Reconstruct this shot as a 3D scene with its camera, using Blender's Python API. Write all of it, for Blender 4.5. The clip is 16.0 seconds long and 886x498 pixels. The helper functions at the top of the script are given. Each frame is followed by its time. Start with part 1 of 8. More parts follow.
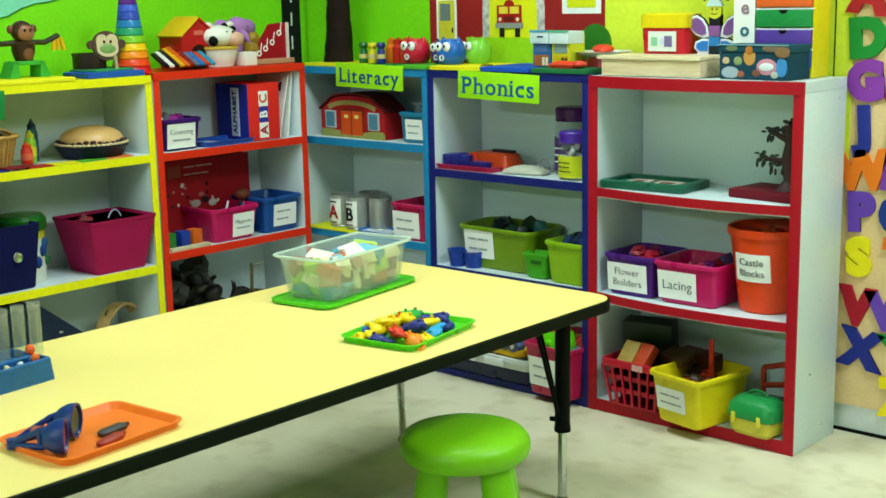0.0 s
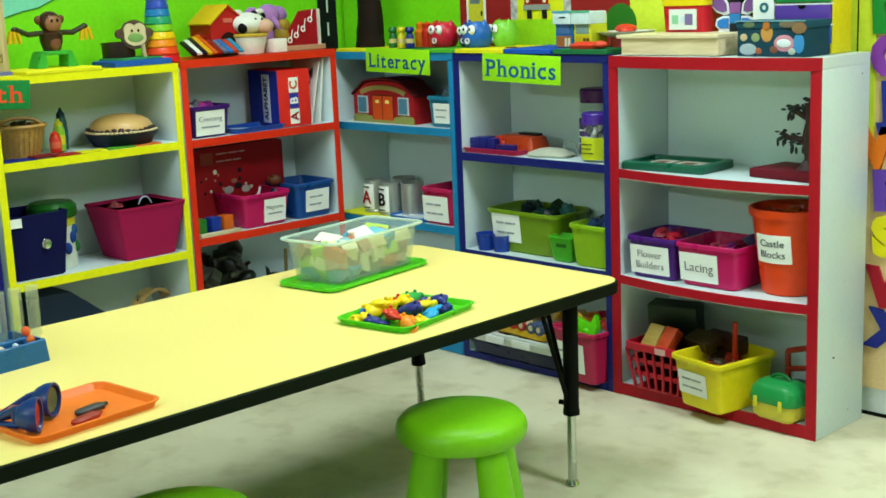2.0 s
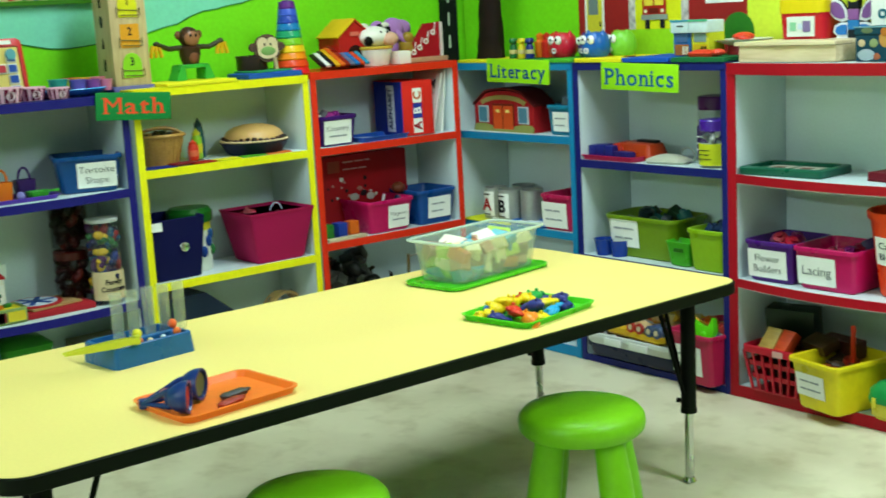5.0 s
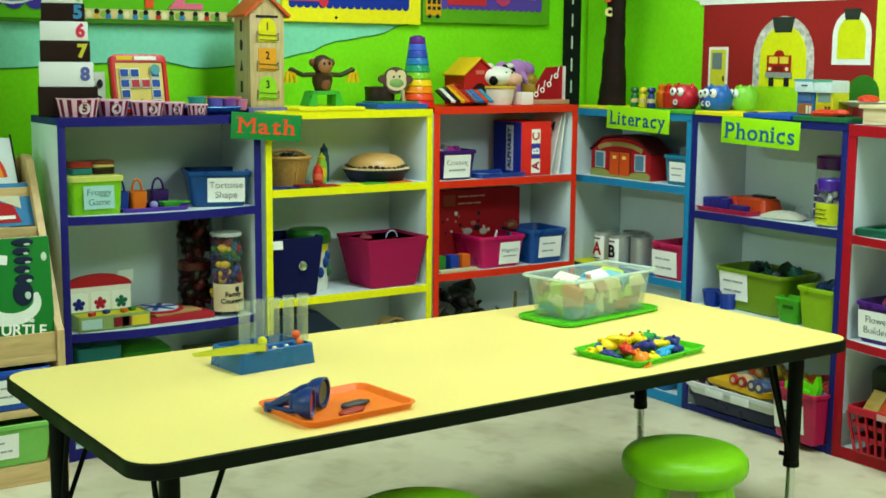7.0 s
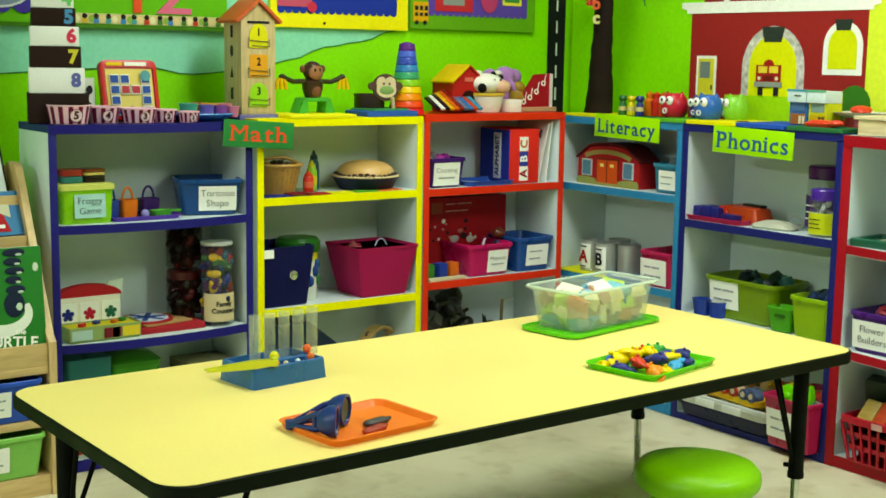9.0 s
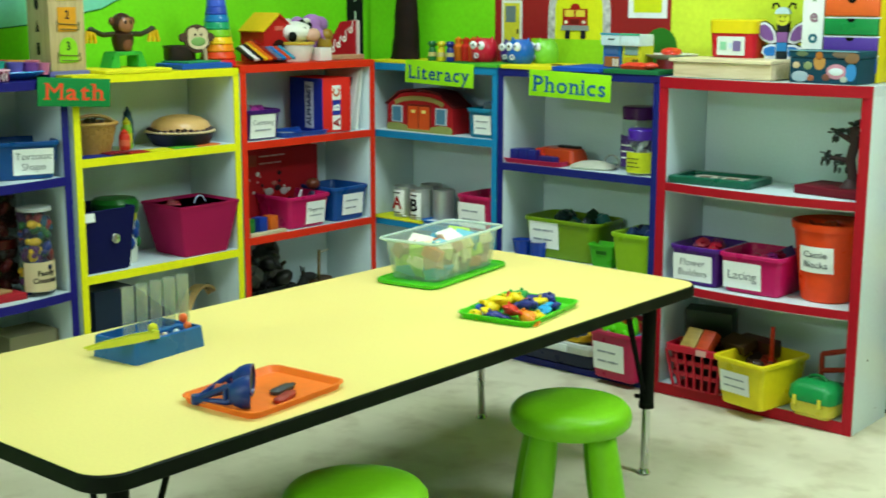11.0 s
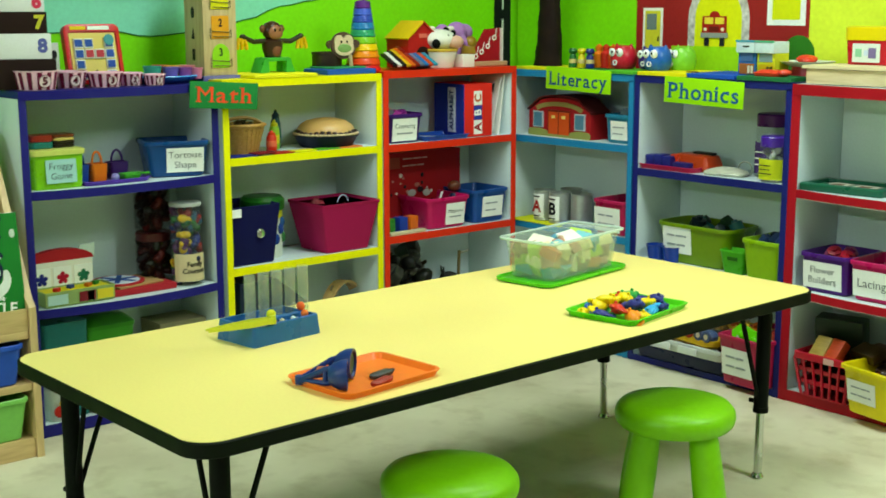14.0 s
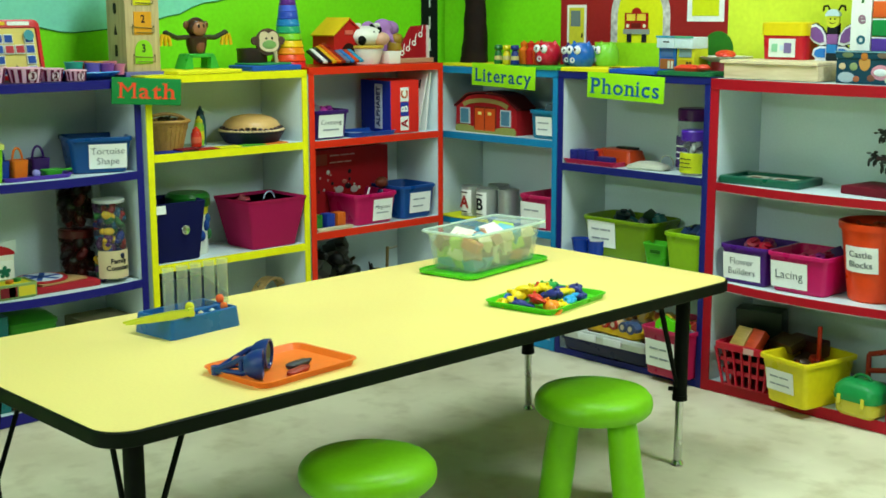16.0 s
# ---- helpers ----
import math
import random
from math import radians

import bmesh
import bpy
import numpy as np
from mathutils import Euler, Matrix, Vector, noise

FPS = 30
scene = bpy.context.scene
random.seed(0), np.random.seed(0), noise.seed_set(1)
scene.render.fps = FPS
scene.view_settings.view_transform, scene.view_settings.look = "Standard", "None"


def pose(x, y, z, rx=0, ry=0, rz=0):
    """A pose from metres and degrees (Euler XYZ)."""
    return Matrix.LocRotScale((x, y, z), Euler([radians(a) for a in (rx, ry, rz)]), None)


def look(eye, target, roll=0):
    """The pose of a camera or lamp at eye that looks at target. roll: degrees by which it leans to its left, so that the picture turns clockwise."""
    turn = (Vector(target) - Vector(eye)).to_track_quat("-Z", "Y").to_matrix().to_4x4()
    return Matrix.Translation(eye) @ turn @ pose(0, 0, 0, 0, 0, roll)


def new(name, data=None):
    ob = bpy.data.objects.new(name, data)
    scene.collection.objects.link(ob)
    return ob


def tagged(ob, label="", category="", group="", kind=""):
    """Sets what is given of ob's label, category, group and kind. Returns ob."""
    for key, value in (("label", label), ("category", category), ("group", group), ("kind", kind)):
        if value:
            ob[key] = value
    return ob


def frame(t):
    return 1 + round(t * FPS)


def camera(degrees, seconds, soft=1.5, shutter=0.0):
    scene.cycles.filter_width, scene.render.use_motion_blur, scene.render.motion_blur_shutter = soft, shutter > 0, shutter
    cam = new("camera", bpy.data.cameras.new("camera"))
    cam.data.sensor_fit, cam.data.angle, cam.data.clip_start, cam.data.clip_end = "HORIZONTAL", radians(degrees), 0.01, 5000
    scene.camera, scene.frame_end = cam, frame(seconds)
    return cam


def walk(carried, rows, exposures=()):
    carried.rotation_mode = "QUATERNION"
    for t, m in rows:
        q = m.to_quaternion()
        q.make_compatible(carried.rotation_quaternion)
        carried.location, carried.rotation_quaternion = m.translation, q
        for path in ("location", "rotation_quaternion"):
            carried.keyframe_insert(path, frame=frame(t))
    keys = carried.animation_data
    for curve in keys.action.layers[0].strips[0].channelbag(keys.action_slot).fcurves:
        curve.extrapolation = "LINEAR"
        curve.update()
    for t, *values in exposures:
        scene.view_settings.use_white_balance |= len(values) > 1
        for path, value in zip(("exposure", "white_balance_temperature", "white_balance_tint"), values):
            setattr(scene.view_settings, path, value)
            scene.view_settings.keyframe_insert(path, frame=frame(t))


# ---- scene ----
cam = camera(38.0, 16.0, soft=1.6, shutter=0.5)
PATH = [
    (0, (0.116, -0.23, 1.212), (-1.203, 1.223, 0.826), -1.2),
    (0.5, (0.191, -0.141, 1.183), (-1.174, 1.269, 0.797), -1.7),
    (1, (0.228, -0.104, 1.186), (-1.16, 1.279, 0.787), -2.1),
    (1.5, (0.246, -0.091, 1.188), (-1.159, 1.275, 0.788), -2.2),
    (2, (0.257, -0.084, 1.188), (-1.162, 1.267, 0.79), -2.4),
    (2.5, (0.264, -0.079, 1.192), (-1.167, 1.259, 0.792), -2.7),
    (3, (0.279, -0.079, 1.191), (-1.166, 1.245, 0.793), -3.0),
    (3.5, (0.283, -0.072, 1.186), (-1.175, 1.238, 0.791), -3.4),
    (4, (0.289, -0.075, 1.18), (-1.19, 1.215, 0.791), -3.7),
    (4.5, (0.313, -0.114, 1.184), (-1.193, 1.146, 0.802), -3.6),
    (5, (0.334, -0.179, 1.177), (-1.206, 1.044, 0.811), -3.2),
    (5.2, (0.339, -0.195, 1.173), (-1.22, 1.005, 0.814), -3.0),
    (7.3, (0.366, -0.288, 1.161), (-1.27, 0.828, 0.88), 0.8),
    (7.5, (0.366, -0.292, 1.161), (-1.268, 0.827, 0.886), 1.0),
    (8, (0.345, -0.315, 1.17), (-1.28, 0.819, 0.898), 1.4),
    (8.2, (0.338, -0.318, 1.165), (-1.285, 0.819, 0.896), 1.3),
    (10.3, (0.051, -0.557, 1.219), (-1.359, 0.81, 0.843), 0.2),
    (10.5, (0.032, -0.577, 1.216), (-1.339, 0.828, 0.838), 0.1),
    (11, (0.019, -0.6, 1.213), (-1.266, 0.884, 0.83), 0.1),
    (11.5, (0.013, -0.593, 1.203), (-1.209, 0.943, 0.82), 0.2),
    (12, (0.021, -0.606, 1.197), (-1.185, 0.943, 0.814), -0.1),
    (12.5, (0.012, -0.592, 1.201), (-1.231, 0.926, 0.812), -0.7),
    (13, (0.015, -0.598, 1.202), (-1.301, 0.858, 0.815), -1.3),
    (13.5, (0.087, -0.599, 1.207), (-1.313, 0.781, 0.836), -0.7),
    (14, (0.223, -0.566, 1.211), (-1.266, 0.717, 0.841), -0.1),
    (14.5, (0.278, -0.554, 1.21), (-1.229, 0.707, 0.834), -0.1),
    (15, (0.288, -0.535, 1.194), (-1.194, 0.757, 0.826), -0.2),
    (15.5, (0.288, -0.54, 1.192), (-1.162, 0.788, 0.826), 0.0),
    (16, (0.278, -0.544, 1.188), (-1.152, 0.806, 0.823), -0.1),
]
walk(cam, [(t, look(eye, target, roll)) for t, eye, target, roll in PATH],
     exposures=[(0, 0, 6650, 14), (2.5, 0, 6600, 14), (4, 0, 6500, 12), (5.2, 0, 6450, 12), (7.3, 0, 7000, 12.5), (7.8, 0, 7500, 15), (8.2, 0, 7800, 17), (10.3, 0, 6900, 16), (11, -0.04, 6450, 12.5), (12.5, -0.02, 6400, 13), (13.2, 0, 6550, 14.5), (14, -0.04, 7050, 11.5), (14.6, -0.03, 7050, 12), (15, -0.05, 6300, 10.5), (15.6, -0.03, 6500, 11.5), (16, -0.03, 6600, 12)])

# ---- light ----
world = bpy.data.worlds.new("world")
scene.world = world
world.use_nodes = True
world.node_tree.nodes["Background"].inputs["Color"].default_value = (0.9, 0.95, 1.0, 1)
world.node_tree.nodes["Background"].inputs["Strength"].default_value = 0.0
EXPOSURE = 0.0
scene.view_settings.exposure = EXPOSURE
CEILING = 2.55
# Unseen ceiling lights added; places and watts balance brightness on walls and shelves.
ADDED_LIGHTS = [(-2.2, 1.8), (-0.1, 2.15), (-1.0, -0.95), (0.5, -1.2), (-1.6, -3.5), (0.9, -3.5)]
LAMP_WATTS = (32, 50, 14, 2, 150, 8)
for (lx, ly), watts in zip(ADDED_LIGHTS, LAMP_WATTS):
    lamp = bpy.data.lights.new("added_lamp", "AREA")
    lamp.shape, lamp.size, lamp.size_y, lamp.energy = "RECTANGLE", 1.1, 0.5, watts
    lamp.color = (0.8, 1.0, 1.0)
    new("added_lamp", lamp).matrix_world = pose(lx, ly, CEILING - 0.06)


# ---- materials ----
def rgb(h):
    c = [int(h[i:i + 2], 16) / 255 for i in (1, 3, 5)]
    return tuple(x / 12.92 if x <= 0.04045 else ((x + 0.055) / 1.055) ** 2.4 for x in c) + (1,)


MATS = {}


def mat(h, rough=0.4, metal=0.0, bump=0.05, fine=90.0, var=0.07, big=6.0, coat=0.0, kind=""):
    """A painted, moulded or printed surface: colour that drifts at two scales, and a fine relief."""
    key = (h, rough, metal, bump, fine, var, big, coat, kind)
    if key in MATS:
        return MATS[key]
    m = bpy.data.materials.new((kind or "surface") + "_" + h[1:])
    m.use_nodes = True
    nt = m.node_tree
    n, ln = nt.nodes, nt.links
    b = n["Principled BSDF"]
    b.inputs["Metallic"].default_value = metal
    b.inputs["Coat Weight"].default_value = coat
    tc = n.new("ShaderNodeTexCoord")
    n1, n2 = n.new("ShaderNodeTexNoise"), n.new("ShaderNodeTexNoise")
    n1.inputs["Scale"].default_value, n1.inputs["Detail"].default_value = big, 4
    n2.inputs["Scale"].default_value, n2.inputs["Detail"].default_value = fine, 5
    for q in (n1, n2):
        ln.new(tc.outputs["Object"], q.inputs["Vector"])
    add = n.new("ShaderNodeMath")
    add.operation = "ADD"
    ln.new(n1.outputs["Fac"], add.inputs[0])
    ln.new(n2.outputs["Fac"], add.inputs[1])
    mr = n.new("ShaderNodeMapRange")
    mr.inputs["From Min"].default_value, mr.inputs["From Max"].default_value = 0.6, 1.4
    mr.inputs["To Min"].default_value, mr.inputs["To Max"].default_value = 1 - 1.6 * var, 1 + var
    ln.new(add.outputs[0], mr.inputs["Value"])
    hsv = n.new("ShaderNodeHueSaturation")
    hsv.inputs["Color"].default_value = rgb(h)
    ln.new(mr.outputs["Result"], hsv.inputs["Value"])
    ln.new(hsv.outputs["Color"], b.inputs["Base Color"])
    mr2 = n.new("ShaderNodeMapRange")
    mr2.inputs["From Min"].default_value, mr2.inputs["From Max"].default_value = 0.3, 0.7
    mr2.inputs["To Min"].default_value, mr2.inputs["To Max"].default_value = max(0.05, rough - 0.08), min(1, rough + 0.1)
    ln.new(n1.outputs["Fac"], mr2.inputs["Value"])
    ln.new(mr2.outputs["Result"], b.inputs["Roughness"])
    bp = n.new("ShaderNodeBump")
    bp.inputs["Strength"].default_value, bp.inputs["Distance"].default_value = bump, 0.004
    ln.new(n2.outputs["Fac"], bp.inputs["Height"])
    ln.new(bp.outputs["Normal"], b.inputs["Normal"])
    if kind in ("paper", "cloth", "felt", "foam", "crumpled_paper", "paint"):
        b.inputs["Specular IOR Level"].default_value = 0.2
    elif kind == "rubber":
        b.inputs["Specular IOR Level"].default_value = 0.12
    elif kind == "plastic":
        b.inputs["Specular IOR Level"].default_value = 0.34
    MATS[key] = m
    return m


def plastic(h, rough=0.32):
    return mat(h, rough, bump=0.03, fine=60, var=0.06, big=9, kind="plastic")


def paper(h):
    return mat(h, 0.7, bump=0.03, fine=220, var=0.05, big=14, kind="paper")


def cloth(h):
    return mat(h, 0.9, bump=0.35, fine=320, var=0.14, big=8, kind="cloth")


def paint(h, rough=0.5):
    return mat(h, rough, bump=0.06, fine=70, var=0.07, big=5, kind="paint")


def wood(h, along="X", ring=18.0):
    key = ("wood", h, along, ring)
    if key in MATS:
        return MATS[key]
    m = bpy.data.materials.new("wood_" + h[1:])
    m.use_nodes = True
    n, ln = m.node_tree.nodes, m.node_tree.links
    b = n["Principled BSDF"]
    tc, mp = n.new("ShaderNodeTexCoord"), n.new("ShaderNodeMapping")
    mp.inputs["Scale"].default_value = {"X": (1, 8, 8), "Y": (8, 1, 8), "Z": (8, 8, 1)}[along]
    ln.new(tc.outputs["Object"], mp.inputs["Vector"])
    no = n.new("ShaderNodeTexNoise")
    no.inputs["Scale"].default_value, no.inputs["Detail"].default_value, no.inputs["Distortion"].default_value = ring, 6, 0.6
    ln.new(mp.outputs["Vector"], no.inputs["Vector"])
    cr = n.new("ShaderNodeValToRGB")
    c = rgb(h)
    cr.color_ramp.elements[0].position, cr.color_ramp.elements[1].position = 0.3, 0.7
    cr.color_ramp.elements[0].color = (c[0] * 0.72, c[1] * 0.68, c[2] * 0.6, 1)
    cr.color_ramp.elements[1].color = c
    ln.new(no.outputs["Fac"], cr.inputs["Fac"])
    ln.new(cr.outputs["Color"], b.inputs["Base Color"])
    b.inputs["Roughness"].default_value = 0.45
    bp = n.new("ShaderNodeBump")
    bp.inputs["Strength"].default_value, bp.inputs["Distance"].default_value = 0.08, 0.003
    ln.new(no.outputs["Fac"], bp.inputs["Height"])
    ln.new(bp.outputs["Normal"], b.inputs["Normal"])
    MATS[key] = m
    return m


def clear(h, rough=0.15, amount=0.8, ior=1.2):
    """Thin clear or milky plastic: part see-through, part skin."""
    key = ("clear", h, rough, amount, ior)
    if key in MATS:
        return MATS[key]
    m = bpy.data.materials.new("clear_plastic")
    m.use_nodes = True
    n, ln = m.node_tree.nodes, m.node_tree.links
    b, out = n["Principled BSDF"], n["Material Output"]
    b.inputs["Base Color"].default_value = rgb(h)
    b.inputs["Roughness"].default_value = rough
    tr, mx, no = n.new("ShaderNodeBsdfTransparent"), n.new("ShaderNodeMixShader"), n.new("ShaderNodeTexNoise")
    tr.inputs["Color"].default_value = (0.96, 0.97, 0.96, 1)
    no.inputs["Scale"].default_value = 14
    mr = n.new("ShaderNodeMapRange")
    mr.inputs["To Min"].default_value, mr.inputs["To Max"].default_value = 1 - amount - 0.05, 1 - amount + 0.05
    ln.new(no.outputs["Fac"], mr.inputs["Value"])
    ln.new(mr.outputs["Result"], mx.inputs["Fac"])
    ln.new(tr.outputs["BSDF"], mx.inputs[1])
    ln.new(b.outputs["BSDF"], mx.inputs[2])
    ln.new(mx.outputs["Shader"], out.inputs["Surface"])
    MATS[key] = m
    return m


def floor_material():
    m = bpy.data.materials.new("worn_vinyl_floor")
    m.use_nodes = True
    n, ln = m.node_tree.nodes, m.node_tree.links
    b = n["Principled BSDF"]
    tc = n.new("ShaderNodeTexCoord")
    n1, n2, n3 = (n.new("ShaderNodeTexNoise") for _ in range(3))
    for q, sc, de in ((n1, 2.3, 6), (n2, 9.0, 6), (n3, 160.0, 3)):
        q.inputs["Scale"].default_value, q.inputs["Detail"].default_value = sc, de
        ln.new(tc.outputs["Object"], q.inputs["Vector"])
    c1, c2 = n.new("ShaderNodeValToRGB"), n.new("ShaderNodeValToRGB")
    e = c1.color_ramp.elements
    e[0].position, e[0].color, e[1].position, e[1].color = 0.3, rgb("#bdb698"), 0.6, rgb("#d9d4b8")
    e = c2.color_ramp.elements
    e[0].position, e[0].color, e[1].position, e[1].color = 0.3, rgb("#b9ac8c"), 0.5, (1, 1, 1, 1)
    ln.new(n1.outputs["Fac"], c1.inputs["Fac"])
    ln.new(n2.outputs["Fac"], c2.inputs["Fac"])
    mx = n.new("ShaderNodeMix")
    mx.data_type, mx.blend_type = "RGBA", "MULTIPLY"
    mx.inputs["Factor"].default_value = 0.38
    ln.new(c1.outputs["Color"], mx.inputs["A"])
    ln.new(c2.outputs["Color"], mx.inputs["B"])
    ln.new(mx.outputs["Result"], b.inputs["Base Color"])
    b.inputs["Roughness"].default_value = 0.62
    bp = n.new("ShaderNodeBump")
    bp.inputs["Strength"].default_value, bp.inputs["Distance"].default_value = 0.25, 0.003
    ln.new(n3.outputs["Fac"], bp.inputs["Height"])
    ln.new(bp.outputs["Normal"], b.inputs["Normal"])
    return m


WHITE = mat("#cfe0e3", 0.42, bump=0.03, fine=120, var=0.04, big=4, kind="melamine")
CARD = paper("#f0f3ee")
INK = paper("#1c1c22")
FELT_PEN = paper("#4e545c")
PENCIL = paper("#9aa0a6")
BLACK = plastic("#030803", 0.6)
BLACK.node_tree.nodes["Principled BSDF"].inputs["Specular IOR Level"].default_value = 0.12
CHROME = mat("#c9cccc", 0.22, metal=1.0, bump=0.02, kind="chrome")


# ---- shapes ----
def box(bm, c, s, rx=0, ry=0, rz=0, bevel=0.0):
    g = bmesh.ops.create_cube(bm, size=1, matrix=pose(*c, rx, ry, rz) @ Matrix.Diagonal((*s, 1)))
    if bevel:
        edges = {e for v in g["verts"] for e in v.link_edges}
        bmesh.ops.bevel(bm, geom=list(edges), offset=bevel, segments=2, profile=0.6, affect="EDGES")
    return bm


def ball(bm, c, s, seg=14, m=None):
    s = s if isinstance(s, tuple) else (s, s, s)
    bmesh.ops.create_uvsphere(bm, u_segments=seg, v_segments=max(6, seg * 2 // 3), radius=1, matrix=(m or Matrix()) @ pose(*c) @ Matrix.Diagonal((*s, 1)))
    return bm


def rod(bm, p0, p1, r0, r1=None, seg=14):
    p0, p1 = Vector(p0), Vector(p1)
    q = (p1 - p0).to_track_quat("Z", "Y").to_matrix().to_4x4()
    bmesh.ops.create_cone(bm, cap_ends=True, segments=seg, radius1=r0, radius2=r0 if r1 is None else r1, depth=(p1 - p0).length, matrix=Matrix.Translation((p0 + p1) / 2) @ q)
    return bm


def path_tube(bm, pts, r, seg=8):
    for a, b in zip(pts, pts[1:]):
        rod(bm, a, b, r, seg=seg)
    for p in pts[1:-1]:
        ball(bm, p, r, 8)
    return bm


def lathe(bm, prof, seg=24, c=(0, 0, 0)):
    rings = []
    for r, z in prof:
        if r < 1e-5:
            rings.append([bm.verts.new((c[0], c[1], c[2] + z))])
        else:
            rings.append([bm.verts.new((c[0] + r * math.cos(2 * math.pi * i / seg), c[1] + r * math.sin(2 * math.pi * i / seg), c[2] + z)) for i in range(seg)])
    for a, b in zip(rings, rings[1:]):
        for i in range(seg):
            j = (i + 1) % seg
            if len(a) == 1 and len(b) > 1:
                bm.faces.new((a[0], b[j], b[i]))
            elif len(b) == 1 and len(a) > 1:
                bm.faces.new((a[i], a[j], b[0]))
            elif len(a) > 1:
                bm.faces.new((a[i], a[j], b[j], b[i]))
    if prof[0] == prof[-1]:
        bmesh.ops.remove_doubles(bm, verts=rings[0] + rings[-1], dist=1e-7)
        return bm
    if len(rings[0]) > 1:
        bm.faces.new(rings[0][::-1])
    if len(rings[-1]) > 1:
        bm.faces.new(rings[-1])
    return bm


def levels(bm, rows, n=4, c=(0, 0)):
    """A solid through rounded rectangles: rows of half width, half depth, height, corner radius."""
    loops = []
    for hw, hd, z, r in rows:
        r = max(0.0004, min(r, hw * 0.98, hd * 0.98))
        ring = []
        for k, (sx, sy) in enumerate(((1, 1), (-1, 1), (-1, -1), (1, -1))):
            for i in range(n + 1):
                a = math.pi / 2 * (k + i / n)
                ring.append(bm.verts.new((c[0] + sx * (hw - r) + r * math.cos(a), c[1] + sy * (hd - r) + r * math.sin(a), z)))
        loops.append(ring)
    k = len(loops[0])
    for a, b in zip(loops, loops[1:]):
        for i in range(k):
            j = (i + 1) % k
            bm.faces.new((a[i], a[j], b[j], b[i]))
    bm.faces.new(loops[0][::-1])
    bm.faces.new(loops[-1])
    return bm


def tub(bm, w, d, h, taper=0.85, r=0.02, th=0.003, rim=0.006, rim_h=0.008, c=(0, 0), z0=0.0):
    """An open tapered container with a wall, a floor and a rolled rim."""
    W, D, B, E = w / 2 - rim, d / 2 - rim, (w / 2 - rim) * taper, (d / 2 - rim) * taper
    t = z0 + h
    return levels(bm, [(B - 0.004, E - 0.004, z0, r), (B, E, z0 + 0.004, r), (W, D, t - rim_h, r), (w / 2, d / 2, t - rim_h, r + rim), (w / 2, d / 2, t - 0.002, r + rim),
                       (w / 2 - 0.002, d / 2 - 0.002, t, r + rim), (W - th + 0.002, D - th + 0.002, t, r), (W - th, D - th, t - 0.003, r), (B - th, E - th, z0 + 0.006, r)], c=c)


def sheet(bm, pts, y0, y1):
    """A flat cut-out from outline points in x and z, between two depths."""
    a = [bm.verts.new((x, y0, z)) for x, z in pts]
    b = [bm.verts.new((x, y1, z)) for x, z in pts]
    bm.faces.new(a)
    bm.faces.new(b[::-1])
    for i in range(len(pts)):
        j = (i + 1) % len(pts)
        bm.faces.new((a[j], a[i], b[i], b[j]))
    return bm


def arc(cx, cz, rx, rz, a0, a1, n=14):
    return [(cx + rx * math.cos(radians(a0 + (a1 - a0) * i / n)), cz + rz * math.sin(radians(a0 + (a1 - a0) * i / n))) for i in range(n + 1)]


def BM():
    return bmesh.new()


def finish(name, bm, sharp=35):
    if isinstance(bm, bpy.types.Mesh):
        return bm
    bmesh.ops.recalc_face_normals(bm, faces=bm.faces)
    me = bpy.data.meshes.new(name)
    bm.to_mesh(me)
    bm.free()
    me.polygons.foreach_set("use_smooth", [True] * len(me.polygons))
    me.set_sharp_from_angle(angle=radians(sharp))
    return me


def part(name, bm, material, parent, label="", m=None):
    me = finish(name, bm)
    if not me.materials:
        me.materials.append(material)
    ob = new(name, me)
    ob.parent = parent
    if m is not None:
        ob.matrix_basis = m
    return tagged(ob, label)


def thing(name, label, category, m, group="", kind=""):
    ob = new(name)
    ob.empty_display_size = 0.03
    ob.matrix_basis = m
    return tagged(ob, label, category, group, kind)


def solo(name, bm, material, label, category, m, group="", kind=""):
    me = finish(name, bm)
    if not me.materials:
        me.materials.append(material)
    ob = new(name, me)
    ob.matrix_basis = m
    return tagged(ob, label, category, group, kind)


def text(body, size, depth=0.0006, bold=0.0):
    """The words as a mesh, centred, facing the front."""
    cu = bpy.data.curves.new("lettering", "FONT")
    cu.body, cu.size, cu.extrude, cu.offset = body, size, depth, bold
    cu.align_x, cu.align_y, cu.resolution_u = "CENTER", "CENTER", 3
    ob = bpy.data.objects.new("lettering", cu)
    me = bpy.data.meshes.new_from_object(ob)
    bpy.data.objects.remove(ob)
    me.transform(pose(0, 0, 0, 90))
    me.materials.clear()
    return me


STEMS = {"P": (("l", "b"), ("l", "c")), "h": (("l", "b"), ("r", "b"), ("l", "c")), "n": (("l", "b"), ("r", "b"), ("l", "x")), "i": (("m", "b"), ("m", "x")), "L": (("l", "b"), ("l", "c"), ("e", "b")), "r": (("l", "b"), ("l", "x")),
         "y": (("l", "x"), ("r", "x")), "M": (("l", "b"), ("r", "b"), ("l", "c"), ("r", "c")), "t": (("m", "b"),), "a": (("r", "b"),), "c": (("k", "x"),)}


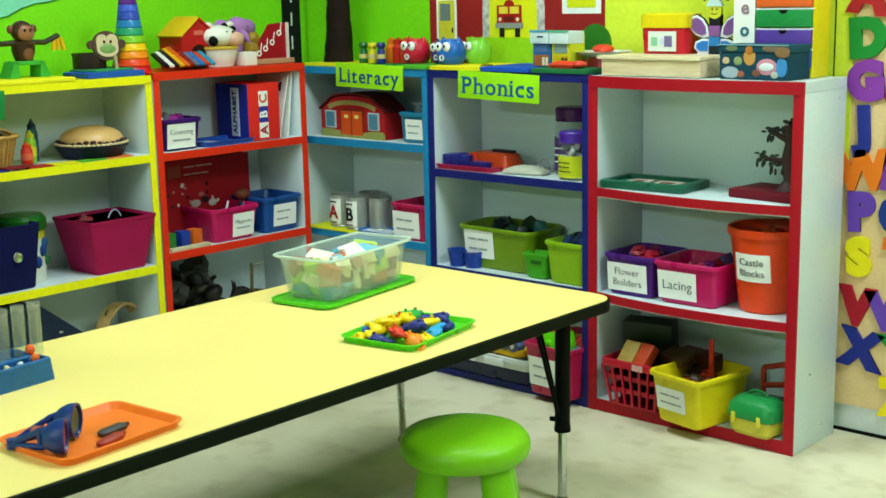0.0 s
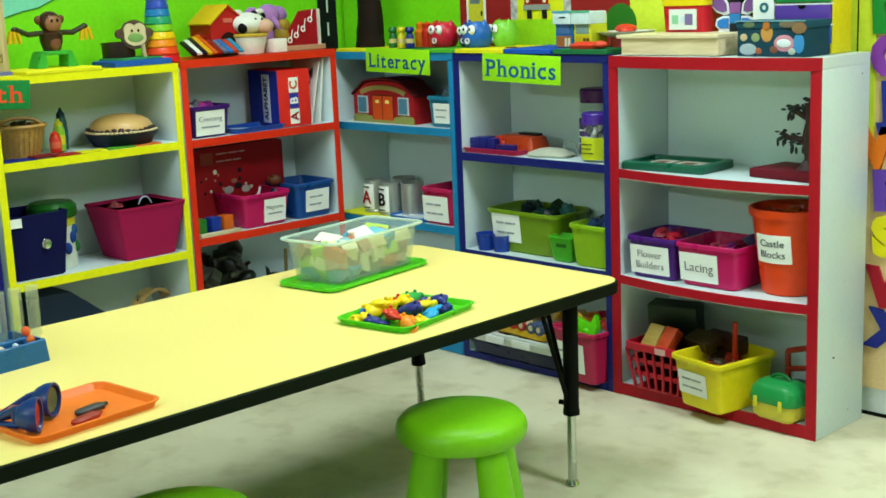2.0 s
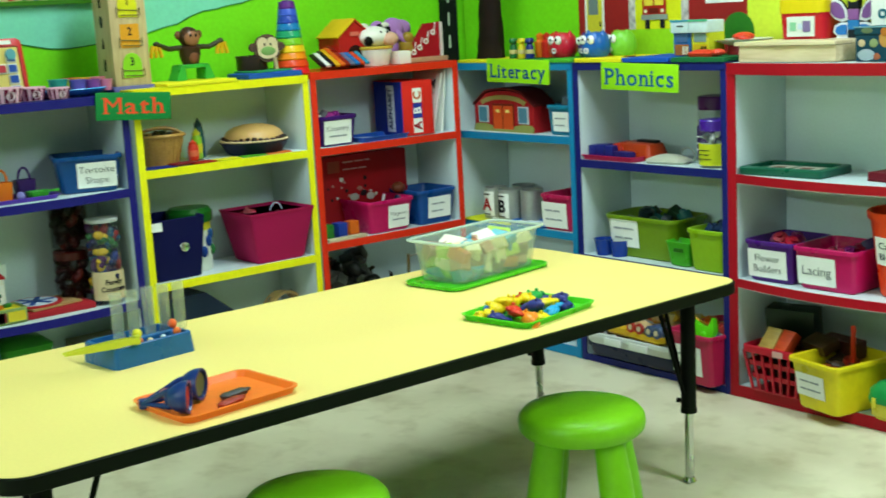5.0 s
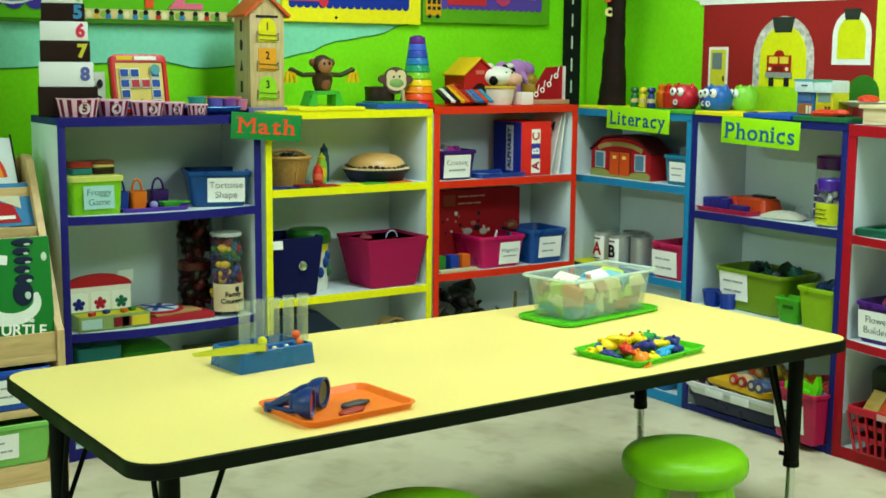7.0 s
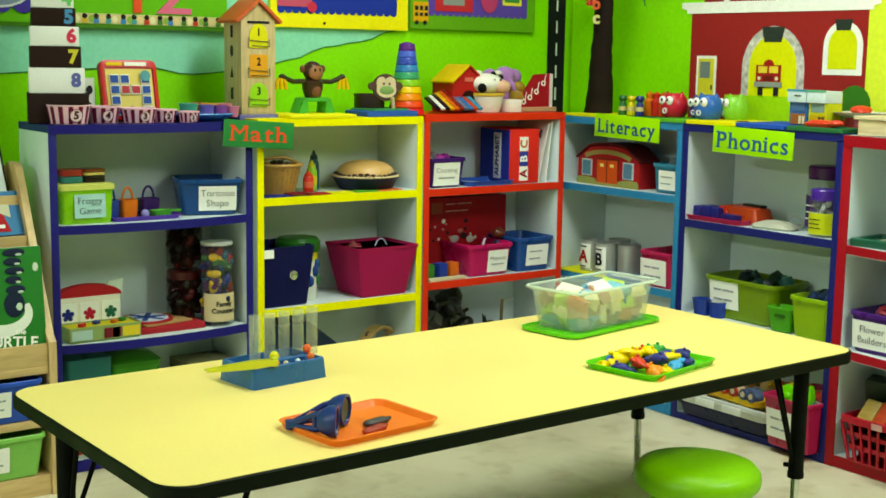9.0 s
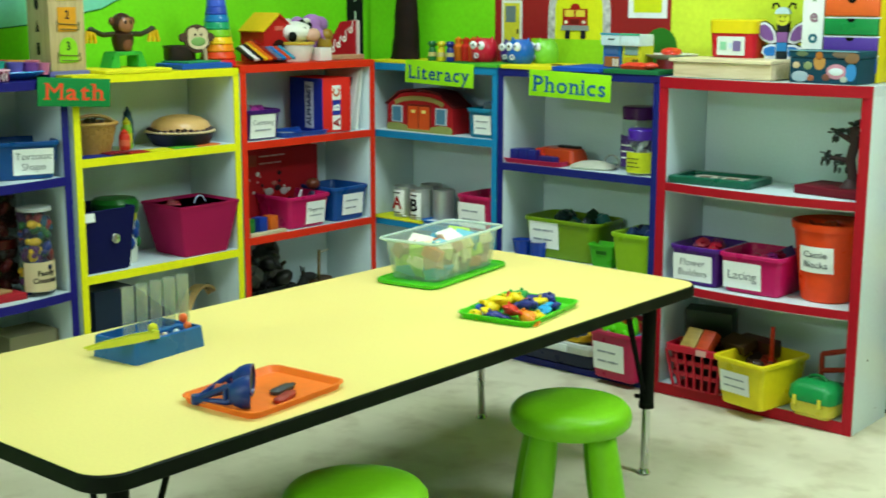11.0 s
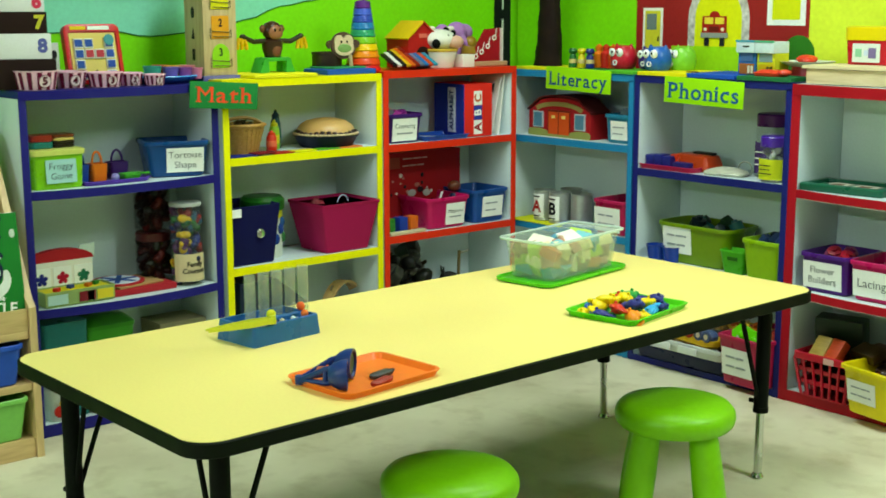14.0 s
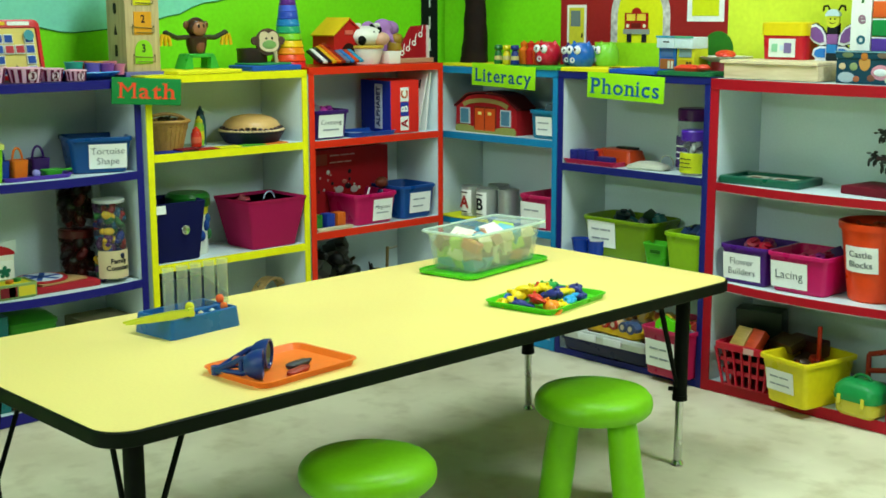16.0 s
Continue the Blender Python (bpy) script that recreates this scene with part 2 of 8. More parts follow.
def slab_word(word, width, cap, depth=0.0006, bold=0.0):
    """A word in the built-in letters with slab feet added, fitted to a width and a capital height, facing the front."""
    glyphs = []
    for ch in word:
        cu = bpy.data.curves.new("lettering", "FONT")
        cu.body, cu.size, cu.extrude, cu.offset, cu.resolution_u = ch, 1.0, 0.01, 0.0 if ch == "M" else bold, 3
        ob = bpy.data.objects.new("lettering", cu)
        me = bpy.data.meshes.new_from_object(ob)
        bpy.data.objects.remove(ob)
        xs, ys = [v.co.x for v in me.vertices], [v.co.y for v in me.vertices]
        glyphs.append((ch, me, min(xs), max(xs), max(ys)))
    tall = max(g[4] for g in glyphs)
    low = min([g[4] for g in glyphs if g[0] in "nraceos"] or [tall * 0.68])
    bm, x = BM(), 0.0
    for ch, me, x0, x1, top in glyphs:
        k, w = len(bm.verts), x1 - x0
        bm.from_mesh(me)
        bm.verts.ensure_lookup_table()
        for v in list(bm.verts)[k:]:
            v.co.x += x - x0
        for side, level in STEMS.get(ch, ()):
            px = {"l": x + 0.05, "r": x + w - 0.05, "m": x + w / 2, "e": x + w - 0.02, "k": x + w - 0.045}[side]
            pz = {"b": 0.02, "x": low - 0.02, "c": top - 0.02}[level]
            wide, high = (0.05, 0.17) if side == "e" else (0.09, 0.13) if side == "k" else (0.24, 0.05)
            if level != "b" and side != "k":
                px, wide = px - 0.03, 0.19
            box(bm, (px, pz + (0.05 if side == "e" else -0.03 if side == "k" else 0.0), 0), (wide, high, 0.017))
        x += w + 0.13
    x -= 0.13
    for v in bm.verts:
        v.co = Vector(((v.co.x - x / 2) * width / x, -v.co.z * depth / 0.01, (v.co.y - tall / 2) * cap / tall))
    return bm


def bars(w, h, rows=1, seed=1, depth=0.0006):
    """A line of writing too small to read, as one plain bar."""
    return box(BM(), (0, 0, 0), (w, depth * 2, h * 0.5))


def scrawl(parent, w, h, rows, y, z, seed=1, ink=None):
    """Several lines of writing too small to read, a bar a word."""
    rnd = random.Random(seed)
    for i in range(rows):
        x, end = -w / 2, w / 2 - rnd.random() * w * 0.3
        while x < end - 0.004:
            q = min(end - x, w * rnd.uniform(0.25, 0.5))
            part("writing", box(BM(), (0, 0, 0), (q * 0.86, 0.0012, h / rows * 0.2)), ink or PENCIL, parent, m=pose(x + q / 2, y, z + h / 2 - (i + 0.5) * h / rows))
            x += q


def wrap(bm, r, z0, z1, a0, a1, n=12, c=(0, 0), th=0.0012):
    """A sheet bent round an upright cylinder."""
    cols = []
    for i in range(n + 1):
        a = radians(a0 + (a1 - a0) * i / n)
        cols.append([bm.verts.new((c[0] + q * math.cos(a), c[1] + q * math.sin(a), z)) for q, z in ((r, z0), (r, z1), (r - th, z1), (r - th, z0))])
    for p, q in zip(cols, cols[1:]):
        for i in range(4):
            j = (i + 1) % 4
            bm.faces.new((p[i], q[i], q[j], p[j]))
    bm.faces.new(cols[0])
    bm.faces.new(cols[-1][::-1])
    return bm


def bend(me, r, slope=0.0):
    """Lay flat lettering round an upright cylinder or cone whose front is at -y."""
    for v in me.vertices:
        q = r + slope * v.co.z
        a = v.co.x / q
        v.co.x, v.co.y = (q - v.co.y) * math.sin(a), -(q - v.co.y) * math.cos(a)
    return me


def card(parent, w, h, x, z, y, lines=None, size=0.03, rx=0, rz=0, ink=FELT_PEN, stock=CARD, seed=1):
    """A paper label on the front of a thing, with its writing."""
    c = part("label", box(BM(), (0, 0, 0), (w, 0.0012, h)), stock, parent, "white paper label", pose(x, y - 0.0012, z, rx, 0, rz))
    if lines is None:
        scrawl(c, w * 0.75, h * 0.7, 2, -0.0012, 0, seed)
    else:
        for i, l in enumerate(lines):
            if l == "~":
                part("writing", box(BM(), (0, 0, 0), (w * 0.62, 0.0012, size * 0.22)), PENCIL, c, m=pose(0, -0.0012, ((len(lines) - 1) / 2 - i) * size * 1.05))
                continue
            part("lettering", text(l, size, bold=-0.0005), ink, c, m=pose(0, -0.0012, ((len(lines) - 1) / 2 - i) * size * 1.05))
    return c


LEFT, RIGHT = -3.183, 2.768


def at(side, u, dep, z, rz=0):
    """A pose by a wall of shelves: place along it, depth behind the fronts, height. Local front is -y."""
    return pose(LEFT - dep, u + 0.06, z, 0, 0, 90 + rz) if side == "L" else pose(u, RIGHT + dep, z, 0, 0, rz)

# ---- room ----
WX0, WX1, WY0, WY1 = -3.53, 4.6, -4.6, 3.036
LIME, LEMON, DIM_SAGE = paint("#7ee41c"), paint("#d9ec40"), paint("#465c3c")


def structure(name, bm, material, label, category):
    return solo(name, bm, material, label, category, Matrix(), kind="structure")


fl = BM()
box(fl, ((WX0 + WX1) / 2, (WY0 + WY1) / 2, -0.05), (WX1 - WX0 + 0.4, WY1 - WY0 + 0.4, 0.1))
structure("floor", fl, floor_material(), "pale worn vinyl floor with grey scuffs and stains", "floor")
# Unseen ceiling, greyed so that less light bounces off it.
structure("ceiling", box(BM(), ((WX0 + WX1) / 2, (WY0 + WY1) / 2, CEILING + 0.05), (WX1 - WX0 + 0.4, WY1 - WY0 + 0.4, 0.1)), paint("#b2b2ac", 0.8), "plain grey ceiling, unseen, darkened to cut bounced light", "ceiling")
H = CEILING
structure("wall_west", box(BM(), (WX0 - 0.06, (WY0 + WY1) / 2, H / 2), (0.12, WY1 - WY0 + 0.24, H)), LIME, "lime green painted classroom wall", "wall")
nw = BM()
box(nw, ((WX0 - 1.375) / 2, WY1 + 0.06, H / 2), (-1.43 - WX0, 0.12, H))
box(nw, ((WX1 - 0.478) / 2, WY1 + 0.06, H / 2), (WX1 + 0.478, 0.12, H))
box(nw, (-0.954, WY1 + 0.06, (H + 2.04) / 2), (0.952, 0.12, H - 2.04))
structure("wall_north", nw, LIME, "lime green painted wall with a door opening", "wall")
# Unseen east and south walls, dark green to cut light bounced into shelves.
structure("wall_east", box(BM(), (WX1 + 0.06, (WY0 + WY1) / 2, H / 2), (0.12, WY1 - WY0 + 0.24, H)), DIM_SAGE, "plain muted green wall, unseen, dark to cut bounced light", "wall")
structure("wall_south", box(BM(), ((WX0 + WX1) / 2, WY0 - 0.06, H / 2), (WX1 - WX0, 0.12, H)), DIM_SAGE, "plain muted green wall, unseen, dark to cut bounced light", "wall")
# the stretch of the north wall beside the firehouse is a yellower green
structure("wall_stretch", box(BM(), (-1.77, WY1 - 0.001, 1.65), (0.79, 0.002, 1.8)), LEMON, "yellow-green stretch of wall", "wall paint")

# Fixtures added at the same places, all out of view.
for lx, ly in ADDED_LIGHTS:
    tf = thing("added_ceiling_light", "flat white fluorescent ceiling light, added out of view", "ceiling light", pose(lx, ly, CEILING), "ceiling lights")
    fr = BM()
    for sx, sy, w, d in ((0, 0.285, 1.22, 0.03), (0, -0.285, 1.22, 0.03), (0.595, 0, 0.03, 0.54), (-0.595, 0, 0.03, 0.54)):
        box(fr, (sx, sy, -0.02), (w, d, 0.04))
    part("frame", fr, WHITE, tf)
    df = bpy.data.materials.get("diffuser") or bpy.data.materials.new("diffuser")
    df.use_nodes = True
    df.node_tree.nodes["Principled BSDF"].inputs["Emission Color"].default_value = (1, 0.97, 0.9, 1)
    df.node_tree.nodes["Principled BSDF"].inputs["Emission Strength"].default_value = 2.0
    part("diffuser", box(BM(), (0, 0, -0.015), (1.16, 0.54, 0.008)), df, tf)

# ---- paintings and boards on the west wall, drawn in y and z as seen from the room ----
WEST = pose(WX0, 0.05, 0, 0, 0, 90)


def flat(name, parent, pts, y, th, material, label=""):
    return part(name, sheet(BM(), pts, -y - th, -y), material, parent, label)


def rect(x0, z0, x1, z1):
    return [(x0, z0), (x1, z0), (x1, z1), (x0, z1)]


def hill(y):
    rows = ((-0.6, 1.10), (0.5, 1.105), (0.73, 1.118), (1.07, 1.135), (1.22, 1.145), (1.38, 1.12), (1.6, 1.135), (1.75, 1.17), (1.885, 1.214), (2.03, 1.235), (2.165, 1.277), (2.32, 1.34))
    for (a, za), (b, zb) in zip(rows, rows[1:]):
        if y <= b:
            f = (y - a) / (b - a)
            f = f * f * (3 - 2 * f)
            return za + (zb - za) * f
    return rows[-1][1]


mural = thing("wall_mural", "painted mural of teal sky over a green hill", "mural", WEST)
line = [(-0.6 + 2.92 * i / 60, hill(-0.6 + 2.92 * i / 60)) for i in range(61)]
flat("sky", mural, line + [(2.32, 2.3), (-0.6, 2.3)], 0.0, 0.002, paint("#82dcbe"), "pale teal painted sky")
flat("outline", mural, [(a, b - 0.002) for a, b in line] + [(a, b + 0.002) for a, b in line[::-1]], 0.002, 0.001, paint("#347a30"), "thin dark green line")

road = thing("road_strip", "black paper road strip with white dashes", "wall strip", WEST)
flat("strip", road, rect(2.884, 0.95, 2.971, 2.4), 0.0, 0.003, paper("#15181a"))
for i in range(16):
    flat("dash", road, rect(2.924, 1.03 + i * 0.085, 2.931, 1.078 + i * 0.085), 0.003, 0.001, CARD, "white dash" if i == 0 else "")


def scallop(x0, x1, z, r):
    pts, n = [], max(1, round((x1 - x0) / (2 * r)))
    w = (x1 - x0) / n
    for i in range(n):
        pts += [(x0 + w * (i + 0.5 - 0.5 * math.cos(math.pi * k / 6)), z - r * 0.9 * math.sin(math.pi * k / 6)) for k in range(6)]
    return pts + [(x1, z)]


gb = thing("bulletin_board", "green bulletin board with alphabet letters and a border", "bulletin board", WEST)
flat("backing", gb, rect(0.35, 1.262, 1.51, 2.1), 0.003, 0.012, paper("#57b516"))
flat("frame", gb, rect(0.35, 1.256, 1.51, 1.268), 0.003, 0.02, paint("#3a7a14"), "dark green frame edge")
bd = part("border", sheet(BM(), rect(0.98, 1.27, 1.495, 1.30), -0.018, -0.015), paper("#cfc48a"), gb, "strip of small coloured patches")
rnd = random.Random(4)
for i in range(13):
    x = 0.995 + i * 0.04 + rnd.uniform(-0.004, 0.004)
    c = ("#2a7fc0", "#c23a2a", "#3f7a34", "#d8b03a", "#2f9aa0")[rnd.randrange(5)]
    part("patch", box(BM(), (x, -0.0185, 1.278), (0.017, 0.001, 0.014), bevel=0.0004), paper(c), bd)
    part("patch", sheet(BM(), arc(x, 1.292, 0.0085, 0.008, 0, 340, 10), -0.019, -0.018), paper("#1f1712"), bd)
    part("patch", sheet(BM(), arc(x + 0.02, 1.284, 0.009, 0.011, 0, 340, 10), -0.019, -0.018), paper(("#e6dcae", "#8ab04a", "#e0c890")[i % 3]), bd)
part("letter", text("Y", 0.118, 0.002, 0.004), paper("#e8542a"), gb, "orange letter", pose(1.205, -0.018, 1.345) @ Matrix.Diagonal((1.4, 1, 1, 1)))
part("letter", text("Z", 0.118, 0.002, 0.004), paper("#e06a8a"), gb, "pink letter", pose(1.327, -0.018, 1.345) @ Matrix.Diagonal((1.4, 1, 1, 1)))
cl = part("cut_out", sheet(BM(), scallop(0.5, 0.95, 1.32, 0.03) + [(0.95, 2.0), (0.5, 2.0)], -0.02, -0.015), paper("#3d2f94"), gb, "purple scalloped paper")
bub = part("bubble", ball(BM(), (0.78, -0.021, 1.37), (0.105, 0.003, 0.064)), paper("#dfe4ea"), cl, "white-edged speech bubble")
part("face", ball(BM(), (0.78, -0.0225, 1.371), (0.099, 0.003, 0.058)), paper("#7f93ae"), bub, "grey-blue paper")
part("writing", bars(0.06, 0.03, 1, 5), INK, bub, m=pose(0.79, -0.026, 1.368))

bb = thing("bulletin_board", "yellow-framed bulletin board with blue scalloped paper", "bulletin board", WEST)
flat("frame", bb, rect(1.666, 1.277, 2.213, 2.1), 0.003, 0.016, paint("#f3e722"), "bright yellow frame")
flat("backing", bb, scallop(1.69, 2.165, 1.335, 0.014) + [(2.165, 2.05), (1.69, 2.05)], 0.019, 0.002, paper("#12309c"), "royal blue paper")
flat("paper", bb, rect(1.69, 1.345, 1.82, 1.6), 0.021, 0.002, paper("#c8506e"), "pink and blue paper")
for dx, dz in ((0.02, 0.02), (0.07, 0.03), (0.03, 0.1), (0.08, 0.11), (0.1, 0.06)):
    flat("patch", bb, rect(1.69 + dx, 1.345 + dz, 1.72 + dx, 1.375 + dz), 0.023, 0.001, paper("#2f6fc8"))
flat("dot", bb, arc(1.82, 1.345, 0.018, 0.018, 0, 350, 14), 0.024, 0.001, paper("#d03048"))
part("pin", ball(BM(), (1.87, -0.021, 1.293), 0.005), BLACK, bb)

b2 = thing("bulletin_board", "green-framed bulletin board with purple paper", "bulletin board", WEST)
flat("frame", b2, rect(2.225, 1.286, 2.80, 2.1), 0.003, 0.016, paint("#5aa51c"), "green frame")
flat("backing", b2, scallop(2.30, 2.76, 1.345, 0.014) + [(2.76, 2.05), (2.30, 2.05)], 0.019, 0.002, paper("#5b3fa8"), "purple scalloped paper")
flat("picture", b2, rect(2.33, 1.35, 2.5, 1.6), 0.021, 0.002, paper("#c82a34"), "red card with a grey picture")
flat("picture", b2, rect(2.365, 1.372, 2.46, 1.6), 0.023, 0.001, paper("#8c9492"))
flat("picture", b2, rect(2.64, 1.38, 2.73, 1.6), 0.021, 0.002, paper("#e8d44a"))
flat("picture", b2, rect(2.65, 1.392, 2.72, 1.6), 0.023, 0.001, paper("#2f8a3c"))
flat("balloon", b2, arc(2.575, 1.40, 0.04, 0.05, -90, 260, 16), 0.024, 0.001, paper("#c23a6e"), "pink balloon shape")
flat("bus", b2, rect(2.235, 1.31, 2.30, 1.38), 0.021, 0.002, paper("#e0a818"), "small yellow bus cut-out")
for dx in (0.006, 0.027, 0.048):
    flat("window", b2, rect(2.235 + dx, 1.35, 2.249 + dx, 1.366), 0.023, 0.001, INK)
    flat("window", b2, rect(2.235 + dx, 1.33, 2.249 + dx, 1.342), 0.023, 0.001, INK)
for dx in (0.015, 0.05):
    part("wheel", lathe(BM(), [(0.008, 0), (0.008, 0.002)], 10), INK, b2, m=pose(2.235 + dx, -0.021, 1.308, 90))

# ---- the firehouse painted on the north wall ----
NORTH = pose(0.0, WY1, -0.01)
fh = thing("firehouse_mural", "painted red firehouse with white cornice and fire truck", "mural", NORTH)
flat("wall", fh, rect(-2.885, 0.95, -2.165, 1.36), 0.0, 0.002, paint("#9c2222"), "brick red painted wall")
flat("storey", fh, rect(-2.83, 1.395, -2.21, 1.9), 0.0, 0.002, paint("#8f1f22"), "red upper storey")
for x in (-2.73, -2.36):
    flat("pilaster", fh, rect(x - 0.012, 1.395, x + 0.012, 1.9), 0.002, 0.001, paint("#eef0ee"))
flat("sill", fh, rect(-2.82, 1.43, -2.755, 1.445), 0.002, 0.001, paint("#eef0ee"))
flat("cornice", fh, [(-2.905, 1.36), (-2.15, 1.36), (-2.15, 1.372), (-2.125, 1.378), (-2.125, 1.398), (-2.93, 1.398), (-2.93, 1.378), (-2.905, 1.372)], 0.002, 0.003, paint("#f2f4f2"), "white cornice")
dr = flat("door", fh, rect(-2.853, 1.055, -2.763, 1.216), 0.002, 0.001, paint("#eef0e6"), "small yellow door in a white frame")
flat("leaf", dr, rect(-2.843, 1.06, -2.773, 1.206), 0.003, 0.001, paint("#d6cf36"))
flat("pane", dr, rect(-2.835, 1.14, -2.79, 1.196), 0.004, 0.001, paint("#6e7f80"))
flat("knob", dr, rect(-2.785, 1.1, -2.778, 1.116), 0.004, 0.001, INK)
ar = flat("arch", fh, [(-2.65, 1.0), (-2.395, 1.0)] + arc(-2.5225, 1.18, 0.1275, 0.135, 0, 180), 0.002, 0.001, mat("#c9c6c2", 0.7, bump=0.3, fine=60, var=0.4, big=40, kind="stone"), "grey stone arch")
flat("opening", ar, [(-2.62, 1.0), (-2.425, 1.0)] + arc(-2.5225, 1.18, 0.0975, 0.105, 0, 180), 0.003, 0.001, paint("#dfe31c"), "bright yellow opening")
flat("keystone", ar, [(-2.56, 1.262), (-2.49, 1.262), (-2.478, 1.312), (-2.572, 1.312)], 0.004, 0.001, paint("#2c3630"), "dark keystone")
flat("grass", fh, rect(-2.72, 0.95, -2.385, 1.086), 0.0035, 0.001, paint("#9ad81e"), "lime painted strip of grass")
TRUCK = ((0.8, -0.507), (0.8, 0.248))


def small(pts):
    (kx, ox), (kz, oz) = TRUCK
    return [(x * kx + ox, z * kz + oz) for x, z in pts]


tk = flat("truck", fh, small(rect(-2.598, 1.105, -2.472, 1.175)), 0.006, 0.002, paint("#a82018"), "red fire truck")
for x0 in (-2.586, -2.53):
    flat("windscreen", tk, small(rect(x0, 1.142, x0 + 0.046, 1.17)), 0.008, 0.001, paint("#e8d040"))
flat("beacon", tk, small(arc(-2.535, 1.175, 0.026, 0.022, 0, 180, 8)), 0.006, 0.002, paint("#a82018"))
flat("grille", tk, small(rect(-2.56, 1.11, -2.51, 1.132)), 0.008, 0.001, paint("#6e1a14"), "dark grille")
flat("bumper", tk, small(rect(-2.604, 1.085, -2.464, 1.106)), 0.007, 0.002, paint("#8d9490"), "grey bumper")
for x0 in (-2.585, -2.505):
    flat("wheel", tk, small(rect(x0, 1.05, x0 + 0.024, 1.085)), 0.006, 0.002, INK)
for x0 in (-2.58, -2.49):
    part("headlight", lathe(BM(), [(0.0064, 0), (0.0064, 0.002)], 10), paint("#e8e2c0"), tk, m=pose(x0 * 0.8 - 0.507, -0.008, 1.12 * 0.8 + 0.248, 90))
wn = flat("window", fh, [(-2.326, 1.16), (-2.18, 1.16)] + arc(-2.253, 1.25, 0.073, 0.078, 0, 180), 0.002, 0.001, paint("#f0f2f0"), "white-framed arched window")
flat("pane", wn, [(-2.306, 1.178), (-2.2, 1.178)] + arc(-2.253, 1.25, 0.053, 0.058, 0, 180), 0.003, 0.001, paint("#d9e01c"), "yellow pane")
flat("keystone", wn, [(-2.278, 1.298), (-2.228, 1.298), (-2.22, 1.332), (-2.286, 1.332)], 0.004, 0.001, paint("#2c3630"))
flat("bush", fh, arc(-2.2, 1.07, 0.06, 0.06, 0, 350, 18), 0.002, 0.001, paint("#2e7a22"), "round green bush")

# ---- the door with letters ----
dj = thing("door_1", "white door with a tan board of coloured foam letters", "door", pose(-0.018, WY1, 0), kind="structure")
part("leaf", box(BM(), (-0.935, 0.03, 1.02), (0.938, 0.04, 2.03), bevel=0.003), paint("#dfe6e6"), dj, "white door leaf")
part("board", box(BM(), (-0.935, 0.006, 1.055), (0.93, 0.008, 1.95)), mat("#e6c58e", 0.7, bump=0.15, fine=150, var=0.08, big=5, kind="cork"), dj, "tan backing board")
# Shade below the door leaf, drawn as a solid black strip.
part("gap", box(BM(), (-0.935, 0.012, 0.005), (0.938, 0.01, 0.01)), BLACK, dj, "black strip for the shade in the gap under the door")
part("edge_strip", box(BM(), (-1.4085, 0.004, 1.0), (0.004, 0.012, 2.0)), BLACK, dj)
part("door_handle", rod(rod(BM(), (-0.53, 0.0, 1.0), (-0.53, -0.06, 1.0), 0.012), (-0.53, -0.05, 1.0), (-0.64, -0.05, 1.0), 0.01), CHROME, dj)
ROWS = [("ABC", 1.215, "#b0282c", "#7a4ab8", "#e87a1c"), ("DEF", 1.10, "#188a36", "#ecd91c", "#2a3f9c"), ("GHI", 0.985, "#8a3ea8", "#b0282c", "#188a36"), ("JKL", 0.865, "#27358f", "#188a36", "#e87a1c"),
        ("WNO", 0.745, "#ee7a1e", "#7a3ea0", "#ecd91c"), ("PQR", 0.63, "#6a44b0", "#1f3a86", "#b0282c"), ("STU", 0.505, "#efe01c", "#ee7a1e", "#188a36"), ("VW", 0.365, "#a81c2c", "#6a44b0"),
        ("XY", 0.245, "#232f86", "#188a36"), (" Z", 0.125, "", "#efd91c")]
for word, z, *cols in ROWS:
    for i, (ch, c) in enumerate(zip(word, cols)):
        if ch != " ":
            part("foam_letter", text(ch, 0.13, 0.005, 0.0102), mat(c, 0.8, bump=0.1, fine=200, var=0.05, kind="foam"), dj, "", pose(-1.317 + 0.108 * i + (0.016 if z < 0.3 else 0), -0.003, 0.98 * z, 0, (7, -5, 3, -4)[(i * 3 + int(z * 50)) % 4], 0))


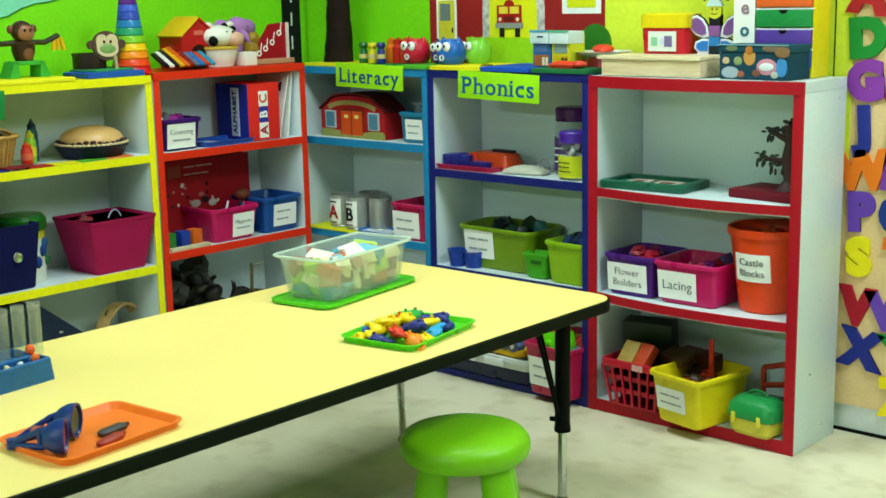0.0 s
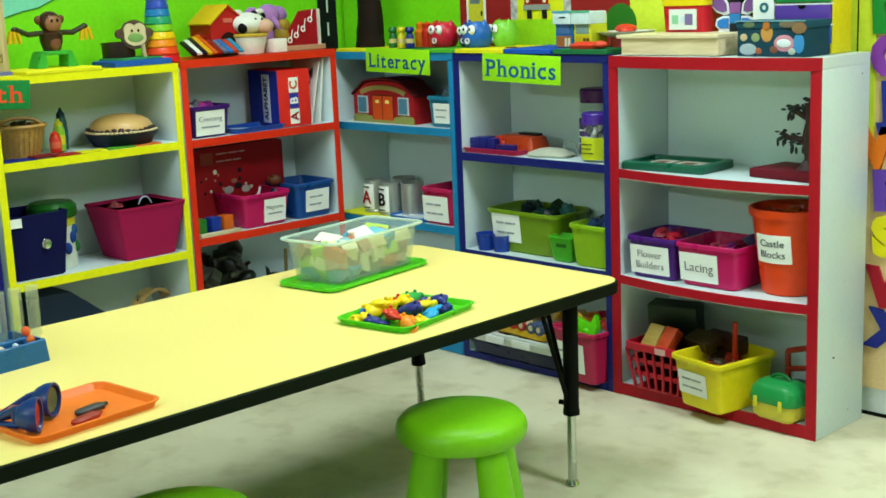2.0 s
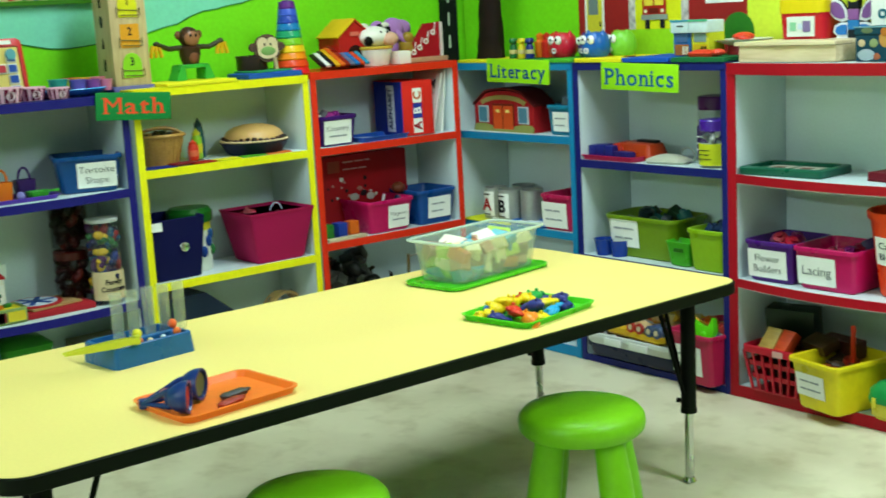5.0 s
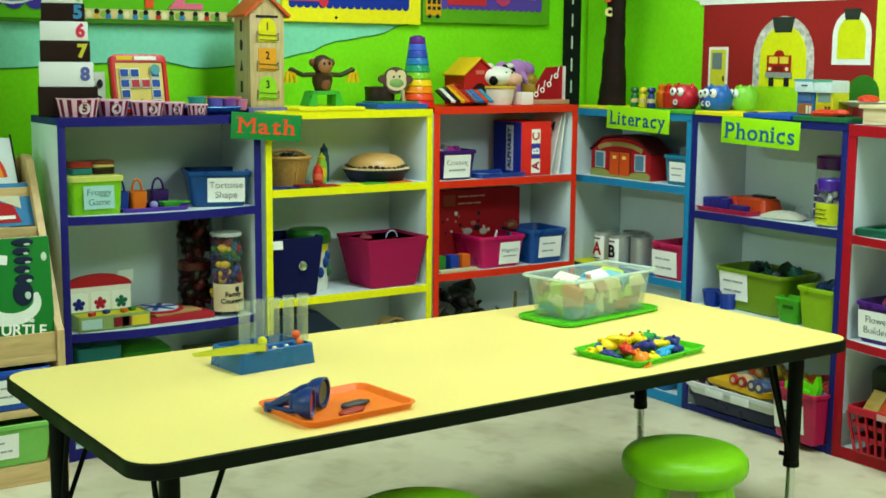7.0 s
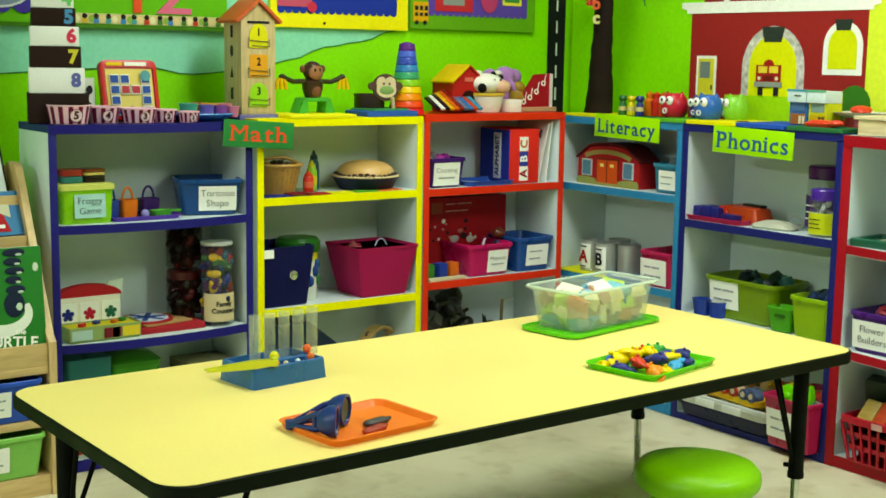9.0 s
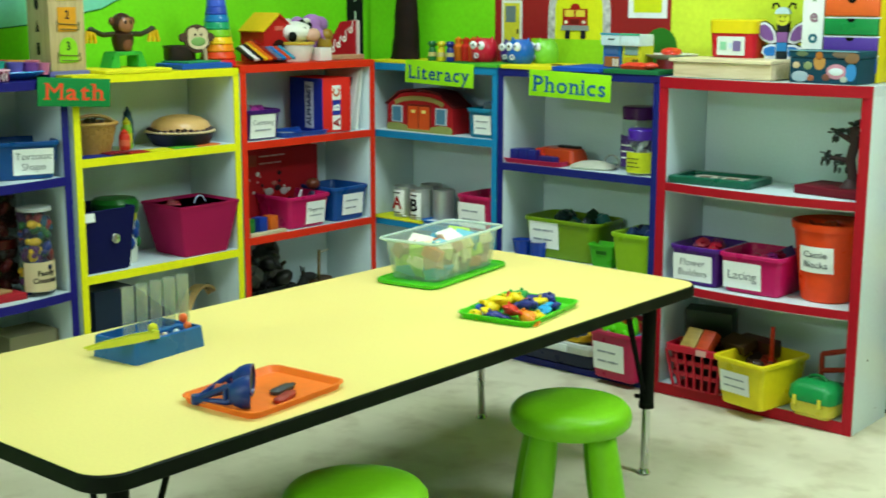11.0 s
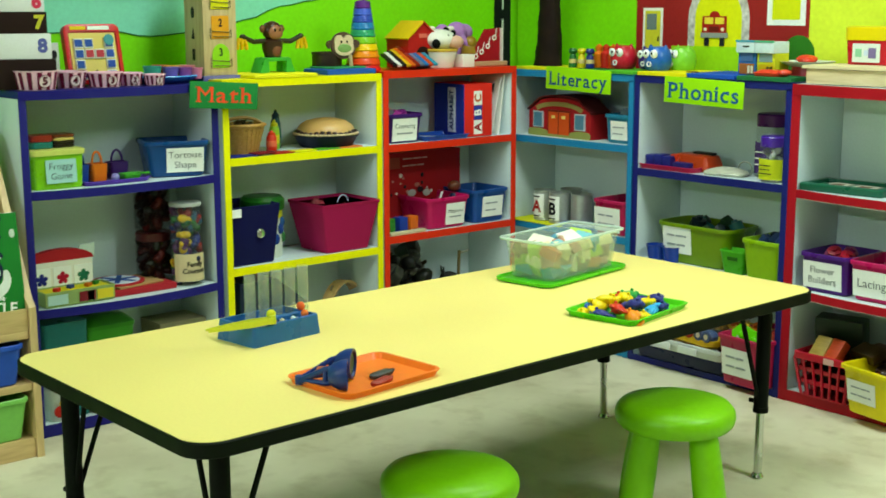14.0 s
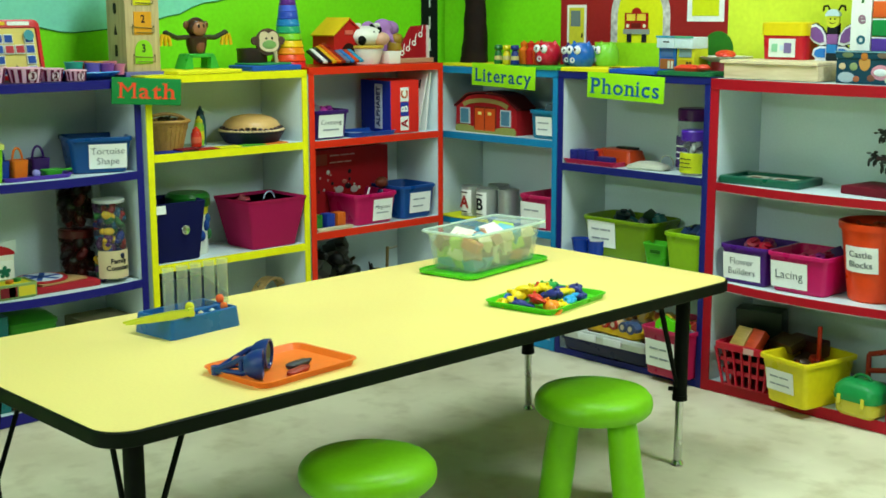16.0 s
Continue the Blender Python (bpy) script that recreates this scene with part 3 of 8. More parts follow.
# ---- bookcases ----
def bookcase(name, label, m, w, shelves, trim, h=0.99, depth=0.24, th=0.02, bow=0.0, top_trim=True, edge=0.024, foot=0.035):
    """Front edges in the trim colour, carcass white. Local front at y = 0, x centred."""
    t = thing(name, label, "bookcase", m, "bookcases along the walls")

    def board(z, hgt, y0, y1, ww, curved):
        bm = BM()
        n = 12 if curved else 1
        front = [(-ww / 2 + ww * i / n, y0 - (curved * (1 - (2 * i / n - 1) ** 2) if curved else 0)) for i in range(n + 1)]
        pts = front + [(ww / 2, y1), (-ww / 2, y1)]
        a = [bm.verts.new((x, y, z)) for x, y in pts]
        b = [bm.verts.new((x, y, z + hgt)) for x, y in pts]
        bm.faces.new(a[::-1])
        bm.faces.new(b)
        for i in range(len(pts)):
            j = (i + 1) % len(pts)
            bm.faces.new((a[i], a[j], b[j], b[i]))
        return bm

    def lip(z, hgt, ww, curved):
        bm = BM()
        n = 12 if curved else 1
        pts = [(-ww / 2 + ww * i / n, -0.002 - (curved * (1 - (2 * i / n - 1) ** 2) if curved else 0)) for i in range(n + 1)]
        pts = pts + [(x, y + 0.006) for x, y in pts[::-1]]
        a = [bm.verts.new((x, y, z)) for x, y in pts]
        b = [bm.verts.new((x, y, z + hgt)) for x, y in pts]
        bm.faces.new(a[::-1])
        bm.faces.new(b)
        for i in range(len(pts)):
            j = (i + 1) % len(pts)
            bm.faces.new((a[i], a[j], b[j], b[i]))
        return bm

    inner = w - 2 * th
    for s in (-1, 1):
        part("side_panel", box(BM(), (s * (w - th) / 2, depth / 2 + 0.002, (h - th) / 2), (th, depth - 0.004, h - th - 0.001), bevel=0.001), WHITE, t)
        part("side_edge", box(BM(), (s * (w - th) / 2, 0.0005, (h - th) / 2), (th + 0.0016, 0.005, h - th), bevel=0.001), trim, t)
    part("top_panel", board(h - th, th, 0.003, depth, w, bow), trim if top_trim else WHITE, t)
    part("top_edge", lip(h - th - 0.004, th + 0.0045, w + 0.001, bow), trim, t)
    for z in shelves:
        part("shelf", board(z - th, th, 0.004, depth - 0.008, inner - 0.001, bow), WHITE, t)
        part("shelf_edge", lip(z - edge, edge + 0.0005, inner - 0.002, bow), trim, t)
    part("base_panel", board(foot - th, th, 0.004, depth - 0.008, inner - 0.001, 0), WHITE, t)
    part("base_edge", lip(0.002, foot - 0.0015, inner - 0.002, 0), trim, t)
    part("back_panel", box(BM(), (0, depth - 0.004, h / 2), (inner - 0.002, 0.005, h - 2 * th)), WHITE, t)
    return t


DEEP = paint("#18206e", 0.4)
NAVY, YELLOW, RED, BLUE, CRIMSON = paint("#1d1a74", 0.4), paint("#f0ea14", 0.42), paint("#e03014", 0.4), paint("#1480b4", 0.4), paint("#ac1022", 0.4)
Z_NAVY, Z_YEL, Z_RED, Z_BLU, Z_PHO, Z_RR = (0.709, 0.373), (0.753, 0.407), (0.751, 0.435), (0.744, 0.424), (0.673, 0.36), (0.665, 0.358)
bookcase("bookcase", "white bookcase with navy painted edges", at("L", 1.0985, 0, 0), 0.619, Z_NAVY, NAVY, h=0.986, bow=0.034)
bookcase("bookcase", "white bookcase with bright yellow painted edges", at("L", 1.732, 0, 0), 0.612, Z_YEL, YELLOW, h=0.993)
bookcase("bookcase", "white bookcase with orange-red painted edges", at("L", 2.3545, 0, 0), 0.615, Z_RED, RED, h=0.999)
bookcase("bookcase", "white bookcase with teal blue painted edges", at("R", -2.966, 0, 0), 0.612, Z_BLU, BLUE, h=0.985)
bookcase("bookcase", "white bookcase with dark navy painted edges", at("R", -2.3455, 0, 0), 0.619, Z_PHO, DEEP, h=0.985, foot=0.022)
crimson = bookcase("bookcase", "white bookcase with crimson edges and bowed shelves", at("R", -1.705, 0, 0), 0.658, Z_RR, CRIMSON, h=0.982, bow=0.03, th=0.028, top_trim=False)

for y, z, w, h in ((0.085, 0.205, 0.012, 0.006), (0.165, 0.045, 0.005, 0.005), (0.2, 0.93, 0.006, 0.004), (0.13, 0.4, 0.004, 0.003)):
    part("scuff", ball(BM(), (0.3288, y, z), (0.0007, w / 2, h / 2), 8), paper("#4a4a44"), crimson, "small dark scuff")

# ---- table and stools ----
table = thing("activity_table", "long low table with yellow laminate top and black edge", "table", pose(-1.951, 1.348, 0, 0, 0, 0.45))
HW, HL, TOP = 0.379, 0.911, 0.5
part("tabletop", levels(BM(), [(HW - 0.005, HL - 0.005, TOP - 0.026, 0.06), (HW - 0.005, HL - 0.005, TOP, 0.06)], n=8), mat("#f6df86", 0.38, bump=0.02, fine=140, var=0.03, big=3, kind="laminate"), table, "pale yellow laminate")
part("edge_band", levels(BM(), [(HW - 0.002, HL - 0.002, TOP - 0.029, 0.06), (HW, HL, TOP - 0.027, 0.062), (HW, HL, TOP - 0.003, 0.062), (HW - 0.003, HL - 0.003, TOP - 0.001, 0.06)], n=8), mat("#071005", 0.6, bump=0.03, fine=60, var=0.06, big=9, kind="rubber"), table, "black rubber edge band")
LEGS = [((0.29, 0.802), (0.294, 0.792), (1, 1)), ((-0.3, 0.842), (-0.306, 0.866), (-1, 1)), ((0.296, -0.819), (0.296, -0.819), (1, -1)), ((-0.294, -0.819), (-0.294, -0.819), (-1, -1))]
for (x, y), (fx, fy), (sx, sy) in LEGS:
    def along(z, x=x, y=y, fx=fx, fy=fy):
        return (fx + (x - fx) * z / TOP, fy + (y - fy) * z / TOP, z)

    leg = part("leg", rod(BM(), along(0.185), along(TOP - 0.029), 0.0185), BLACK, table, "black steel leg")
    part("collar", rod(BM(), along(0.178), along(0.192), 0.0198), BLACK, leg)
    part("lower_leg", rod(BM(), along(0.012), along(0.2), 0.0105), CHROME, leg, "chrome adjustable lower leg")
    part("glide", lathe(BM(), [(0.014, 0), (0.017, 0.004), (0.012, 0.014)], 16, (fx, fy, 0)), CHROME, leg)
    part("mounting_plate", box(BM(), (x, y, TOP - 0.032), (0.09, 0.09, 0.006), bevel=0.002), BLACK, leg)
    part("screw", rod(BM(), along(0.205), (along(0.205)[0] - 0.03, along(0.205)[1] - 0.008, 0.205), 0.006), BLACK, leg)
    for dx, dy in ((-sx * 0.085, 0), (0, -sy * 0.11)):
        p = along(0.215)
        part("brace", rod(BM(), (p[0] + dx * 0.12, p[1] + dy * 0.12, 0.215), (x + dx, y + dy, TOP - 0.03), 0.0055, seg=8), BLACK, leg)


def stool(m):
    t = thing("stool", "lime green plastic child's stool with round seat", "stool", m, "stools by the table")
    g = plastic("#74be10", 0.42)
    part("seat", lathe(BM(), [(0, 0.252), (0.108, 0.252), (0.128, 0.256), (0.137, 0.266), (0.1395, 0.28), (0.137, 0.294), (0.127, 0.306), (0.105, 0.313), (0.06, 0.316), (0, 0.317)], 48), g, t)
    for k in range(4):
        a = radians(45 + 90 * k)
        p0, p1 = Vector((0.136 * math.cos(a), 0.136 * math.sin(a), 0.0)), Vector((0.088 * math.cos(a), 0.088 * math.sin(a), 0.262))
        q = (p1 - p0).to_track_quat("Z", "Y").to_matrix().to_4x4()
        bm = lathe(BM(), [(0, 0.004), (0.024, 0.004), (0.031, 0.01), (0.0355, 0.04), (0.0375, 0.09), (0.037, 0.16), (0.034, 0.22), (0.032, 0.262)], 22)
        bm.transform(Matrix.Translation(p0) @ q)
        part("leg", bm, g, t)
    return t


stool(pose(-1.6, 1.716, 0, 0, 0, 40))
stool(pose(-1.608, 1.028, 0, 0, 0, 51))

# ---- on the table ----
def tray_solid(w, d, h, th=0.003, flare=0.008):
    return levels(BM(), [(w / 2 - flare, d / 2 - flare, 0, 0.018), (w / 2 - 0.003, d / 2 - 0.003, h - 0.002, 0.022), (w / 2, d / 2, h - 0.002, 0.024), (w / 2, d / 2, h, 0.024),
                         (w / 2 - 0.006, d / 2 - 0.006, h, 0.02), (w / 2 - flare - 0.005, d / 2 - flare - 0.005, th, 0.016)], n=5)


def on_table(x, y, rz=0, up=0.0):
    return pose(x, y, TOP + up, 0, 0, rz)


# test tube rack
RACK = on_table(-2.112, 0.94, 6) @ Matrix.Diagonal((0.92, 0.89, 0.95, 1))
rack = thing("test_tube_rack", "blue plastic toy rack holding clear test tubes", "toy rack", RACK)
RB = plastic("#1c5f9e", 0.3)
part("base", levels(BM(), [(0.072, 0.107, 0, 0.01), (0.068, 0.103, 0.044, 0.01), (0.066, 0.101, 0.046, 0.01), (0.06, 0.095, 0.046, 0.008), (0.058, 0.093, 0.03, 0.008)]), RB, rack, "deep blue moulded base")
part("rail", box(BM(), (0.012, 0, 0.036), (0.02, 0.176, 0.018), bevel=0.004), RB, rack)
for i in range(5):
    y = -0.032 + 0.0425 * i
    lt = BM()
    lathe(lt, [(0, 0.026), (0.009, 0.028), (0.0142, 0.036), (0.0144, 0.138), (0.0154, 0.139), (0.0154, 0.142), (0.0132, 0.142), (0.0128, 0.037), (0.008, 0.03), (0, 0.029)], 20, (-0.03, y, 0))
    part("test_tube", lt, clear("#e4ead8", 0.1, 0.84), rack, "clear plastic test tube" if i == 0 else "")
    part("socket", lathe(BM(), [(0.017, 0.028), (0.019, 0.04), (0.0165, 0.042), (0.015, 0.03)], 16, (0.03, y * 0.75 - 0.012, 0)), RB, rack)
for x, y, z, c, r in ((0.045, -0.03, 0.062, "#d6d21c", 0.0115), (0.048, -0.027, 0.045, "#dd7a4a", 0.009), (0.05, 0.0, 0.042, "#e8d8b0", 0.007), (0.036, 0.072, 0.064, "#e8602c", 0.0105), (0.044, 0.077, 0.047, "#ef7430", 0.0095), (0.05, 0.035, 0.042, "#cfe0e8", 0.007)):
    solo("bead", ball(BM(), (0, 0, 0), r), plastic(c), "small round plastic bead resting in the rack", "bead", RACK @ pose(x, y, z), "beads in the tube rack")
tw = BM()
for s in (-1, 1):
    sheet(tw, [(-0.085, -0.002), (-0.03, -0.006), (0.03, -0.008), (0.075, -0.006), (0.085, -0.004), (0.085, 0.004), (0.075, 0.006), (0.03, 0.008), (-0.03, 0.006), (-0.085, 0.002)], s * 0.009 - 0.0015, s * 0.009 + 0.0015)
box(tw, (0.08, 0, 0), (0.014, 0.012, 0.02), bevel=0.002)
solo("tweezers", tw, plastic("#cdd23a"), "yellow-green plastic tweezers lying across the blue rack", "tweezers", RACK @ pose(0.05, -0.125, 0.054, 0, -2, 74))

# orange tray with scissor scoop
ORANGE = plastic("#f87a26", 0.34)
solo("tray", tray_solid(0.19, 0.252, 0.014), ORANGE, "shallow orange plastic tray with a raised rim", "tray", on_table(-1.707, 0.895, 5))
sc = thing("scoop_tongs", "dark blue plastic scoop tongs with round cups", "tongs", on_table(-1.716, 0.802, 45, 0.0045) @ Matrix.Scale(0.89, 4))
SB = plastic("#183476", 0.32)
for s in (1, -1):
    arm = part("arm", path_tube(BM(), [(-0.05, s * 0.004, 0.009), (-0.02, s * 0.021, 0.026), (0.012, s * 0.037, 0.044), (0.034, s * 0.046, 0.05)], 0.0062, 8), SB, sc, "upper bar of the arm")
    part("lower_bar", path_tube(BM(), [(-0.048, s * 0.006, 0.009), (-0.02, s * 0.023, 0.012), (0.016, s * 0.039, 0.014), (0.034, s * 0.046, 0.02)], 0.0062, 8), SB, arm)
    part("strut", rod(BM(), (0.012, s * 0.037, 0.012), (0.012, s * 0.037, 0.046), 0.0055), SB, arm)
    cup = lathe(BM(), [(0, -0.026), (0.016, -0.024), (0.025, -0.014), (0.0315, 0.0), (0.033, 0.01), (0.033, 0.016), (0.0285, 0.016), (0.024, 0.0), (0, -0.006)], 28)
    m = pose(0.044, s * 0.045, 0.0345, 0, 90, -6 if s > 0 else 6)
    part("cup", cup, SB, arm, "round blue cup", m)
    part("lining", lathe(BM(), [(0, -0.004), (0.0225, 0.002), (0.0245, 0.011), (0.0235, 0.011), (0, 0.004)], 24), plastic("#c0402c") if s < 0 else plastic("#5a6a4a"), arm, "red inner disc" if s < 0 else "dull green inner disc", m)
part("hinge", rod(BM(), (-0.05, 0, 0.0), (-0.05, 0, 0.018), 0.01), SB, sc)
part("knuckle", box(BM(), (0.004, 0, 0.03), (0.034, 0.03, 0.014), bevel=0.003), plastic("#b8552a"), sc, "small orange-red spring block")
for x, y, rz, c, l in ((-1.689, 0.922, 12, "#3c3c3e", "dark grey"), (-1.649, 0.892, 20, "#a03426", "dull red")):
    pc = levels(BM(), [(0.009, 0.028, 0, 0.008), (0.011, 0.03, 0.003, 0.01), (0.011, 0.03, 0.007, 0.01), (0.007, 0.024, 0.01, 0.006)])
    box(pc, (0.0, 0.028, 0.005), (0.008, 0.018, 0.006), bevel=0.002)
    solo("magnet_piece", pc, plastic(c, 0.5), l + " plastic magnet piece lying on the orange tray", "toy piece", on_table(x, y, rz, 0.0035), "magnet pieces")

# green tray of fish counters
GREEN = plastic("#46c41a", 0.3)
GT = on_table(-1.744, 1.706, 10)
solo("tray", tray_solid(0.197, 0.26, 0.014), GREEN, "bright green plastic tray full of fish counters", "tray", GT)


def fish(bm):
    ball(bm, (0, 0, 0.012), (0.022, 0.011, 0.0135), 12)
    ball(bm, (-0.028, 0, 0.012), (0.009, 0.005, 0.013), 8)
    ball(bm, (0.0, 0, 0.024), (0.012, 0.005, 0.006), 8)
    ball(bm, (0.022, 0, 0.011), (0.007, 0.007, 0.006), 8)
    for s in (-1, 1):
        ball(bm, (0.012, s * 0.0105, 0.016), 0.0035, 6)
    return bm


fish_mesh = {}
rnd = random.Random(11)
FY, FO, FR, FB, FT, FG, FN = "#f2d210", "#f08a1c", "#d8351f", "#1b5ac0", "#1fa0d8", "#24a048", "#27307e"
FISH_ROWS = (((FY, FB, FR, FY, FG), (FN, FG, FN, FB, FN), (FO, FY, FT, FN, FB)), ((FY, FY, FR, FG), (FR, FN, FY, FN)), ((FY, FY),))
for layer, rows in enumerate(FISH_ROWS):
    nx, ny = len(rows), len(rows[0])
    for i, row in enumerate(rows):
        for j, c in enumerate(row):
            if c not in fish_mesh:
                fish_mesh[c] = finish("fish_counter", fish(BM()))
                fish_mesh[c].materials.append(plastic(c, 0.4))
            x, y = (i - (nx - 1) / 2) * 0.05 + rnd.uniform(-0.006, 0.006), (j - (ny - 1) / 2) * 0.044 + rnd.uniform(-0.006, 0.006)
            if layer == 2:
                x, y = x - 0.03, y - 0.01
            solo("fish_counter", fish_mesh[c], None, "small plastic fish counter heaped in a green tray", "counter", GT @ pose(x, y, 0.005 + 0.011 * layer, rnd.uniform(60, 95) * rnd.choice((-1, 1)), rnd.uniform(-14, 14), rnd.uniform(0, 360)) @ Matrix.Scale(1.2, 4), "fish counters in the green tray")

# clear tub of soft blocks on its green lid
TT = on_table(-2.149, 1.904, 8.3)
solo("tub_lid", levels(BM(), [(0.087, 0.182, 0, 0.03), (0.094, 0.189, 0.004, 0.034), (0.094, 0.189, 0.011, 0.034), (0.089, 0.184, 0.012, 0.03), (0.086, 0.181, 0.0084, 0.03)], n=6), GREEN, "green plastic lid lying under the clear tub", "lid", TT)
tb = thing("storage_tub", "clear plastic tub filled with pastel building blocks", "storage tub", TT @ pose(0, 0, 0.0085))
TUBH = 0.106
part("body", tub(BM(), 0.175, 0.335, TUBH, taper=0.89, r=0.022, th=0.0025, rim=0.006, rim_h=0.006), clear("#d2e2da", 0.2, 0.8), tb, "clear milky plastic")
rim_path = [(sx * 0.0895, sy * 0.1695) for sx, sy in ((1, 0.88), (0.93, 0.97), (0.8, 1), (-0.8, 1), (-0.93, 0.97), (-1, 0.88), (-1, -0.88), (-0.93, -0.97), (-0.8, -1), (0.8, -1), (0.93, -0.97), (1, -0.88), (1, 0.88))]
part("rim", path_tube(BM(), [(x, y, TUBH - 0.002) for x, y in rim_path], 0.0038, 8), clear("#dcefe6", 0.25, 0.45), tb, "milky rolled rim")
rnd = random.Random(5)
PASTEL = ["#e4dfb8", "#93705e", "#58a4bc", "#c09a84", "#ece8d0", "#a4c454", "#8a7466", "#e0dca8", "#4f9cb8", "#c87a54", "#e8e4cc"]
block_mesh = {}
for layer in range(3):
    for i in range(3):
        for j in range(6):
            c = PASTEL[(i * 4 + j * 3 + layer * 5 + rnd.randrange(3)) % len(PASTEL)]
            sz = ((0.042, 0.042, 0.026), (0.046, 0.026, 0.026), (0.034, 0.034, 0.034))[rnd.randrange(3)]
            if (c, sz) not in block_mesh:
                block_mesh[c, sz] = finish("block", box(BM(), (0, 0, 0), tuple(q * 1.12 for q in sz), bevel=0.003))
                block_mesh[c, sz].materials.append(plastic(c, 0.5))
            z = 0.025 + 0.023 * layer
            x, y = (i - 1) * (0.04 + 0.003 * layer), (j - 2.5) * (0.0435 + 0.002 * layer)
            solo("block", block_mesh[c, sz], None, "pastel plastic building block jumbled in the clear tub", "block", TT @ pose(x, y, 0.0085 + z, rnd.uniform(-28, 28), rnd.uniform(-28, 28), rnd.choice((0, 90)) + rnd.uniform(-35, 35)), "blocks in the clear tub")
for x, y, rz, c, sz in ((-0.03, -0.06, 20, "#e6e2d2", (0.06, 0.05, 0.022)), (0.0, 0.03, -30, "#eeeae2", (0.07, 0.05, 0.024)), (0.03, 0.06, 15, "#6fb8cc", (0.06, 0.04, 0.024)), (-0.02, 0.11, 40, "#b5d860", (0.06, 0.03, 0.024)), (0.035, -0.07, -15, "#7cb6c8", (0.03, 0.03, 0.024))):
    solo("block", box(BM(), (0, 0, 0), sz, bevel=0.004), plastic(c, 0.5), "pale plastic building block on top of the heap", "block", TT @ pose(x, y, 0.092, 14, 10, rz), "blocks in the clear tub")


# ---- bins and boxes ----
def crate(side, u, dep, z, w, d, h, color, name, label, taper=0.88, lines=None, lab=None, size=0.026, rz=0, category="bin", m=None, r=0.016, cloth_like=False, seed=1, rim=0.006):
    """An open bin with a paper label on its front. lab: label width, height, x, z."""
    mm = m if m is not None else at(side, u, dep, z, rz) @ pose(0, d / 2, 0)
    t = thing(name, label, category, mm)
    part("body", tub(BM(), w, d, h, taper, r=r, th=0.003 if not cloth_like else 0.006, rim=rim, rim_h=0.012 if not cloth_like else 0.004), cloth(color) if cloth_like else plastic(color), t)
    if lab:
        lw, lh, lx, lz = lab
        slope = math.degrees(math.atan((1 - taper) * d / 2 / h))
        yy = -(d / 2 - rim) * (taper + (1 - taper) * lz / h)
        card(t, lw, lh, lx, lz, yy - 0.002, lines, size, rx=slope, seed=seed)
    return t


def filler(m, w, d, z, colors, n, size, name, label, category, group, seed=2):
    """A handful of separate toys heaped inside a bin."""
    rnd = random.Random(seed)
    for i in range(n):
        c = colors[i % len(colors)]
        s = size * rnd.uniform(0.7, 1.2)
        bm = BM()
        k = i % 3
        if k == 0:
            box(bm, (0, 0, 0), (s, s * 0.7, s * 0.6), bevel=s * 0.1)
        elif k == 1:
            lathe(bm, [(0, -s * 0.4), (s * 0.4, -s * 0.38), (s * 0.45, -s * 0.3), (s * 0.45, s * 0.3), (s * 0.2, s * 0.36), (s * 0.2, s * 0.5), (0, s * 0.5)], 12)
        else:
            ball(bm, (0, 0, 0), (s * 0.5, s * 0.35, s * 0.35), 10)
            rod(bm, (0, 0, 0), (s * 0.7, 0, s * 0.15), s * 0.12, s * 0.08, 8)
        solo(name, bm, plastic(c, 0.4), label, category, m @ pose(rnd.uniform(-0.5, 0.5) * w, rnd.uniform(-0.5, 0.5) * d, z + rnd.uniform(-0.2, 0.3) * s, rnd.uniform(-40, 40), rnd.uniform(-40, 40), rnd.uniform(0, 360)), group)


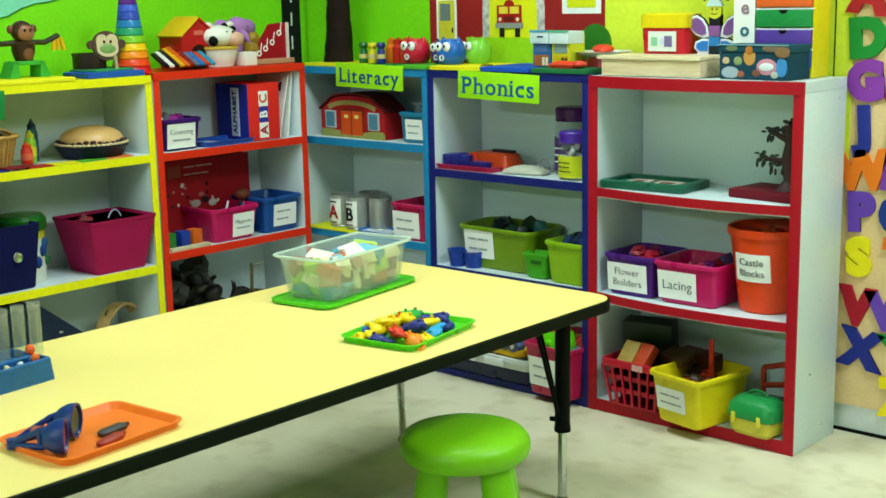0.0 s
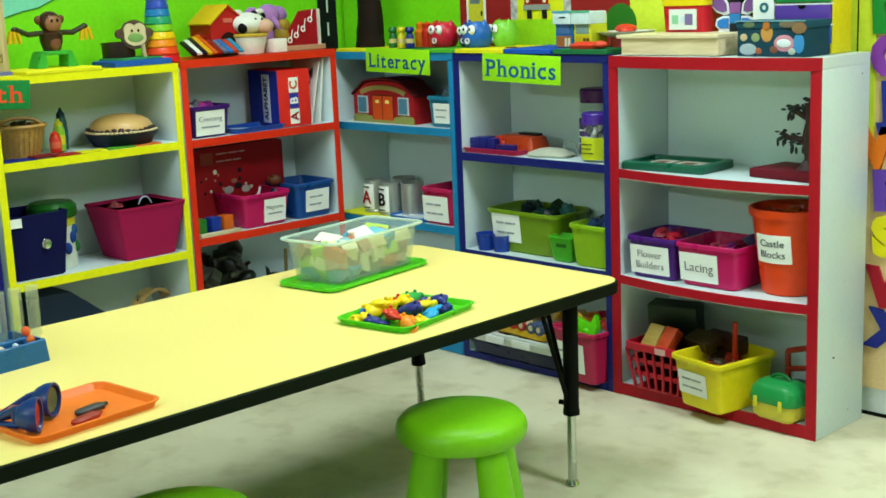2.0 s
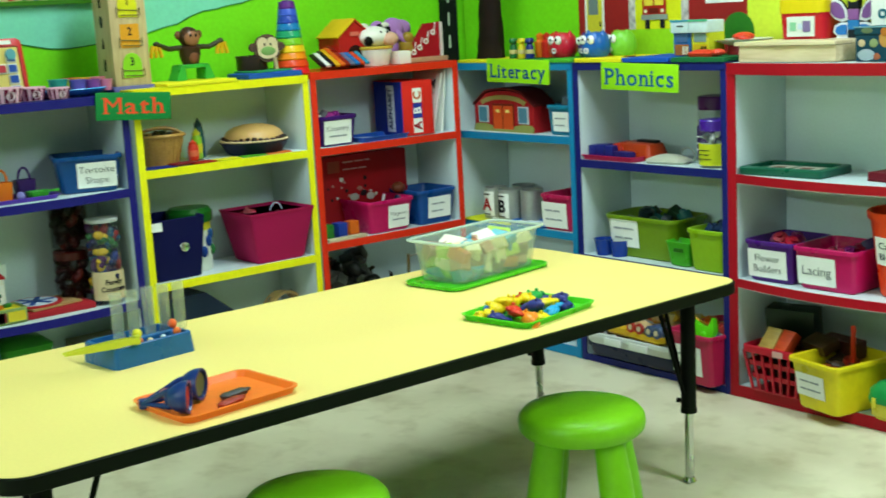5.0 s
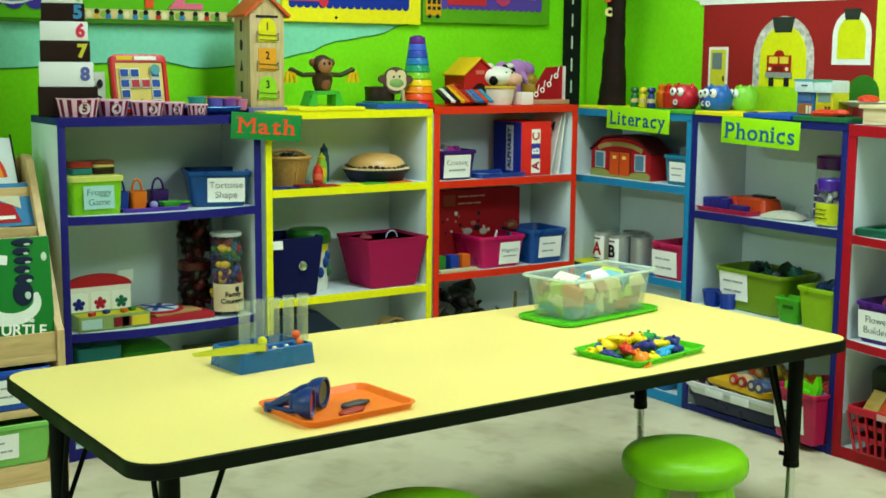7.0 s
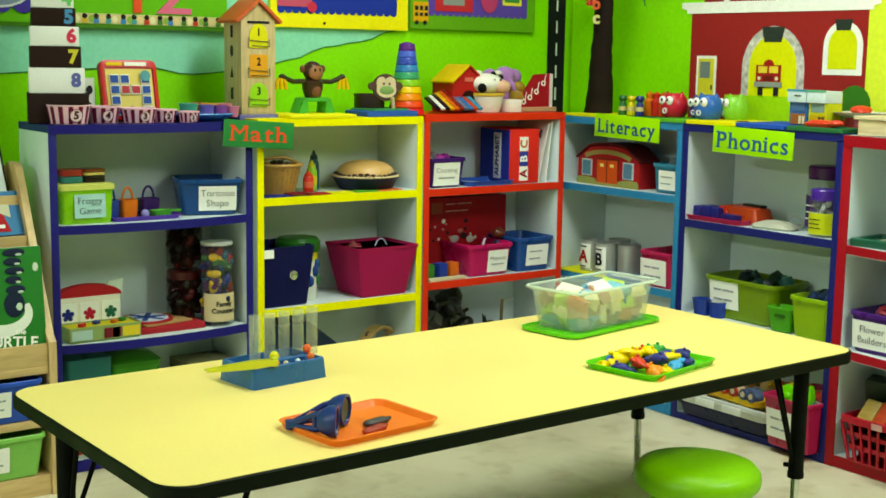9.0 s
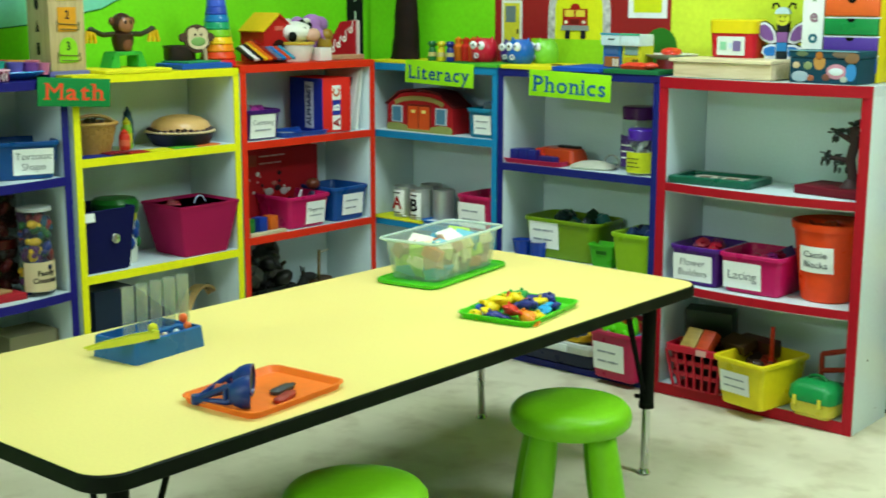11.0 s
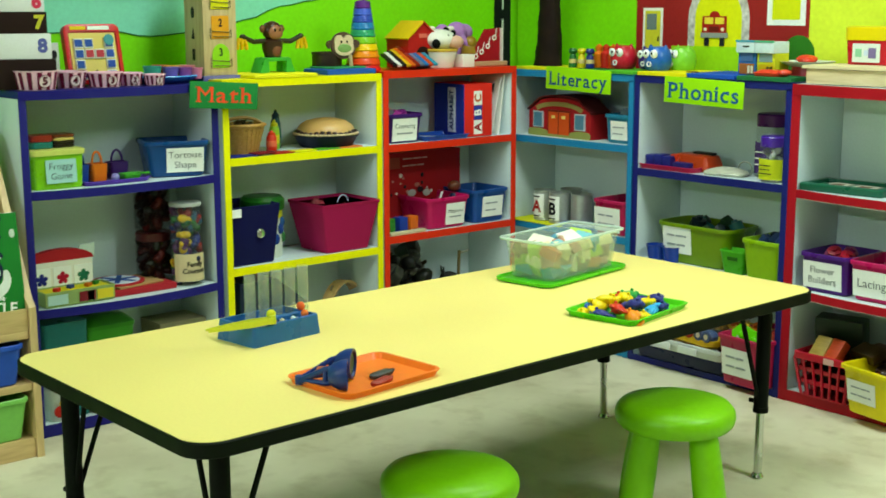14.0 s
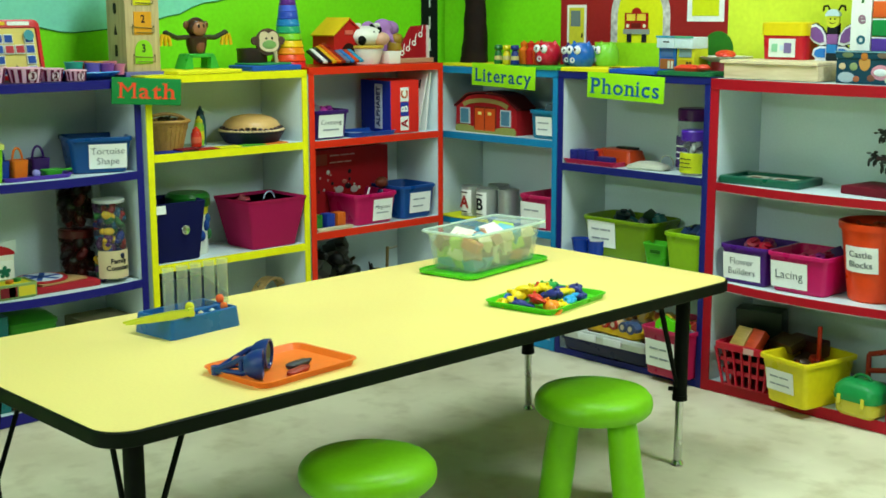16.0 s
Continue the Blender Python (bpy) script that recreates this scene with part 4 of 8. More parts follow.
def jar(m, r, h, lid, lid_h, fill, label_col=None, lines=None, name="jar", label="", lsize=0.02, lab_h=0.4, skin=None, ink=INK):
    t = thing(name, label, "jar", m)
    part("body", lathe(BM(), [(0, 0), (r * 0.92, 0), (r, 0.006), (r, h * 0.86), (r * 0.9, h * 0.93), (r * 0.9, h), (r * 0.86, h), (r * 0.86, h * 0.92), (r * 0.95, h * 0.85), (r * 0.95, 0.008), (0, 0.006)], 28), skin or clear("#b4bcb8", 0.06, 0.965), t, "clear plastic" if skin is None else "dark tinted plastic")
    if lid:
        part("lid", lathe(BM(), [(0, h - lid_h * 0.6), (r * 0.96, h - lid_h * 0.6), (r * 0.98, h + lid_h * 0.3), (r * 0.92, h + lid_h * 0.42), (0, h + lid_h * 0.42)], 28), plastic(lid), t, "screw lid")
    if label_col:
        rr, z0, z1 = r + 0.0012, h * 0.06, h * (0.06 + lab_h)
        bm = wrap(BM(), rr, z0, z1, -165, -15)
        lb = part("label", bm, paper(label_col), t, "wrap-around printed label")
        if lines:
            for i, l in enumerate(lines):
                part("lettering", bend(text(l, lsize, bold=0.0004), rr + 0.0006), INK, lb, m=pose(0, 0, (z0 + z1) / 2 + ((len(lines) - 1) / 2 - i) * lsize))
        else:
            scrawl(lb, r * 1.0, (z1 - z0) * 0.6, 3, -rr - 0.001, (z0 + z1) / 2, 7, ink)
    if fill:
        cols, n, s, f = fill
        rnd = random.Random(len(label))
        for i in range(n):
            c = cols[rnd.randrange(len(cols))]
            a, q = rnd.uniform(0, 6.283), r * 0.74 * math.sqrt(rnd.random())
            bm = ball(BM(), (0, 0, 0), (s * 0.5, s * 0.35, s * 0.3), 8)
            ball(bm, (s * 0.4, 0, s * 0.1), s * 0.26, 6)
            solo("counter", bm, plastic(c, 0.4), "small coloured plastic counter seen through the jar", "counter", m @ pose(q * math.cos(a), q * math.sin(a), 0.016 + h * f * (i / n), rnd.uniform(-90, 90), rnd.uniform(-90, 90), rnd.uniform(0, 360)), "counters in the jars")
    return t


# ---- inside the navy-edged bookcase (west) ----
z1, z2, z3 = Z_NAVY[0] + 0.0005, Z_NAVY[1] + 0.0005, 0.0355
fg = thing("storage_box", "lime green box with pale lid and paper label", "storage box", at("L", 0.902, 0.0, z1))
part("body", levels(BM(), [(0.07, 0.08, 0, 0.008), (0.075, 0.085, 0.095, 0.01)], c=(0, 0.1)), plastic("#7cc61c"), fg)
part("lid", levels(BM(), [(0.08, 0.09, 0.095, 0.01), (0.08, 0.09, 0.108, 0.01), (0.074, 0.084, 0.112, 0.01)], c=(0, 0.1)), plastic("#c9d06a"), fg, "pale yellow-green lid")
card(fg, 0.09, 0.066, 0.004, 0.05, 0.0135, ["Froggy", "Game"], 0.027, stock=paper("#9fd0cc"), rx=-3)
for u, cols in ((0.87, ("#1d7a78", "#a02a22")), (0.935, ("#2a2018", "#2a2018", "#d8c070", "#7a3a1a"))):
    bk = thing("toy_sandwich", "small stacked toy with coloured layers on the green box", "toy", at("L", u, 0.045, z1 + 0.1125))
    hh = 0.038 / len(cols)
    for i, c in enumerate(cols):
        part("layer", levels(BM(), [(0.03, 0.03, i * hh, 0.008), (0.032, 0.032, i * hh + 0.002, 0.01), (0.032, 0.032, (i + 1) * hh - 0.001, 0.01), (0.029, 0.029, (i + 1) * hh - 0.0005, 0.008)], c=(0, 0.03)), plastic(c), bk)


def toy_bag(u, dep, color, label, w=0.058):
    t = thing("toy_bag", label, "toy bag", at("L", u, dep, z1 + 0.007))
    part("body", levels(BM(), [(w * 0.42, 0.02, 0, 0.006), (w / 2, 0.024, 0.05, 0.008), (w / 2 - 0.003, 0.021, 0.05, 0.008), (w * 0.4, 0.018, 0.004, 0.006)], c=(0, 0.024)), plastic(color), t)
    part("handle", path_tube(BM(), [(x, 0.024, z) for x, z in arc(0, 0.048, w * 0.3, 0.036, 0, 180, 10)], 0.0035), plastic(color), t, "arched handle")


solo("tray", tray_solid(0.215, 0.14, 0.012), plastic("#5a34b0"), "flat purple plastic tray on the shelf", "tray", at("L", 1.078, 0.0, z1) @ pose(0, 0.072, 0))
toy_bag(0.99, 0.05, "#1a3f9a", "small blue plastic toy bag with a handle", 0.042)
toy_bag(1.038, 0.04, "#e8741a", "small orange plastic toy bag with a handle", 0.05)
toy_bag(1.106, 0.05, "#32105e", "small dark purple plastic toy bag with a handle", 0.058)
gs = thing("toy_scoop", "small green plastic scoop on the purple tray", "toy", at("L", 1.128, 0.015, z1 + 0.007))
part("bowl", levels(BM(), [(0.026, 0.016, 0, 0.01), (0.032, 0.02, 0.018, 0.012), (0.029, 0.017, 0.018, 0.012), (0.024, 0.014, 0.004, 0.01)], c=(0, 0.02)), plastic("#3aa42c"), gs)
part("handle", box(BM(), (0.045, 0.02, 0.014), (0.034, 0.012, 0.006), bevel=0.002), plastic("#3aa42c"), gs)
solo("toy_ball", ball(BM(), (0, 0, 0.012), 0.012), plastic("#8a86c8"), "pale lilac toy ball beside the scoop", "toy ball", at("L", 1.07, 0.015, z1 + 0.007))
crate("L", 1.276, 0.012, z1, 0.196, 0.18, 0.108, "#0b4784", "storage_bin", "deep blue plastic bin with a handwritten label", 0.86, ["Tortoise", "Shape"], (0.112, 0.074, 0.022, 0.051), 0.029, rz=-18)
# cards and games on the next shelf
cb = thing("picture_card_box", "white card box with coloured paw shapes and red top", "card box", at("L", 0.925, 0.085, z2))
part("body", box(BM(), (0, 0.02, 0.058), (0.19, 0.035, 0.115), bevel=0.002), paper("#e8e6da"), cb)
part("arch", sheet(BM(), [(-0.1, 0.115)] + arc(0, 0.115, 0.1, 0.035, 0, 180)[::-1], 0.004, 0.03), paper("#b8202a"), cb, "red arched top")
part("corner", sheet(BM(), [(0.05, 0.13), (0.105, 0.116), (0.105, 0.158), (0.06, 0.155)], 0.006, 0.012), paper("#cfe0dc"), cb, "pale blue flap")
for i, c in enumerate(("#232a80", "#b81c38", "#1c6a50")):
    pn = part("panel", box(BM(), (-0.064 + 0.064 * i, 0.0015, 0.06), (0.056, 0.002, 0.078)), CARD, cb)
    pw = BM()
    for k in range(5):
        ball(pw, (0.012 * math.cos(1.256 * k + 1.57), 0, 0.012 * math.sin(1.256 * k + 1.57)), (0.007, 0.0012, 0.007), 8)
    ball(pw, (0, 0, 0), (0.01, 0.0014, 0.01), 8)
    part("shape", pw, paper(c), pn, "flower shape", pose(-0.064 + 0.064 * i, 0.0, 0.066))
gtr = thing("game_tray", "open printed game box with yellow inside", "game box", at("L", 0.94, 0.0, z2))
part("body", tub(BM(), 0.215, 0.085, 0.045, 0.99, r=0.003, th=0.003, rim=0.0005, rim_h=0.003, c=(0, 0.045)), paper("#8aa060"), gtr, "green and blue printed card")
part("insert", box(BM(), (0, 0.045, 0.036), (0.2, 0.072, 0.01), bevel=0.002), paper("#c8bc1c"), gtr, "yellow insert")
for x, w, c in ((-0.07, 0.06, "#a8c8c0"), (0.02, 0.05, "#7a1c24"), (0.075, 0.05, "#d8c030"), (0.03, 0.02, "#e8e4e0")):
    part("print", box(BM(), (x, 0.0018, 0.022), (w, 0.002, 0.028)), paper(c), gtr)
for x, y, c in ((-0.06, 0.03, "#c0281c"), (-0.01, 0.05, "#1a3a80"), (0.04, 0.04, "#c86a1c"), (0.07, 0.055, "#2a7a2c")):
    part("piece", box(BM(), (x, y, 0.046), (0.02, 0.016, 0.012), rz=30, bevel=0.003), plastic(c), gtr)
rbg = thing("board_game", "flat red game box with a blue spinner", "board game", at("L", 1.15, 0.01, z2))
part("box", box(BM(), (0, 0.085, 0.009), (0.21, 0.16, 0.018), bevel=0.002), paper("#a8202a"), rbg, "red card box")
part("board", box(BM(), (-0.01, 0.09, 0.0215), (0.16, 0.13, 0.006), rz=10, bevel=0.001), paper("#b08a5a"), rbg, "tan game board")
sp = part("spinner", lathe(BM(), [(0, 0), (0.078, 0), (0.078, 0.004), (0, 0.004)], 28), paper("#b3202a"), rbg, "red disc", pose(-0.04, 0.1, 0.025))
part("dial", lathe(BM(), [(0, 0.0045), (0.064, 0.0045), (0.064, 0.006), (0, 0.006)], 28), paper("#cdd8e6"), sp, "pale blue dial")
for k in range(3):
    part("sector", box(BM(), (0, 0, 0.0068), (0.118, 0.016, 0.001), rz=60 * k), paper("#2b4f9c"), sp)
DARKS = ["#4a0c0a", "#1e0806", "#7a1612", "#100806", "#300a0a", "#0a0608", "#141c10"]
for zz in (0, 0.165):
    jar(at("L", 1.248, 0.138, z2 + zz), 0.056, 0.15, "#3a0a0a" if zz else "#420e0c", 0.025, (DARKS, 52, 0.044, 0.8), name="jar", label="dark tinted jar of red toys with a maroon lid", skin=clear("#2a0a08", 0.08, 0.88))
jar(at("L", 1.312, 0.05, z2), 0.05, 0.25, "#b4bab8", 0.01, (["#14286e", "#8a1c18", "#c8a018", "#1c5a24", "#4a1a50", "#12506e", "#1a1a40", "#141830"], 110, 0.04, 0.84), "#d2bf94", ["Family", "Counters"], name="jar", label="tall clear jar of coloured counters with a printed label", lsize=0.021, lab_h=0.34)
# bottom of the navy bookcase
solo("storage_box", levels(BM(), [(0.062, 0.07, 0, 0.01), (0.066, 0.075, 0.275, 0.012), (0.066, 0.075, 0.285, 0.012)], c=(0, 0.08)), plastic("#0f6a6a"), "dark teal lidded plastic box", "storage box", at("L", 0.90, 0.02, z3))
gl = thing("storage_bin", "green plastic bin with a domed lid", "bin", at("L", 1.05, 0.04, z3))
part("body", levels(BM(), [(0.07, 0.07, 0, 0.02), (0.078, 0.078, 0.24, 0.02)], c=(0, 0.085)), plastic("#2c8a1c"), gl)
part("lid", levels(BM(), [(0.082, 0.082, 0.24, 0.022), (0.082, 0.082, 0.252, 0.022), (0.06, 0.06, 0.272, 0.022), (0.02, 0.02, 0.278, 0.015)], c=(0, 0.085)), plastic("#237a12"), gl, "dark green lid")
solo("storage_box", box(BM(), (0, 0.07, 0.11), (0.16, 0.13, 0.22), bevel=0.004), paper("#8a8466"), "plain tan cardboard box", "box", at("L", 1.3, 0.06, z3))
tn = thing("printed_tin", "round tin with a red and yellow fruit print", "tin", at("L", 0.885, 0.004, z3) @ pose(0, -0.0, 0))
part("body", lathe(BM(), [(0, 0), (0.046, 0), (0.048, 0.004), (0.048, 0.092), (0, 0.092)], 24, (-0.005, 0.05, 0)), paper("#c8d2cc"), tn)
part("lid", lathe(BM(), [(0, 0.092), (0.05, 0.092), (0.05, 0.102), (0, 0.104)], 24, (-0.005, 0.05, 0)), plastic("#aab8b4"), tn)
for x, z, r, c in ((-0.02, 0.03, 0.018, "#b82418"), (0.015, 0.04, 0.016, "#d8a01c"), (-0.01, 0.055, 0.012, "#e0c02c"), (0.02, 0.02, 0.013, "#b82418")):
    part("print", ball(BM(), (x - 0.005, 0.05 - math.sqrt(0.048 ** 2 - x * x), z), (r, 0.003, r), 12), paper(c), tn)
solo("toy_book", box(BM(), (0, 0.03, 0.04), (0.1, 0.04, 0.08), bevel=0.003), paper("#b88a20"), "small ochre board book", "book", at("L", 1.02, 0.0, z3))

# ---- inside the yellow-edged bookcase ----
z1, z2, z3 = Z_YEL[0] + 0.0005, Z_YEL[1] + 0.0005, 0.0355
bs = thing("basket", "small woven wicker basket with dark toys inside", "basket", at("L", 1.53, 0.03, z1, -14) @ Matrix.Diagonal((1.12, 1, 1, 1)))
WICK = wood("#bf914c", "X", 40)


def splint(r0, r1, z0, z1, n, phase, amp=0.0022, th=0.0016):
    """One flat woven band round an oval basket, in and out of its stakes."""
    bm, cols = BM(), []
    for k in range(n):
        a, o = 2 * math.pi * k / n, amp if (k + phase) % 2 else -amp
        cols.append([bm.verts.new(((r + o) * math.cos(a), 0.06 + (r + o) * 0.86 * math.sin(a), z)) for r, z in ((r0, z0), (r1, z1), (r1 - th, z1), (r0 - th, z0))])
    for p, q in zip(cols, cols[1:] + cols[:1]):
        for i in range(4):
            bm.faces.new((p[i], q[i], q[(i + 1) % 4], p[(i + 1) % 4]))
    return bm


for i in range(6):
    part("splint", splint(0.045 + 0.0036 * i, 0.0484 + 0.0036 * i, 0.005 + 0.0145 * i, 0.0182 + 0.0145 * i, 26, i % 2), WICK, bs, "flat woven splint" if i == 0 else "")
for k in range(26):
    a = 2 * math.pi * k / 26
    part("stake", box(BM(), (0.0555 * math.cos(a), 0.06 + 0.048 * math.sin(a), 0.046), (0.0015, 0.009, 0.088), ry=math.degrees(0.2), rz=math.degrees(a)), WICK, bs)
part("bottom", lathe(BM(), [(0, 0), (0.043, 0), (0.043, 0.006), (0, 0.006)], 20, (0, 0.06, 0)), WICK, bs)
part("rim", path_tube(BM(), [(0.067 * math.cos(a / 10 * math.pi), 0.06 + 0.057 * math.sin(a / 10 * math.pi), 0.092) for a in range(21)], 0.006, 8), WICK, bs)
part("handle", path_tube(BM(), [(x * 0.9, 0.06, z) for x, z in arc(0, 0.085, 0.068, 0.03, 0, 180, 12)], 0.0055, 8), WICK, bs, "thin bowed handle")
filler(at("L", 1.535, 0.1, z1), 0.07, 0.06, 0.088, ["#241c18", "#3a2a1c", "#1a1a20"], 7, 0.035, "toy", "dark little toy in the wicker basket", "toy", "toys in the wicker basket")
for u, dep, c, h, cap, tag in ((1.645, 0.05, "#d0301c", 0.064, "#d8381c", "#e06a4a"), (1.672, 0.075, "#8cc02c", 0.095, "#c8c828", "#d8cc30"), (1.695, 0.1, "#0f4a5a", 0.125, "#0c3040", "#14586a")):
    bt = thing("glue_bottle", "small plastic squeeze bottle with a nozzle", "bottle", at("L", u, dep, z1 + 0.006), "squeeze bottles")
    part("body", lathe(BM(), [(0, 0), (0.016, 0), (0.017, 0.003), (0.017, h * 0.65), (0.012, h * 0.78), (0, h * 0.78)], 16, (0, 0.02, 0)), plastic(c), bt)
    part("cap", lathe(BM(), [(0.0125, h * 0.78), (0.0125, h * 0.86), (0.006, h * 0.92), (0.003, h), (0, h)], 14, (0, 0.02, 0)), plastic(cap), bt)
    part("label", lathe(BM(), [(0.0172, h * 0.2), (0.0176, h * 0.2), (0.0176, h * 0.5), (0.0172, h * 0.5)], 16, (0, 0.02, 0)), paper(tag), bt, "printed band")
pie = thing("toy_pie", "felt toy pie with tan crust in a dark blue dish", "toy pie", at("L", 1.888, 0.0, z1) @ Matrix.Scale(0.97, 4))
part("dish", lathe(BM(), [(0, 0), (0.085, 0), (0.092, 0.004), (0.112, 0.038), (0.115, 0.04), (0.11, 0.041), (0.1, 0.036), (0, 0.034)], 36, (0, 0.115, 0)), plastic("#0a1130", 0.6), pie, "dark navy dish")
wv = BM()
n = 48
for k in range(n):
    a = 2 * math.pi * k / n
    ball(wv, (0.107 * math.cos(a), 0.115 + 0.107 * math.sin(a), 0.045), (0.008, 0.008, 0.0045), 6)
part("crimp", wv, cloth("#dcc49a"), pie, "pale crimped edge")
berries = BM()
for k in range(30):
    a = 2 * math.pi * k / 30
    ball(berries, (0.1 * math.cos(a), 0.115 + 0.1 * math.sin(a), 0.0515 + 0.003 * math.sin(5 * a)), (0.01, 0.01, 0.006), 6)
part("filling", berries, mat("#2a0a10", 0.3, kind="berry"), pie, "dark berry filling")
part("crust", lathe(BM(), [(0.101, 0.05), (0.1, 0.057), (0.09, 0.074), (0.068, 0.088), (0.035, 0.096), (0, 0.098)], 36, (0, 0.115, 0)), mat("#d2a76a", 0.42, bump=0.06, fine=160, var=0.08, big=14, kind="crust"), pie, "domed tan felt crust")
for u, w, d, c, l in ((1.50, 0.1, 0.06, "#1c2a80", "navy"), (1.58, 0.075, 0.05, "#7a1a1e", "dark red"), (1.65, 0.08, 0.05, "#a02018", "red"), (1.735, 0.085, 0.05, "#d8d41c", "yellow"), (1.83, 0.085, 0.04, "#4aa024", "green"), (1.92, 0.09, 0.04, "#e0702c", "orange")):
    solo("felt_sheet", box(BM(), (0, 0.03, 0.002), (w, d, 0.004), bevel=0.001), cloth(c), l + " felt sheet lying flat at the shelf edge", "felt sheet", at("L", u, 0.0, z1 + (0.0045 if l == "dark red" else 0)), "felt sheets")

nb = thing("fabric_bin", "dark navy fabric bin with a metal ring", "bin", at("L", 1.538, 0.0, z2))
part("body", tub(BM(), 0.19, 0.19, 0.19, 0.82, r=0.008, th=0.006, rim=0.001, rim_h=0.003, c=(0, 0.1)), cloth("#0a0e46"), nb)
part("ring", lathe(BM(), [(0.009, 0), (0.014, 0), (0.015, 0.002), (0.013, 0.004), (0.009, 0.003)], 20), CHROME, nb, "metal grommet", pose(0.018, 0.0095, 0.1, 84))
part("label", box(BM(), (-0.075, 0.004, 0.172), (0.04, 0.002, 0.026), rx=-3), CARD, nb)
gj = thing("jar", "white jar with dark green lid and printed label", "jar", at("L", 1.64, 0.128, z2) @ Matrix.Scale(1.04, 4))
part("body", lathe(BM(), [(0, 0), (0.058, 0), (0.06, 0.006), (0.06, 0.15), (0, 0.15)], 28), plastic("#d8dcd4"), gj)
part("lid", lathe(BM(), [(0, 0.15), (0.068, 0.15), (0.07, 0.156), (0.07, 0.18), (0.06, 0.192), (0, 0.196)], 28), plastic("#15601a"), gj, "ribbed green lid")
part("band", lathe(BM(), [(0.0605, 0.125), (0.062, 0.125), (0.062, 0.148), (0.0605, 0.148)], 28), paper("#c8c02c"), gj, "yellow band")
for a, z, c in ((-60, 0.09, "#1a3f8a"), (-35, 0.06, "#2a6a3a"), (-80, 0.06, "#1a3f8a"), (-50, 0.11, "#20508a")):
    part("print", ball(BM(), (0.06 * math.cos(radians(a)), 0.06 * math.sin(radians(a)), z), (0.012, 0.012, 0.018), 10), paper(c), gj)
mb = thing("fabric_bin", "large magenta felt bin with flared sides", "bin", at("L", 1.9, -0.018, z2) @ Matrix.Diagonal((0.9, 1, 0.97, 1)))
part("body", tub(BM(), 0.265, 0.21, 0.17, 0.74, r=0.01, th=0.006, rim=0.001, rim_h=0.003, c=(0, 0.108)), mat("#aa1450", 0.75, bump=0.1, fine=200, var=0.06, kind="felt"), mb)
part("rim", levels(BM(), [(0.133, 0.1055, 0.162, 0.011), (0.134, 0.1065, 0.1715, 0.012), (0.13, 0.1025, 0.1715, 0.01), (0.129, 0.1015, 0.162, 0.01), (0.133, 0.1055, 0.162, 0.011)], c=(0, 0.108)), cloth("#a8164a"), mb, "folded felt rim")
filler(at("L", 1.893, 0.09, z2), 0.13, 0.1, 0.126, ["#8a1c2a", "#2a2a6a", "#a01c3a", "#a01830", "#b83050"], 12, 0.05, "toy", "small toy lying in the magenta bin", "toy", "toys in the magenta bin", 9)
solo("cord", path_tube(BM(), [(x * 1.0, 0, z) for x, z in arc(0, 0, 0.025, 0.04, 10, 170, 8)], 0.0025), plastic("#b0b8d8"), "thin pale looped cord in the magenta bin", "cord", at("L", 1.93, 0.08, z2 + 0.14))
dk = thing("storage_case", "low dark navy case with a sloping lid", "case", at("L", 1.62, 0.01, z3))
part("body", box(BM(), (0, 0.11, 0.09), (0.29, 0.2, 0.18), bevel=0.006), plastic("#0c1a34", 0.4), dk)
part("lid", sheet(BM(), [(-0.14, 0.181), (0.145, 0.181), (0.145, 0.2), (0.0, 0.315), (-0.14, 0.315)], 0.012, 0.21), plastic("#0e2038", 0.4), dk, "sloping lid")
part("clasp", ball(BM(), (0.06, 0.009, 0.225), (0.008, 0.004, 0.004)), CHROME, dk)
tm = thing("tambourine", "wooden tambourine standing on its edge", "tambourine", at("L", 1.94, 0.06, z3))
part("hoop", lathe(BM(), [(0.117, -0.02), (0.125, -0.02), (0.125, 0.02), (0.117, 0.02), (0.117, -0.02)], 40), wood("#c8a468", "X"), tm, m=pose(0, 0.05, 0.125, 90, 0, 25))
for k in range(6):
    part("jingle", lathe(BM(), [(0, -0.002), (0.014, -0.002), (0.014, 0.002), (0, 0.002)], 14), CHROME, tm, m=pose(0, 0.05, 0.125, 90, 0, 25) @ pose(0.121 * math.cos(k * 1.047), 0.121 * math.sin(k * 1.047), 0.0))
solo("drum", lathe(BM(), [(0, 0), (0.09, 0), (0.095, 0.005), (0.095, 0.115), (0.088, 0.12), (0, 0.121)], 32, (0, 0.1, 0)), wood("#9a7a44", "Z"), "tan wooden hand drum", "drum", at("L", 1.91, 0.04, z3) @ pose(-0.02, 0.02, 0))

# ---- inside the red-edged bookcase (west) ----
z1, z2, z3 = Z_RED[0] + 0.0005, Z_RED[1] + 0.0005, 0.0355
crate("L", 2.162, 0.012, z1, 0.152, 0.19, 0.1, "#3c1466", "storage_bin", "dark purple bin with a handwritten label", 0.9, ["Counting", "~"], (0.108, 0.078, -0.008, 0.046), 0.024)
filler(at("L", 2.162, 0.1, z1), 0.09, 0.1, 0.092, ["#c8ccd0", "#8a2a8a", "#b03a9a", "#a8b0b8"], 7, 0.032, "toy", "small pale and purple shape in the bin", "toy", "shapes in the purple bin", 4)
solo("tray", tray_solid(0.21, 0.15, 0.016), plastic("#1c4fb0"), "flat blue tray on the shelf", "tray", at("L", 2.345, 0.0, z1) @ pose(0, 0.078, 0))
